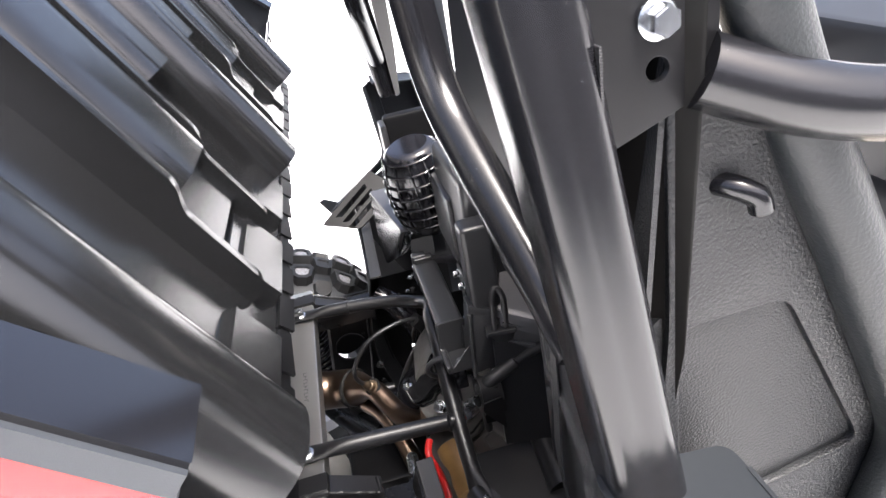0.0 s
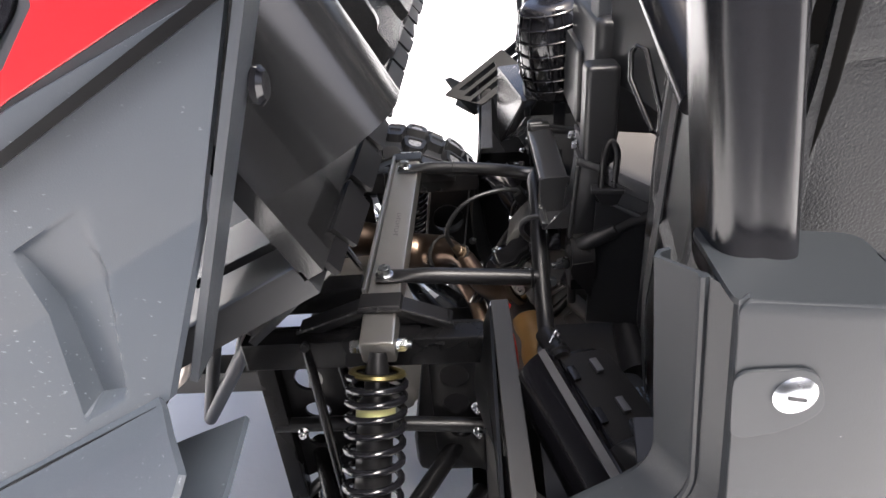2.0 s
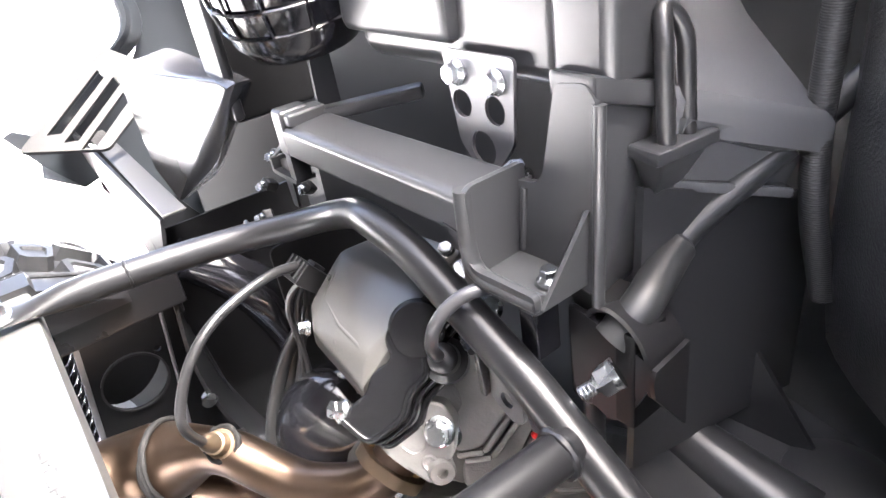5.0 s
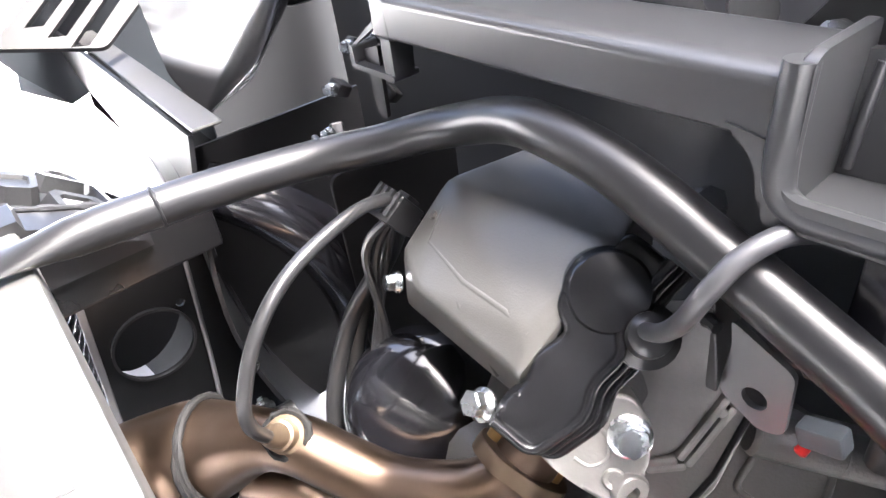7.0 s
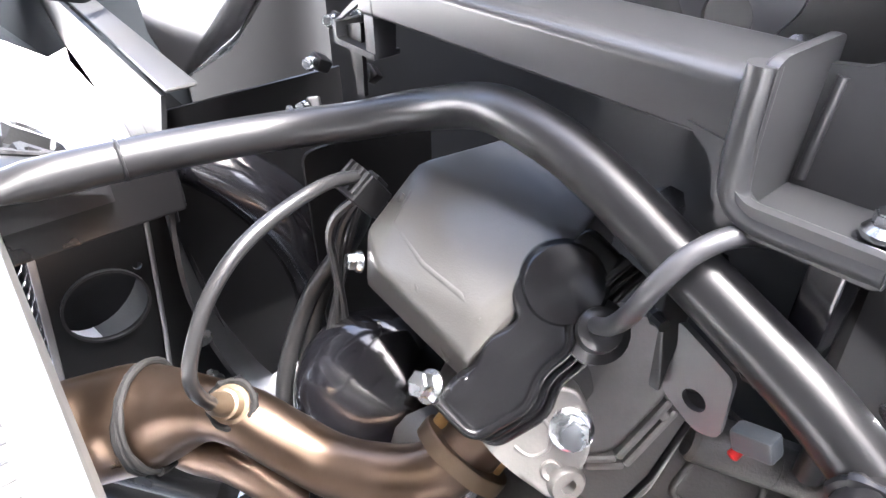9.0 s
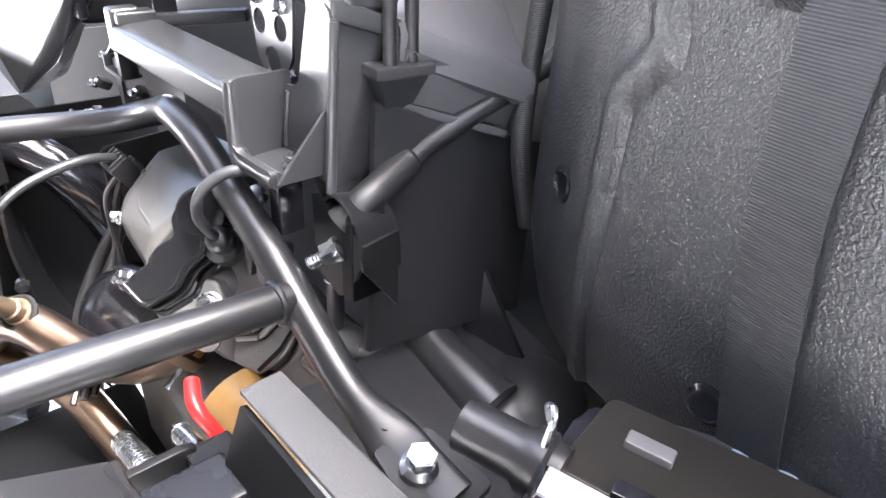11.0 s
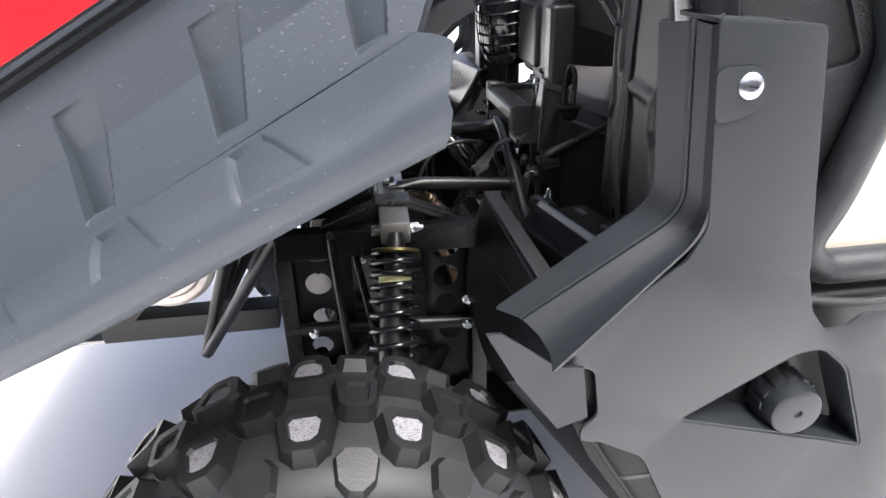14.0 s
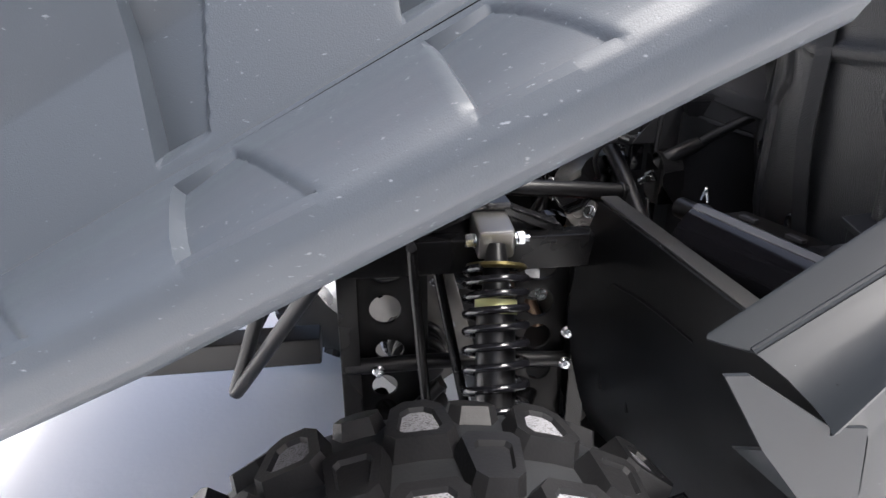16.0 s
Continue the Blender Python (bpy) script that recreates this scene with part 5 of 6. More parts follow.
# exhaust flange
fl_ = V(0.318, -0.836, -0.445).normalized()
fs = V(0.6, -0.1, 0.6).cross(fl_).normalized()
fn = fl_.cross(fs)
fo = V(0.211, -0.004, 0.6045)
part("exhaust_flange", slab(rounded([(-0.033, -0.009), (-0.016, -0.025), (0.016, -0.025), (0.033, -0.009), (0.033, 0.009), (0.016, 0.025), (-0.016, 0.025), (-0.033, 0.009)], 0.008), lambda u, v, w: fo + fl_ * u + fs * v + fn * (w - 0.006), 0.0115, bevel=0.002), FLANGE, eng, "brownish steel exhaust flange")
for k, m in ((-0.023, OCHRE), (0.02, OCHRE)):
    part("brass_stud", lathe(bmesh.new(), [(0, 0.0062), (0.026, 0.0062)], fo + fl_ * k, fn, 16), m, eng, "brass-coloured stud")
hex_bolt("stud_nut", fo + fl_ * 0.02 - fn * 0.006, -fn, eng, 0.0135, 0.0135, shank=0.022)

# ---- exhaust sensor and leads ----
sens = V(-0.42, -0.5, 0.75).normalized()
part("oxygen_sensor", lathe(bmesh.new(), [(-0.006, 0.0135), (0.004, 0.0135), (0.0045, 0.0105), (0.017, 0.0105), (0.018, 0.0085), (0.03, 0.0075), (0.034, 0.005), (0.04, 0.0042)], V(0.1075, 0.1175, 0.6185), sens, 22), FLANGE, utv, "stained metal exhaust sensor")
ring_weld(V(0.1075, 0.1175, 0.6185), sens, 0.0155, 0.0032, utv, 9, SCORCH)
part("sensor_wire", sweep(bmesh.new(), spline([V(0.1075, 0.1175, 0.6185) + sens * 0.036, (0.083, 0.085, 0.676), (0.0855, 0.083, 0.7), (0.1068, 0.09, 0.7315), (0.1404, 0.1, 0.7518), (0.1949, 0.115, 0.7582), (0.232, 0.128, 0.7465)], 6), 0.0045, 10), CABLE, utv, "black sheathed sensor wire")
turn = Euler((0.3, 0.9, 0.35)).to_matrix()
con = part("connector", boxed((0.232, 0.13, 0.735), (0.032, 0.024, 0.022), turn, bevel=0.002), CABLE, utv, "ribbed black wiring connector")
for k in range(4):
    part("connector_rib", boxed(V(0.232, 0.13, 0.735) + turn @ V(-0.017, -0.0085 + 0.0056 * k, 0.002), (0.004, 0.0028, 0.018), turn, bevel=0.0006), CABLE2, con)
part("connector_latch", boxed(V(0.232, 0.13, 0.735) + turn @ V(0.006, 0, 0.0125), (0.016, 0.01, 0.004), turn, bevel=0.001), CABLE2, con)
part("connector_boot", boxed(V(0.232, 0.13, 0.735) + turn @ V(0.022, 0.002, -0.002), (0.018, 0.018, 0.016), turn, bevel=0.004), CABLE, con)
for k in range(3):
    part("harness_wire", tube([(0.234, 0.133, 0.731), (0.235 - 0.01 * k, 0.16, 0.68 + 0.01 * k), (0.19 + 0.012 * k, 0.14, 0.6), (0.12 + 0.01 * k, 0.05, 0.54)], 0.0035, 0.05, 8), CABLE, utv, "thin black harness wire")
# sheet-metal wall across the far side of the bay, with a round port
wallp = part("bay_plate", slab([(0.0, 0.72), (0.15, 0.72), (0.15, 0.42), (0.0, 0.42), (0.013, 0.504), (0.036, 0.645)], lambda u, v, w: V(u, 0.339 - w, v), 0.003, [circle(0.0737, 0.582, 0.037, 32), circle(0.109, 0.609, 0.004, 10)]), PLATE, utv, "black sheet wall with a round port")
part("port_lip", lathe(bmesh.new(), [(0, 0.037), (-0.005, 0.0378), (-0.005, 0.0352)], (0.0737, 0.336, 0.582), (0, 1, 0), 32, closed=False), STEEL, wallp, "thin bright lip of the port")
part("port_back", slab(circle(0.0737, 0.582, 0.045, 28), lambda u, v, w: V(u, 0.375 + (u - 0.07) * 0.5 + w, v), 0.003), PLATE, wallp)
part("wall_edge", bar(bmesh.new(), (0.036, 0.332, 0.66), (0.013, 0.332, 0.5), 0.006, 0.004, V(0, 1, 0), 0.001), GREYL, wallp)
part("bay_plate", slab([(0.15, 0.74), (0.34, 0.74), (0.34, 0.4), (0.15, 0.4)], lambda u, v, w: V(u, 0.345 - w, v), 0.003), PLATE, utv, "black sheet wall of the engine bay")
part("wall_stay", tube([(0.128, 0.333, 0.66), (0.113, 0.33, 0.54), (0.1, 0.325, 0.46)], 0.0022), GREYL, utv, "thin bright stay on the bay wall")
part("air_duct", sweep(bmesh.new(), spline([(0.16, 0.31, 0.72), (0.2, 0.285, 0.69), (0.235, 0.27, 0.64), (0.26, 0.265, 0.57), (0.265, 0.265, 0.48)], 6), [0.022 + 0.0008 * k for k in range(25)], 20), SHINY, utv, "glossy black air duct")
for k in range(2):
    part("harness_loom", sweep(bmesh.new(), spline([(0.236, 0.134, 0.732), (0.243, 0.165, 0.68), (0.215 - 0.012 * k, 0.19, 0.61), (0.18 - 0.02 * k, 0.17, 0.54), (0.15, 0.12, 0.47)], 6), 0.0075, 12), CABLE, utv, "thick black wiring loom")
for k, (x, y, z) in enumerate(((0.262, 0.19, 0.83), (0.25, 0.205, 0.8), (0.28, 0.185, 0.79), (0.3, 0.22, 0.82), (0.238, 0.2, 0.772))):
    cl = part("wiring_clip", boxed((x, y, z), (0.014, 0.012, 0.01), Euler((0.4 * k, 0.5, 0.3 * k)).to_matrix(), bevel=0.002), CABLE, utv, "small black wiring clip")
    hex_bolt("clip_screw", (x - 0.008, y - 0.004, z + 0.002), (-0.8, -0.4, 0.3), cl, 0.007, 0.01)
part("bracket_strap", slab(rounded([(0.15, 0.79), (0.16, 0.79), (0.165, 0.835), (0.148, 0.84)], 0.002), lambda y, z, d: V(0.252 + d, y, z), 0.003), STEEL, utv, "thin black strap under the bracket")

# added black panel that keeps the gap behind the engine dark
part("gap_panel", slab(rounded([(0.238, 0.72), (0.345, 0.74), (0.345, 0.45), (0.238, 0.47)], 0.01), lambda u, v, w: V(u, 0.204 - w + (0.345 - u) * 0.3, v), 0.003, bevel=0.0008), PLATE, utv, "black panel added behind the engine to close a bright gap")
# made-up black sheet so that no bright ground shows below the engine
part("ground_blocker", boxed((0.36, 0.0, 0.27), (0.5, 0.5, 0.006), bevel=0.002), PLATE, utv, "black sheet added under the engine to hide bright ground")
# ---- moulded bracket and intake parts ahead of the bay ----
def along_y(profile, y0, y1, rise=0.0, n=12):
    """A rounded profile in x and z carried along y, climbing by rise."""
    return slab(profile, lambda x, z, d: V(x, y0 + d * (y1 - y0), z + rise * d), 1.0)


rail_sec = rounded([(0.2462, 0.8495), (0.2455, 0.8725), (0.2515, 0.876), (0.285, 0.8785), (0.289, 0.874), (0.289, 0.86), (0.2855, 0.86), (0.284, 0.8735), (0.254, 0.869), (0.2505, 0.8495)], 0.0035, 4)
br = part("moulded_bracket", along_y(rail_sec, 0.124, -0.112, 0.004), BRKT, utv, "satin black moulded shelf bracket")
part("end_block", boxed((0.2595, 0.131, 0.868), (0.028, 0.02, 0.041), bevel=0.004, seg=3), BRKT, br)
part("end_notch", boxed((0.2665, 0.122, 0.8805), (0.036, 0.02, 0.012), bevel=0.003, seg=3), BRKT, br)
part("bracket_leg", slab(rounded([(0.2465, 0.874), (0.264, 0.874), (0.262, 0.824), (0.2465, 0.824)], 0.003), lambda x, z, d: V(x, 0.124 + d, z), 0.012, bevel=0.0025, seg=3), BRKT, br)
part("bracket_foot", slab(rounded([(0.124, 0.823), (0.172, 0.823), (0.172, 0.838), (0.168, 0.838), (0.168, 0.827), (0.124, 0.827)], 0.0015), lambda y, z, d: V(0.2455 + d, y, z), 0.02, bevel=0.001), BRKT, br)
part("foot_web", slab([(0.136, 0.862), (0.172, 0.838), (0.172, 0.836), (0.136, 0.857)], lambda y, z, d: V(0.249 + d, y, z), 0.003), BRKT, br)
part("back_rail", bar(bmesh.new(), (0.272, 0.13, 0.874), (0.35, 0.062, 0.886), 0.016, 0.012, bevel=0.003), BRKT, br)
part("bracket_stay", slab(rounded([(0.295, 0.87), (0.318, 0.87), (0.316, 0.94), (0.297, 0.94)], 0.004), lambda x, z, d: V(x, 0.15 + d, z), 0.006, bevel=0.002), BRKT, br)
# open tray at the end of the shelf: rounded upright, side, back, floor, lip and a sloping web
part("tray_side", slab(rounded([(0.2445, 0.828), (0.2445, 0.884), (0.25, 0.887), (0.29, 0.887), (0.29, 0.83)], 0.004, 5), lambda x, z, d: V(x, -0.117 + d, z), 0.0055, bevel=0.002, seg=3), BRKT, br)
upr = [V(0.2475, -0.1115, 0.884), V(0.2465, -0.1115, 0.85), V(0.2465, -0.113, 0.835), V(0.2465, -0.122, 0.8295), V(0.2465, -0.145, 0.8305), V(0.2465, -0.168, 0.832)]
part("tray_lip", sweep(bmesh.new(), fillet(upr, 0.008, 5), 0.0058, 16), BRKT, br)
part("lip_face", slab(rounded([(-0.11, 0.8245), (-0.169, 0.827), (-0.169, 0.839), (-0.12, 0.837), (-0.11, 0.845)], 0.004), lambda y, z, d: V(0.2418 + d, y, z), 0.006, bevel=0.0018, seg=3), BRKT, br)
part("arch_web", slab([(-0.112, 0.854), (-0.09, 0.8575), (-0.094, 0.8535), (-0.1, 0.849), (-0.104, 0.842), (-0.106, 0.832), (-0.112, 0.828)], lambda y, z, d: V(0.245 + d, y, z), 0.004), BRKT, br)
part("tray_bottom", hull([(0.245, -0.112, 0.824), (0.29, -0.112, 0.826), (0.245, -0.168, 0.827), (0.29, -0.172, 0.829), (0.245, -0.112, 0.829), (0.29, -0.112, 0.831), (0.245, -0.168, 0.832), (0.29, -0.172, 0.834)], 0.001), BRKT, br)
def tower(y, z, d):
    return V(0.2795 + (z - 0.815) * 0.078 + d, y, z)


part("tray_back", slab(rounded([(-0.1455, 0.937), (-0.166, 0.9395), (-0.1735, 0.93), (-0.1765, 0.824), (-0.112, 0.826), (-0.112, 0.8765), (-0.1305, 0.879), (-0.1365, 0.885)], 0.004, 4), tower, 0.0065, bevel=0.0025, seg=3), BRKT, br, "stepped upright wall of the tray")
part("tray_seam", sweep(bmesh.new(), [tower(-0.1225, 0.874, 0.0), tower(-0.1215, 0.855, 0.0), tower(-0.1205, 0.834, 0.0)], 0.0022, 10), BRKT, br)
part("tray_web", slab(rounded([(0.2455, 0.829), (0.288, 0.829), (0.288, 0.8785)], 0.0015), lambda x, z, d: V(x, -0.171 + d, z), 0.0035, bevel=0.001), BRKT, br)
hex_bolt("screw", (0.264, -0.158, 0.834), (0, 0, 1), br, 0.009, 0.0145)
part("under_bolt", boxed((0.262, -0.15, 0.802), (0.02, 0.014, 0.04), bevel=0.002), SHINY, br)
hex_bolt("bolt", (0.3, -0.1, 0.867), (-0.3, 0, 1), br, 0.013, 0.02)
col = part("moulded_post", hull([(0.294, -0.139, 0.934), (0.2925, -0.168, 0.936), (0.33, -0.178, 0.93), (0.335, -0.14, 0.93), (0.285, -0.174, 0.815), (0.289, -0.13, 0.815), (0.335, -0.166, 0.812), (0.335, -0.13, 0.812)], 0.0045), BRKT, utv, "satin black moulded post")
part("post_head", boxed((0.32, -0.155, 1.0), (0.046, 0.042, 0.14), bevel=0.008, seg=3), BRKT, col)
part("post_step", hull([(0.29, -0.172, 0.944), (0.335, -0.186, 0.93), (0.29, -0.172, 0.93), (0.335, -0.186, 0.916), (0.29, -0.14, 0.944), (0.335, -0.14, 0.93), (0.29, -0.14, 0.93), (0.335, -0.14, 0.912)], 0.003), BRKT, col)
part("post_bead", sweep(bmesh.new(), [V(0.2905, -0.1735, 0.93), V(0.286, -0.1755, 0.872), V(0.2818, -0.1775, 0.817)], 0.0036, 12), BRKT, col)
# hose loop on its clip
clip = part("clip_ledge", boxed((0.331, -0.188, 0.899), (0.046, 0.022, 0.008), Euler((0, 0, -0.12)).to_matrix(), bevel=0.002), BRKT, utv, "black moulded clip ledge")
part("clip_funnel", hull([(0.312, -0.176, 0.895), (0.352, -0.18, 0.894), (0.312, -0.195, 0.895), (0.351, -0.197, 0.894), (0.334, -0.172, 0.852), (0.346, -0.173, 0.852)], 0.002), BRKT, clip)
loop = fillet([(0.322, -0.19, 0.9), (0.325, -0.184, 0.955), (0.334, -0.176, 0.97), (0.343, -0.184, 0.955), (0.34, -0.19, 0.9)], 0.01, 5)
part("hose_loop", sweep(bmesh.new(), loop, 0.0048, 12), CABLE, clip, "looped black rubber hose")
# perforated bracket
part("perforated_bracket", slab(rounded([(-0.098, 0.94), (-0.03, 0.94), (-0.038, 0.878), (-0.055, 0.86), (-0.072, 0.86), (-0.092, 0.885)], 0.006), lambda v, w, d: V(0.306 + d, v, w), 0.003, [circle(-0.045, 0.905, 0.0095), circle(-0.077, 0.905, 0.0095), circle(-0.062, 0.877, 0.012)], bevel=0.0006), GREYL, utv, "grey drilled steel bracket")
hex_bolt("bolt", (0.306, -0.045, 0.926), (-1, 0, 0.1), utv, 0.011, 0.017)
hex_bolt("bolt", (0.306, -0.082, 0.924), (-1, 0, 0.1), utv, 0.011, 0.017)
ab = part("air_box", boxed((0.38, -0.02, 1.02), (0.13, 0.22, 0.2), bevel=0.015, seg=3), BRKT, utv, "dark moulded air box")
part("air_box_lid", boxed((0.365, 0.03, 1.0), (0.12, 0.14, 0.12), bevel=0.01), BRKT, ab)
# caged intake elbow
def intake():
    body = lathe(bmesh.new(), [(-0.1, 0.036), (-0.09, 0.05), (-0.06, 0.06), (-0.02, 0.066), (0.03, 0.066), (0.06, 0.061), (0.075, 0.05), (0.08, 0.03), (0.081, 0.01)], (0.3, 0.17, 1.0), (0.15, 0.1, -1), 32)
    it = part("intake_duct", body, SHINY, utv, "black intake duct inside a wire-like grid cage")
    ax = V(0.15, 0.1, -1).normalized()
    for k in range(7):
        q = -0.085 + 0.022 * k
        rr = [0.054, 0.06, 0.0655, 0.0685, 0.069, 0.0685, 0.064][k]
        c = V(0.3, 0.17, 1.0) + ax * q
        u = ax.orthogonal().normalized()
        w = ax.cross(u)
        part("cage_ring", sweep(bmesh.new(), [c + (u * math.cos(2 * math.pi * i / 32) + w * math.sin(2 * math.pi * i / 32)) * rr for i in range(33)], 0.0018, 6), SHINY, it)
    for i in range(12):
        a = 2 * math.pi * i / 12
        u = ax.orthogonal().normalized()
        w = ax.cross(u)
        e = u * math.cos(a) + w * math.sin(a)
        part("cage_bar", sweep(bmesh.new(), [V(0.3, 0.17, 1.0) + ax * (-0.085 + 0.022 * k) + e * r for k, r in enumerate((0.054, 0.06, 0.0655, 0.0685, 0.069, 0.0685, 0.064))], 0.0018, 6), SHINY, it)


intake()
pan = part("side_cover", boxed((0.31, 0.3, 0.98), (0.1, 0.03, 0.28), bevel=0.008), PLATE, utv, "black plastic cover panel")
part("cover_edge", boxed((0.255, 0.27, 0.985), (0.012, 0.05, 0.26), bevel=0.004), PLAST, pan)
part("deflector", hull([(0.205, 0.5, 0.892), (0.232, 0.3, 0.872), (0.245, 0.215, 0.9), (0.27, 0.47, 0.905), (0.2, 0.46, 0.77), (0.203, 0.4, 0.738), (0.235, 0.31, 0.8), (0.262, 0.4, 0.76), (0.278, 0.24, 0.892)], 0.006), DEFL, utv, "satin grey deflector catching the light")
sa = V(0.075, 0.535, 0.82)
sd = (V(0.222, 0.615, 0.902) - sa).normalized()
se = (V(0.215, 0.5, 0.8) - sa)
se = (se - sd * se.dot(sd)).normalized()
slots = [[(0.035, 0.014 + 0.022 * k), (0.15, 0.014 + 0.022 * k), (0.145, 0.027 + 0.022 * k), (0.045, 0.027 + 0.022 * k)] for k in range(3)]
part("slotted_frame", slab(rounded([(0, 0), (0.187, 0.0), (0.19, 0.09), (0.05, 0.085)], 0.008), lambda a, b, d: sa + sd * a + se * b + sd.cross(se) * d, 0.006, slots), PLATE, utv, "black slotted plastic frame")
# fairing panel, ledge and upper panel in front of the cab
part("fairing", slab([(0.312, 0.66), (0.46, 0.66), (0.46, 0.826), (0.318, 0.876)], lambda u, w, d: V(u, -0.178 - (u - 0.31) * 0.22 + d, w), 0.006, bevel=0.001), PLAST, utv, "flat black plastic fairing")
part("fairing_ledge", bar(bmesh.new(), (0.345, -0.168, 0.8695), (0.422, -0.2, 0.8427), 0.03, 0.007), GLOSSG, utv, "moulded ledge of the fairing")
part("ledge_back", slab([(0.335, 0.862), (0.424, 0.835), (0.424, 0.875), (0.335, 0.912)], lambda u, w, d: V(u, -0.182 - (u - 0.345) * 0.4 + d + (w - 0.87) * -0.35, w), 0.006), GLOSSG, utv, "satin black panel behind the ledge")
up_rows = []
for k, (dx, dy, dz) in enumerate(((0, 0.004, -0.026), (0, -0.003, -0.022), (0, -0.004, -0.004), (0.0, 0.0, 0.003), (0.004, 0.012, 0.008), (0.03, 0.07, 0.045), (0.06, 0.13, 0.1))):
    up_rows.append([V(0.332 + 0.016 * j + dx, -0.184 - 0.0062 * j + dy, 0.926 - 0.0062 * j + dz) for j in range(7)])
part("upper_panel", skin(up_rows, 0.004), GLOSSG, utv, "sloping satin black panel above the fairing")
part("cab_panel", slab([(-0.125, 1.04), (-0.12, 1.2), (-0.14, 1.45), (-0.45, 1.45), (-0.45, 1.0)], lambda v, w, d: V(0.335 + d + (-0.12 - v) * 0.35, v, w), 0.008), PLAST, utv, "tall flat black panel behind the cab")
part("vent_post", boxed((0.33, -0.08, 1.28), (0.02, 0.06, 0.34), bevel=0.006), GREYB, utv, "grey slotted post")
for k in range(7):
    part("vent_slot", boxed((0.319, -0.08, 1.16 + 0.03 * k), (0.004, 0.036, 0.008), bevel=0.001), SHINY, utv)
# bolt bracket and pipe at the brace
bk = part("engine_mount", slab(rounded([(-0.158, 0.812), (-0.176, 0.806), (-0.2135, 0.791), (-0.211, 0.775), (-0.198, 0.745), (-0.186, 0.735), (-0.16, 0.75)], 0.004), lambda y, z, d: V(0.281 + d - (y + 0.19) * 0.1, y, z), 0.004, [circle(-0.2, 0.762, 0.003, 10)], bevel=0.001), STEEL, utv, "black steel mount with a through bolt")
part("mount_lip", slab([(0.0, 0.0), (0.03, 0.004), (0.03, -0.06), (0.0, -0.02), (-0.002, -0.008)], lambda u, v, w: V(0.281 + u, -0.214 - w, 0.792 + v), 0.003), STEEL, bk)
arch = fillet([V(0.284, -0.166, 0.797), V(0.284, -0.17, 0.812), V(0.285, -0.184, 0.82), V(0.286, -0.201, 0.812), V(0.286, -0.212, 0.796), V(0.286, -0.214, 0.77)], 0.01, 5)
part("mount_hood", skin([[p + V(d, 0, -d * 0.2) for p in arch] for d in (-0.004, 0.012, 0.03)], 0.003), STEEL, bk, "arched black hood of the mount")
hex_bolt("bolt", (0.275, -0.1965, 0.784), (-0.72, 0.49, -0.49), bk, 0.016, 0.019, shank=0.015)
for k in range(5):
    part("thread", lathe(bmesh.new(), [(-0.0006, 0.0046), (0.0, 0.0054), (0.0006, 0.0046)], V(0.275, -0.1965, 0.784) + V(-0.72, 0.49, -0.49).normalized() * (0.013 + 0.0026 * k), (-0.72, 0.49, -0.49), 14), ZINC, bk)
part("mount_back", boxed((0.296, -0.178, 0.772), (0.03, 0.05, 0.07), bevel=0.003), PLATE, bk)
part("post_foot", hull([(0.283, -0.165, 0.822), (0.305, -0.165, 0.822), (0.283, -0.15, 0.822), (0.29, -0.19, 0.812), (0.32, -0.19, 0.812), (0.3, -0.16, 0.79), (0.285, -0.16, 0.8)], 0.002), PLATE, bk)
part("mount_tab", slab(rounded([(-0.1, 0.762), (-0.101, 0.717), (-0.122, 0.706), (-0.1335, 0.711), (-0.132, 0.748)], 0.005), lambda v, w, d: V(0.256 + d, v, w), 0.004, [circle(-0.1175, 0.7236, 0.0062)], bevel=0.001), GREYL, utv, "drilled dark steel tab")
part("mount_tab", hull([(0.25, -0.094, 0.776), (0.262, -0.103, 0.774), (0.25, -0.103, 0.721), (0.258, -0.1, 0.72), (0.25, -0.0965, 0.72), (0.262, -0.095, 0.772)], 0.001), STEEL, utv)
for p in ((0.246, -0.1, 0.763), (0.246, -0.145, 0.764), (0.243, -0.165, 0.772)):
    weld(V(*p), V(*p) + V(0.004, 0.012, 0.0), 0.004, utv, 7)
hose = fillet([(0.283, -0.185, 0.796), (0.3, -0.192, 0.812), (0.347, -0.182, 0.828), (0.36, -0.185, 0.838), (0.43, -0.212, 0.882), (0.5, -0.24, 0.93)], 0.02, 4)
part("vent_hose", sweep(bmesh.new(), hose, [0.0115 if p.x < 0.348 else 0.0085 for p in hose], 16), CABLE2, utv, "matt black rubber hose")
# tray floor, fin and spout beside the canister
part("tray_floor", slab([(0.24, -0.17), (0.47, -0.17), (0.47, -0.35), (0.47, -0.5), (0.47, -0.74), (0.24, -0.74), (0.22, -0.5), (0.22, -0.35)], lambda u, v, w: V(u, v, 0.636 + w + max(-0.08, (v + 0.19) * 0.25)), 0.006), PLAST, utv, "black moulded tray floor")
part("spout", lathe(bmesh.new(), [(0, 0.019), (0.012, 0.02), (0.1, 0.028)], (0.374, -0.17, 0.648), (0.06, -0.96, -0.28), 28), PLAST, utv, "black moulded spout")
part("fin_web", slab([(0, -0.02), (0.0, 0.075), (0.012, 0.075), (0.07, -0.03)], lambda u, v, w: V(0.414 + u * 0.35 + w, -0.187 - u, 0.643 + v), 0.004), PLAST, utv, "thin moulded web")
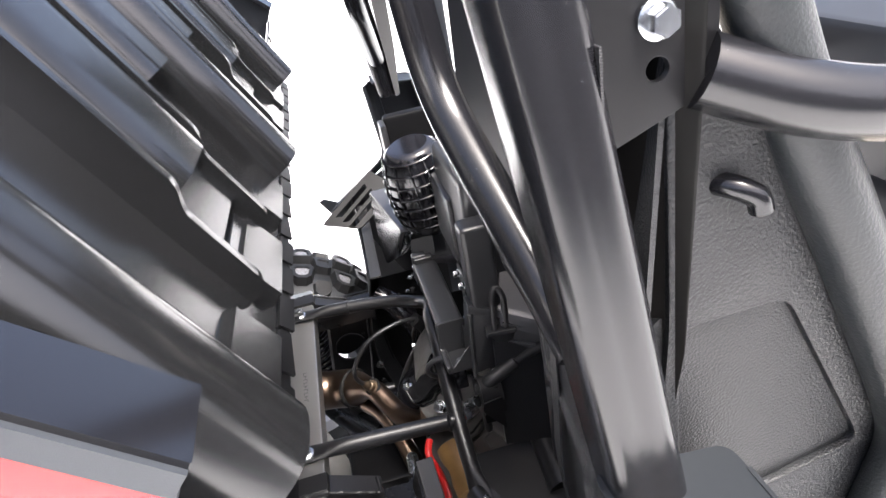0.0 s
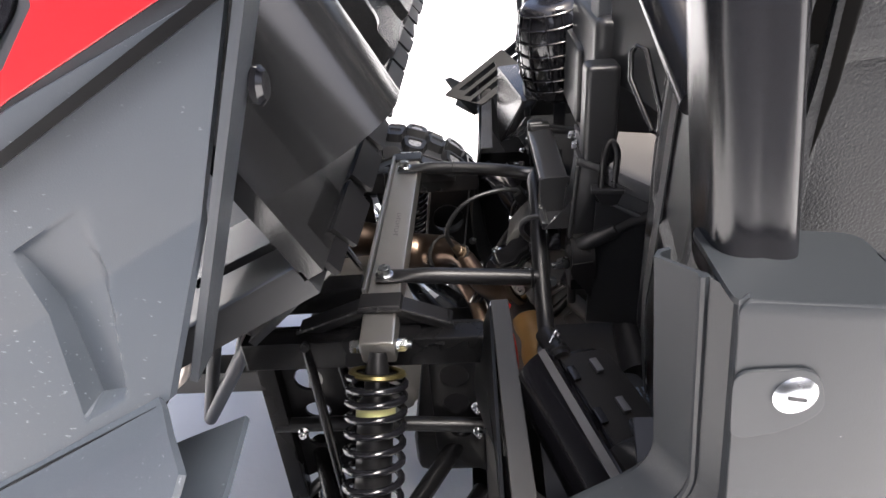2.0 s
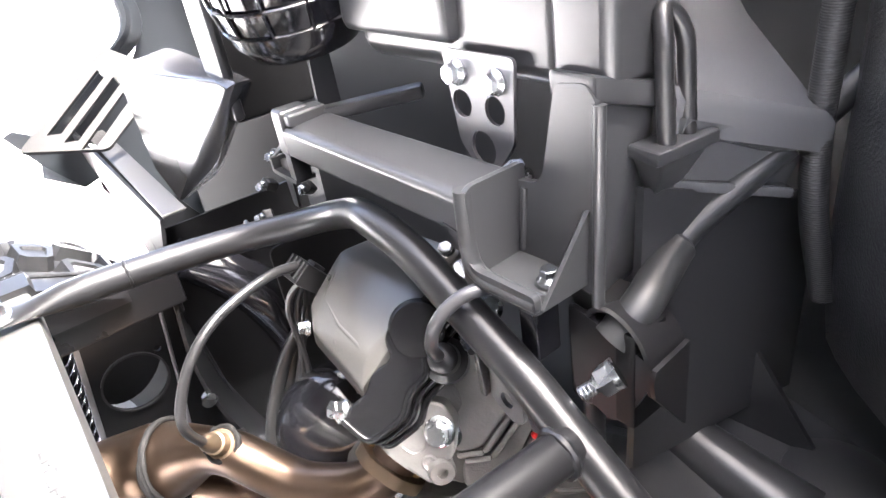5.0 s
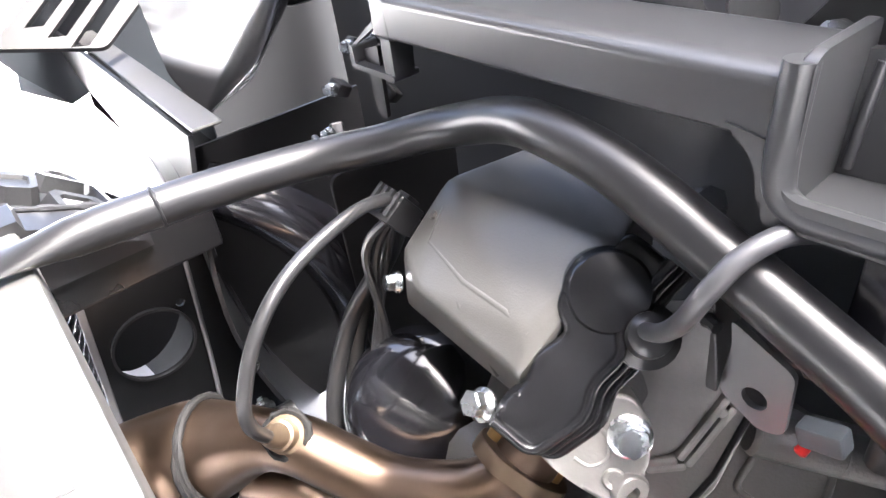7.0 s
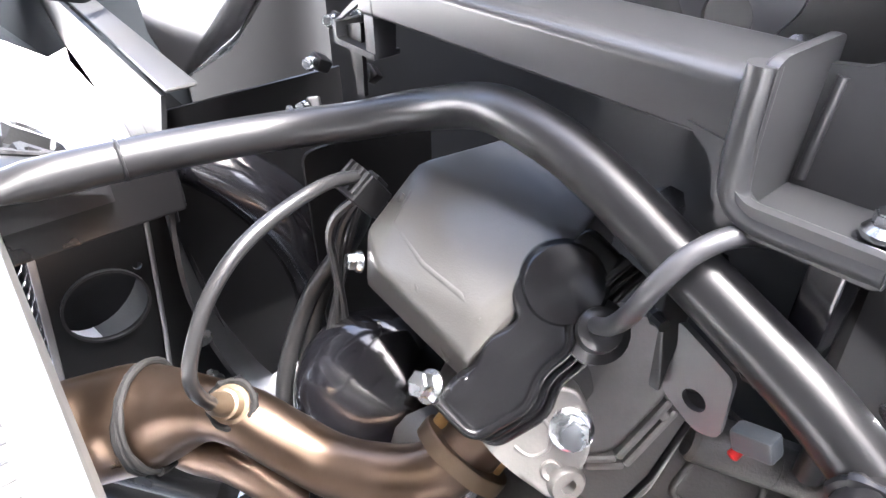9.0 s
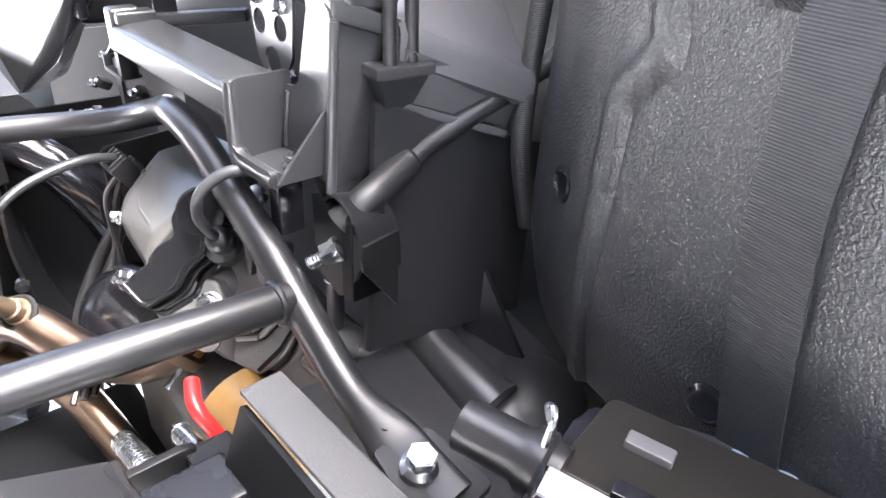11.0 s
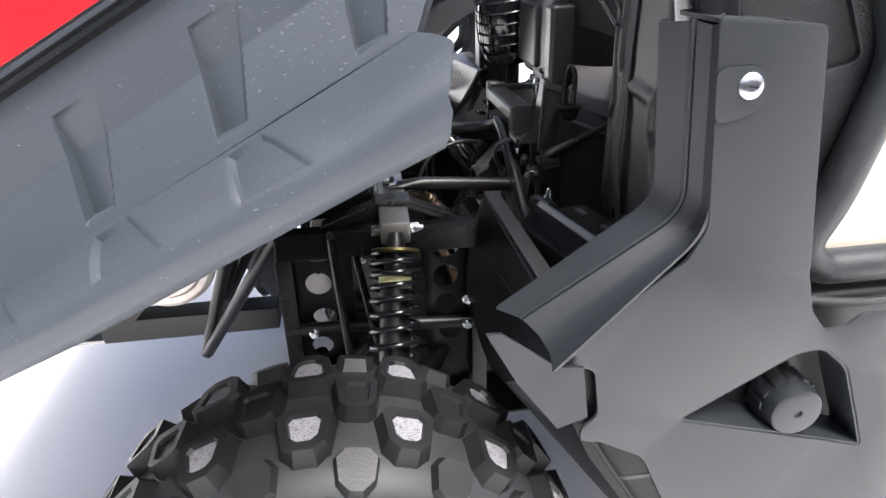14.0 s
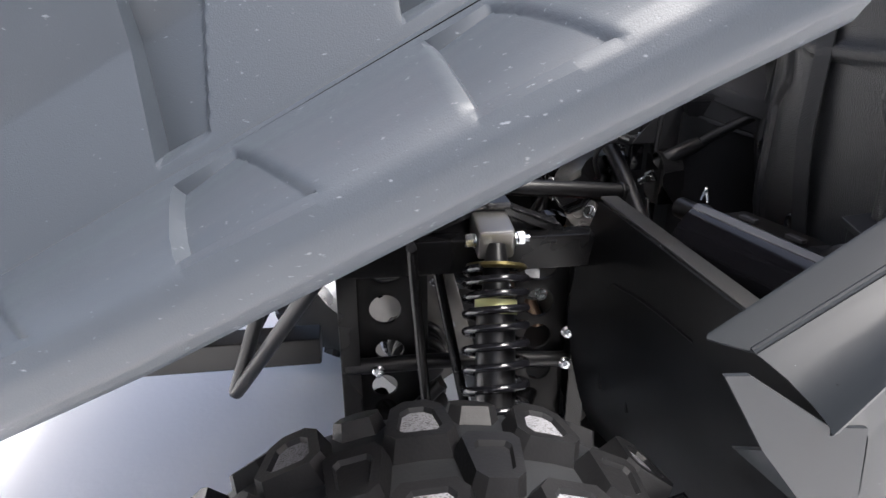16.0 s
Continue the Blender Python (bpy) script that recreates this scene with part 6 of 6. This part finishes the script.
part("tray_dome", lathe(bmesh.new(), [(-0.02, 0.05), (0.006, 0.046), (0.011, 0.035), (0.014, 0.018), (0.0145, 0.002)], (0.425, -0.275, 0.615), (0, -0.24, 0.97), 32), PLAST, utv, "round moulded dome on the tray")
part("tray_plug", lathe(bmesh.new(), [(-0.02, 0.016), (0.012, 0.015), (0.014, 0.012), (0.014, 0.005), (0.012, 0.004)], (0.412, -0.345, 0.6), (0, -0.24, 0.97), 24), GREYL, utv, "grey round plug in the tray")

# ---- canister ----
cd = V(0.28, -0.955, -0.04).normalized()
cu_ = cd.cross(V(0, 0, 1)).normalized()
cw = cu_.cross(cd)
cp = V(0.236, -0.415, 0.762)
bm = lathe(bmesh.new(), [(0, 0.046), (0.003, 0.054), (0.006, 0.057), (0.1, 0.057), (0.196, 0.057), (0.2, 0.053), (0.201, 0.042)], cp, cd, 72)
for v in bm.verts:
    rel = v.co - cp
    a, h = -rel.dot(cu_), rel.dot(cw)
    lim = 0.033 + max(0.0, min(0.024, (-0.004 - a) * 1.5))
    if a > -0.02 and h > lim:
        v.co -= cw * (h - lim)
can = part("canister", bm, SHINY, utv, "glossy black cylindrical canister with pale clips")
part("lid_plate", slab(rounded([(0.004, -0.002), (0.197, -0.002), (0.19, 0.06), (0.01, 0.055)], 0.006), lambda a, b, d: cp + cd * a - cu_ * b + cw * (0.0325 + d), 0.003, bevel=0.001), LID, can, "brownish black lid plate of the canister")
for k, (q, side, m) in enumerate(((0.036, 0.031, GREYL), (0.1, 0.031, GREYL), (0.04, 0.001, SHINY), (0.107, 0.001, SHINY))):
    c = cp + cd * q - cu_ * side + cw * 0.0375
    part("clip", boxed(c, (0.022, 0.009, 0.005), Matrix((cd, cu_, cw)).transposed(), bevel=0.001), m, can, "small pale grey clip" if m is GREYL else "small black clip")
# reflected sky painted on as a thin pale strip
part("sky_streak", slab([(0.006, -0.0045), (0.194, -0.0045), (0.194, 0.0045), (0.006, 0.0045)], lambda a, b, d: cp + cd * a + cu_ * (0.026 + b * 0.89) + cw * (0.0506 - b * 0.456 + d), 0.0015), SKYSTREAK, can, "flat pale strip imitating reflected sky along the canister")
wire = fillet([cp + cw * 0.05, cp + cw * 0.066 - cd * 0.006, cp + cw * 0.07 + cu_ * 0.006, cp + cw * 0.055 + cu_ * 0.012], 0.006, 4)
part("wire_clip", sweep(bmesh.new(), wire, 0.0018, 8), ZINC, can, "bent zinc wire clip")
part("hose_stub", lathe(bmesh.new(), [(-0.03, 0.013), (0.0, 0.013), (0.004, 0.016), (0.012, 0.016), (0.014, 0.013), (0.02, 0.013)], cp - cd * 0.012 + cw * 0.03, cd, 18), CABLE, can)
cover = part("control_box", slab(rounded([(0.29, -0.425), (0.328, -0.425), (0.348, -0.52), (0.328, -0.552), (0.296, -0.552)], 0.012), lambda u, v, w: V(u, v, 0.732 + w - (v + 0.43) * 0.23), 0.04, bevel=0.004), PLAST, utv, "black plastic box with pale printed marks")
for k in range(4):
    for m in range(5):
        if (k * 3 + m) % 4:
            part("print_mark", boxed((0.308 + 0.006 * k, -0.465 - 0.011 * m, 0.7725 + (0.035 + 0.011 * m) * 0.23), (0.0022, 0.008, 0.0008), Euler((-0.226, 0, 0.1)).to_matrix(), bevel=0), PRINT, cover)
rbr = Euler((0.17, -0.16, -0.16)).to_matrix()
rb = part("relay_box", boxed((0.322, -0.594, 0.806), (0.058, 0.046, 0.07), rbr, bevel=0.005), PLAST, utv, "black relay box with a lid")
part("relay_lid", boxed(V(0.322, -0.594, 0.806) + rbr @ V(0, 0, 0.036), (0.066, 0.054, 0.008), rbr, bevel=0.002), PLAST, rb)
part("end_cap", lathe(bmesh.new(), [(-0.012, 0.031), (0.01, 0.031), (0.013, 0.027), (0.013, 0.004), (0.0145, 0.003)], (0.293, -0.586, 0.788), (-0.7, -0.6, 0.3), 28), PLAST, rb, "round black end cap")

# ---- seat ----
def shell_x(y):
    pts = ((-0.72, 0.4), (-0.69, 0.35), (-0.66, 0.322), (-0.58, 0.316), (-0.45, 0.336), (-0.375, 0.347), (-0.345, 0.355), (-0.32, 0.366), (-0.295, 0.381), (-0.27, 0.4), (-0.25, 0.419), (-0.235, 0.437), (-0.225, 0.458), (-0.22, 0.48), (-0.21, 0.52))
    for (a, p), (b, q) in zip(pts, pts[1:]):
        if a <= y <= b:
            t = (y - a) / (b - a)
            return p + (q - p) * t
    return pts[0][1] if y < pts[0][0] else pts[-1][1]


def ridge(y, z):
    """Raised mouldings on the back of the seat shell."""
    def seg(a, b, c, d, r):
        t = max(0, min(1, ((y - a) * (c - a) + (z - b) * (d - b)) / ((c - a) ** 2 + (d - b) ** 2)))
        return max(0.0, 1 - math.hypot(y - a - t * (c - a), z - b - t * (d - b)) / r)
    segs = ((-0.32, 1.2, -0.362, 0.98), (-0.362, 0.98, -0.37, 0.95), (-0.37, 0.95, -0.346, 0.92), (-0.346, 0.92, -0.341, 0.72), (-0.4, 0.992, -0.42, 0.988), (-0.42, 0.988, -0.565, 0.991), (-0.565, 0.991, -0.582, 1.005), (-0.582, 1.005, -0.588, 1.03), (-0.588, 1.03, -0.584, 1.3), (-0.562, 0.988, -0.562, 0.952), (-0.562, 0.952, -0.58, 0.932), (-0.58, 0.932, -0.588, 0.895), (-0.588, 0.895, -0.588, 0.8), (-0.385, 1.3, -0.39, 1.02), (-0.39, 1.02, -0.4, 0.992))
    return max(seg(*q, 0.0095) for q in segs)


ys = [-0.21 - 0.0025 * i for i in range(177)]
zs = [0.72 + 0.006 * i for i in range(127)]
rows = []
for z in zs:
    row = []
    for y in ys:
        r = ridge(y, z)
        lean = 0.1 * max(0, z - 1.02) ** 1.3
        tuck = 0.5 * max(0, 0.79 - z) ** 1.2
        row.append(V(shell_x(y) + lean + tuck - 0.006 * ease(r / 0.6), y, z))
    rows.append(row)
seat = tagged(new("seat"), "black bucket seat with a grained plastic shell and beige cushion", "seat")
part("seat_shell", skin(rows, 0.004), SHELL, seat, "black grained plastic seat-back shell with raised mouldings")
side = [(0.345, 1.42), (0.372, 1.4), (0.4, 1.342), (0.45, 1.249), (0.522, 1.1), (0.54, 1.05), (0.505, 0.9), (0.47, 0.834), (0.48, 0.72), (0.335, 0.72), (0.322, 0.95), (0.345, 1.2)]
inset = rounded([(0.431, 1.203), (0.508, 1.045), (0.426, 1.024), (0.355, 1.03), (0.352, 1.2)], 0.014)
part("seat_side", slab(rounded(side, 0.02), lambda u, v, w: V(u, -0.645 - w, v), 0.008, [inset], bevel=0.003), LEATH, seat, "black grained side of the seat back")
part("side_inset", slab(rounded([(0.448, 1.214), (0.522, 1.036), (0.43, 1.012), (0.34, 1.018), (0.336, 1.21)], 0.01), lambda u, v, w: V(u, -0.638 - w, v), 0.008), LEATH, seat, "sunk grained panel in the side of the seat")
bead = fillet([V(0.39, -0.648, 1.43), V(0.421, -0.652, 1.342), V(0.462, -0.66, 1.249), V(0.525, -0.666, 1.1), V(0.541, -0.668, 1.048), V(0.5, -0.668, 0.885), V(0.475, -0.665, 0.83), V(0.5, -0.665, 0.795), V(0.9, -0.665, 0.795)], 0.05, 6)
part("bolster", sweep(bmesh.new(), bead, 0.0225, 18), BOLST, seat, "padded dark grey side bolster")
part("seat_cushion", boxed((0.76, -0.48, 0.8), (0.55, 0.34, 0.09), bevel=0.03, seg=4), TAN, seat, "beige vinyl seat cushion")
part("seat_base", boxed((0.76, -0.48, 0.72), (0.56, 0.37, 0.08), bevel=0.02, seg=3), PLAST, seat, "black seat base")
part("backrest", boxed((0.45, -0.47, 1.08), (0.07, 0.32, 0.56), Euler((0, -0.3, 0)).to_matrix(), bevel=0.03, seg=4), TAN, seat, "beige vinyl backrest")
part("zip_seam", tube([(0.48, -0.69, 0.765), (0.55, -0.693, 0.755), (0.95, -0.693, 0.755)], 0.006, 0.03), WEB, seat)
for y, z in ((-0.307, 0.85), (-0.603, 0.885), (-0.441, 0.79)):
    part("shell_bolt", lathe(bmesh.new(), [(0, 0.011), (0.003, 0.012), (0.005, 0.009), (0.003, 0.006)], (shell_x(y) - 0.002, y, z), (-1, 0.35 if y > -0.35 else 0, 0), 20), SHINY, seat, "recessed black bolt")
part("edge_piping", sweep(bmesh.new(), spline([(0.47, -0.205, 1.25), (0.45, -0.208, 1.05), (0.44, -0.212, 0.95), (0.43, -0.216, 0.88), (0.424, -0.223, 0.83), (0.43, -0.235, 0.77)], 6), 0.0082, 14), WEB, seat, "ribbed black piping along the shell edge")
# seat belt
belt = tagged(new("seat_belt"), "black webbing seat belt hanging behind the seat", "seat belt")
strap = [[V(shell_x(y0 + e) - 0.011 - 0.003 * math.sin(z * 30) + 0.1 * max(0, z - 1.02) ** 1.3 + 0.5 * max(0, 0.79 - z) ** 1.2, y0 + e, z) for e in (0, -0.012, -0.024, -0.032)] for z, y0 in ((1.4, -0.395), (1.2, -0.408), (1.0, -0.426), (0.93, -0.43), (0.89, -0.434), (0.8, -0.448), (0.74, -0.458))]
part("webbing", skin(smooth_rows(strap, 4, 2), 0.0015), WEB, belt, "ribbed black webbing")
strap2 = [[V(0.3, y0 + e, z) for e in (0, -0.008, -0.016, -0.024)] for z, y0 in ((1.4, -0.648), (1.2, -0.644), (1.06, -0.64), (0.98, -0.637), (0.87, -0.632), (0.76, -0.628))]
part("webbing", skin(smooth_rows(strap2, 4, 2), 0.0015), WEB, belt, "ribbed black webbing")
lp = [V(0.318, -0.322, 1.125), V(0.316, -0.335, 1.1), V(0.33, -0.385, 1.06), V(0.336, -0.388, 1.055), V(0.34, -0.375, 1.075), V(0.33, -0.335, 1.13), V(0.322, -0.325, 1.132), V(0.318, -0.322, 1.125)]
part("belt_loop", sweep(bmesh.new(), lp, 0.003, 10), SHINY, belt, "black wire loop")

# ---- roll cage ----
def extrusion(a, b, half_x, half_y, groove, parent, label):
    """A grooved oval tube from a to b."""
    a, b = Vector(a), Vector(b)
    t = (b - a).normalized()
    sx = V(1, 0, 0) - t * t.x
    sx.normalize()
    sy = t.cross(sx)
    bm = bmesh.new()
    n = 48
    rings = []
    for p, k in ((a, 0.8), (a + t * 0.006, 0.95), (a + t * 0.014, 1), (b, 1)):
        ring = []
        for i in range(n):
            th = 2 * math.pi * i / n
            c, d = math.cos(th), math.sin(th)
            r = 1 / (abs(c) ** 4 + abs(d) ** 4) ** 0.25
            g = 1 - groove * math.exp(-((c / 0.16) ** 2))
            ring.append(bm.verts.new(p + sx * c * r * half_x * k + sy * d * r * half_y * k * g))
        rings.append(ring)
    for r, s_ in zip(rings, rings[1:]):
        for i in range(n):
            bm.faces.new((r[i], r[(i + 1) % n], s_[(i + 1) % n], s_[i]))
    bm.faces.new(rings[0])
    bm.faces.new(rings[-1])
    return part("cage_tube", bm, CAGE, parent, label)


for s in (-1, 1):
    cg = extrusion((0.316, s * 0.668, 1.07), (0.25, s * 0.62, 1.62), 0.026, 0.032, 0.045, utv, "thick satin black grooved roll-cage tube")
    part("gusset_plate", slab([(0.3, 1.335), (0.372, 1.362), (0.372, 1.6), (0.28, 1.6)], lambda u, v, w, s=s: V(u, s * (0.652 + w), v), 0.005, [circle(0.337, 1.378, 0.0065)], bevel=0.001), STEEL, cg, "black gusset plate with a bright bolt")
    hex_bolt("bolt", (0.336, s * 0.658, 1.404), (0, s, 0), cg, 0.014, 0.022)
    weld((0.3, s * 0.658, 1.335), (0.272, s * 0.65, 1.56), 0.006, cg, 13)
    part("cage_tube", tube([(0.362, s * 0.655, 1.372), (0.42, s * 0.672, 1.345), (1.3, s * 0.68, 1.13)], 0.021, 0.08, 18), CAGE, utv, "satin black side cage tube")
    part("cage_tube", tube([(0.3, s * 0.61, 1.17), (0.262, s * 0.4, 1.325), (0.24, s * 0.36, 1.62)], 0.019, 0.05, 18), CAGE, utv, "satin black bent cage brace")
    part("pillar_cover", slab([(0.3, 1.62), (0.364, 1.62), (0.358, 1.35), (0.3535, 1.187), (0.347, 1.12), (0.342, 1.07), (0.33, 1.07), (0.318, 1.25)], lambda u, v, w, s=s: V(u, s * (0.6 + (u - 0.312) * 1.3 + w), v), 0.005, bevel=0.0015), PILLAR, utv, "smooth dark pillar cover strip")
    part("grab_hook", tube([(0.366, s * 0.632, 1.3), (0.384, s * 0.66, 1.3), (0.396, s * 0.664, 1.292), (0.398, s * 0.664, 1.283)], 0.0075, 0.012, 14), CAGE, utv, "black grab hook")
    part("side_pod", boxed((0.41, s * 0.655, 0.975), (0.016, 0.02, 0.035), bevel=0.006), SHINY, utv)
# cab floor, door sill and dash in the distance
part("cab_floor", boxed((1.1, 0, 0.42), (1.3, 1.3, 0.03)), PLAST, utv, "black cab floor")
part("bulkhead", boxed((0.5, 0.0, 0.75), (0.02, 1.28, 0.64)), PLAST, utv, "black plastic bulkhead behind the seats")
dash = part("dashboard", hull([(1.16, 0.4, 0.97), (1.16, -0.6, 0.97), (1.2, 0.4, 0.93), (1.2, -0.6, 0.93), (1.2, 0.42, 1.13), (1.2, -0.6, 1.13), (1.6, 0.6, 1.16), (1.6, -0.6, 1.16), (1.6, 0.42, 0.9), (1.6, -0.6, 0.9)], 0.02), PLAST, utv, "black moulded dashboard")
part("column_shroud", hull([(1.12, 0.18, 0.99), (1.12, 0.34, 0.99), (1.14, 0.2, 0.9), (1.14, 0.36, 0.92), (1.25, 0.16, 0.9), (1.25, 0.4, 0.95), (1.25, 0.2, 1.05)], 0.01), GREYL, dash, "grey lower shroud")
lock = part("ignition_lock", lathe(bmesh.new(), [(0, 0.022), (0.012, 0.022), (0.016, 0.016)], (1.14, 0.237, 0.995), (-1, -0.2, 0.1), 24), ZINC, dash, "bright ignition lock with keys")
ring = [V(1.12, 0.237, 0.965) + V(0, 0.011 * math.cos(a * 0.3927), 0.011 * math.sin(a * 0.3927)) for a in range(17)]
part("key_ring", sweep(bmesh.new(), ring, 0.002, 8), ZINC, lock)
part("key", boxed((1.12, 0.245, 0.925), (0.003, 0.008, 0.055), Euler((0.25, 0, 0)).to_matrix(), bevel=0.001), ZINC, lock)
# added black sheet in place of the dark void under the dash
part("dark_backing", boxed((1.34, -0.1, 0.7), (0.03, 1.0, 0.5)), PLAST, utv, "black sheet added as dark backing under the dashboard")
part("firewall", boxed((1.6, -0.1, 0.7), (0.03, 1.0, 0.56)), PLAST, utv, "black firewall of the footwell")
part("centre_console", hull([(0.9, -0.12, 0.84), (0.9, 0.12, 0.84), (1.2, -0.12, 0.84), (1.2, 0.12, 0.84), (0.85, -0.15, 0.44), (0.85, 0.15, 0.44), (1.4, -0.15, 0.44), (1.4, 0.15, 0.44)], 0.015), PLAST, utv, "black centre console")
lever = part("parking_lever", tube([(1.1, -0.06, 0.8), (1.05, -0.05, 0.84), (0.93, -0.02, 0.9)], 0.014, 0.03, 14), PLAST, utv, "black parking lever with a bright tip")
part("lever_tip", tube([(0.93, -0.02, 0.9), (0.915, -0.016, 0.907)], 0.008), ZINC, lever)
part("printed_card", boxed((1.0, -0.2, 0.862), (0.12, 0.09, 0.003), Euler((0.3, -0.2, 0.1)).to_matrix(), bevel=0), WHITE, utv, "white printed card")
sw = V(1.0, 0.29, 1.18)
swn = V(-0.85, 0, 0.5).normalized()
u = swn.orthogonal().normalized()
w = swn.cross(u)
wheel_rim = part("steering_wheel", sweep(bmesh.new(), [sw + (u * math.cos(2 * math.pi * i / 40) + w * math.sin(2 * math.pi * i / 40)) * 0.172 for i in range(41)], 0.0145, 12), PLAST, utv, "black steering wheel")
for a in (0.3, 2.4, 4.5):
    part("wheel_spoke", bar(bmesh.new(), sw - swn * 0.02, sw + (u * math.cos(a) + w * math.sin(a)) * 0.165, 0.03, 0.008, swn), PLAST, wheel_rim)
part("steering_column", tube([sw - swn * 0.01, sw - swn * 0.3], 0.028), PLAST, utv, "black steering column")
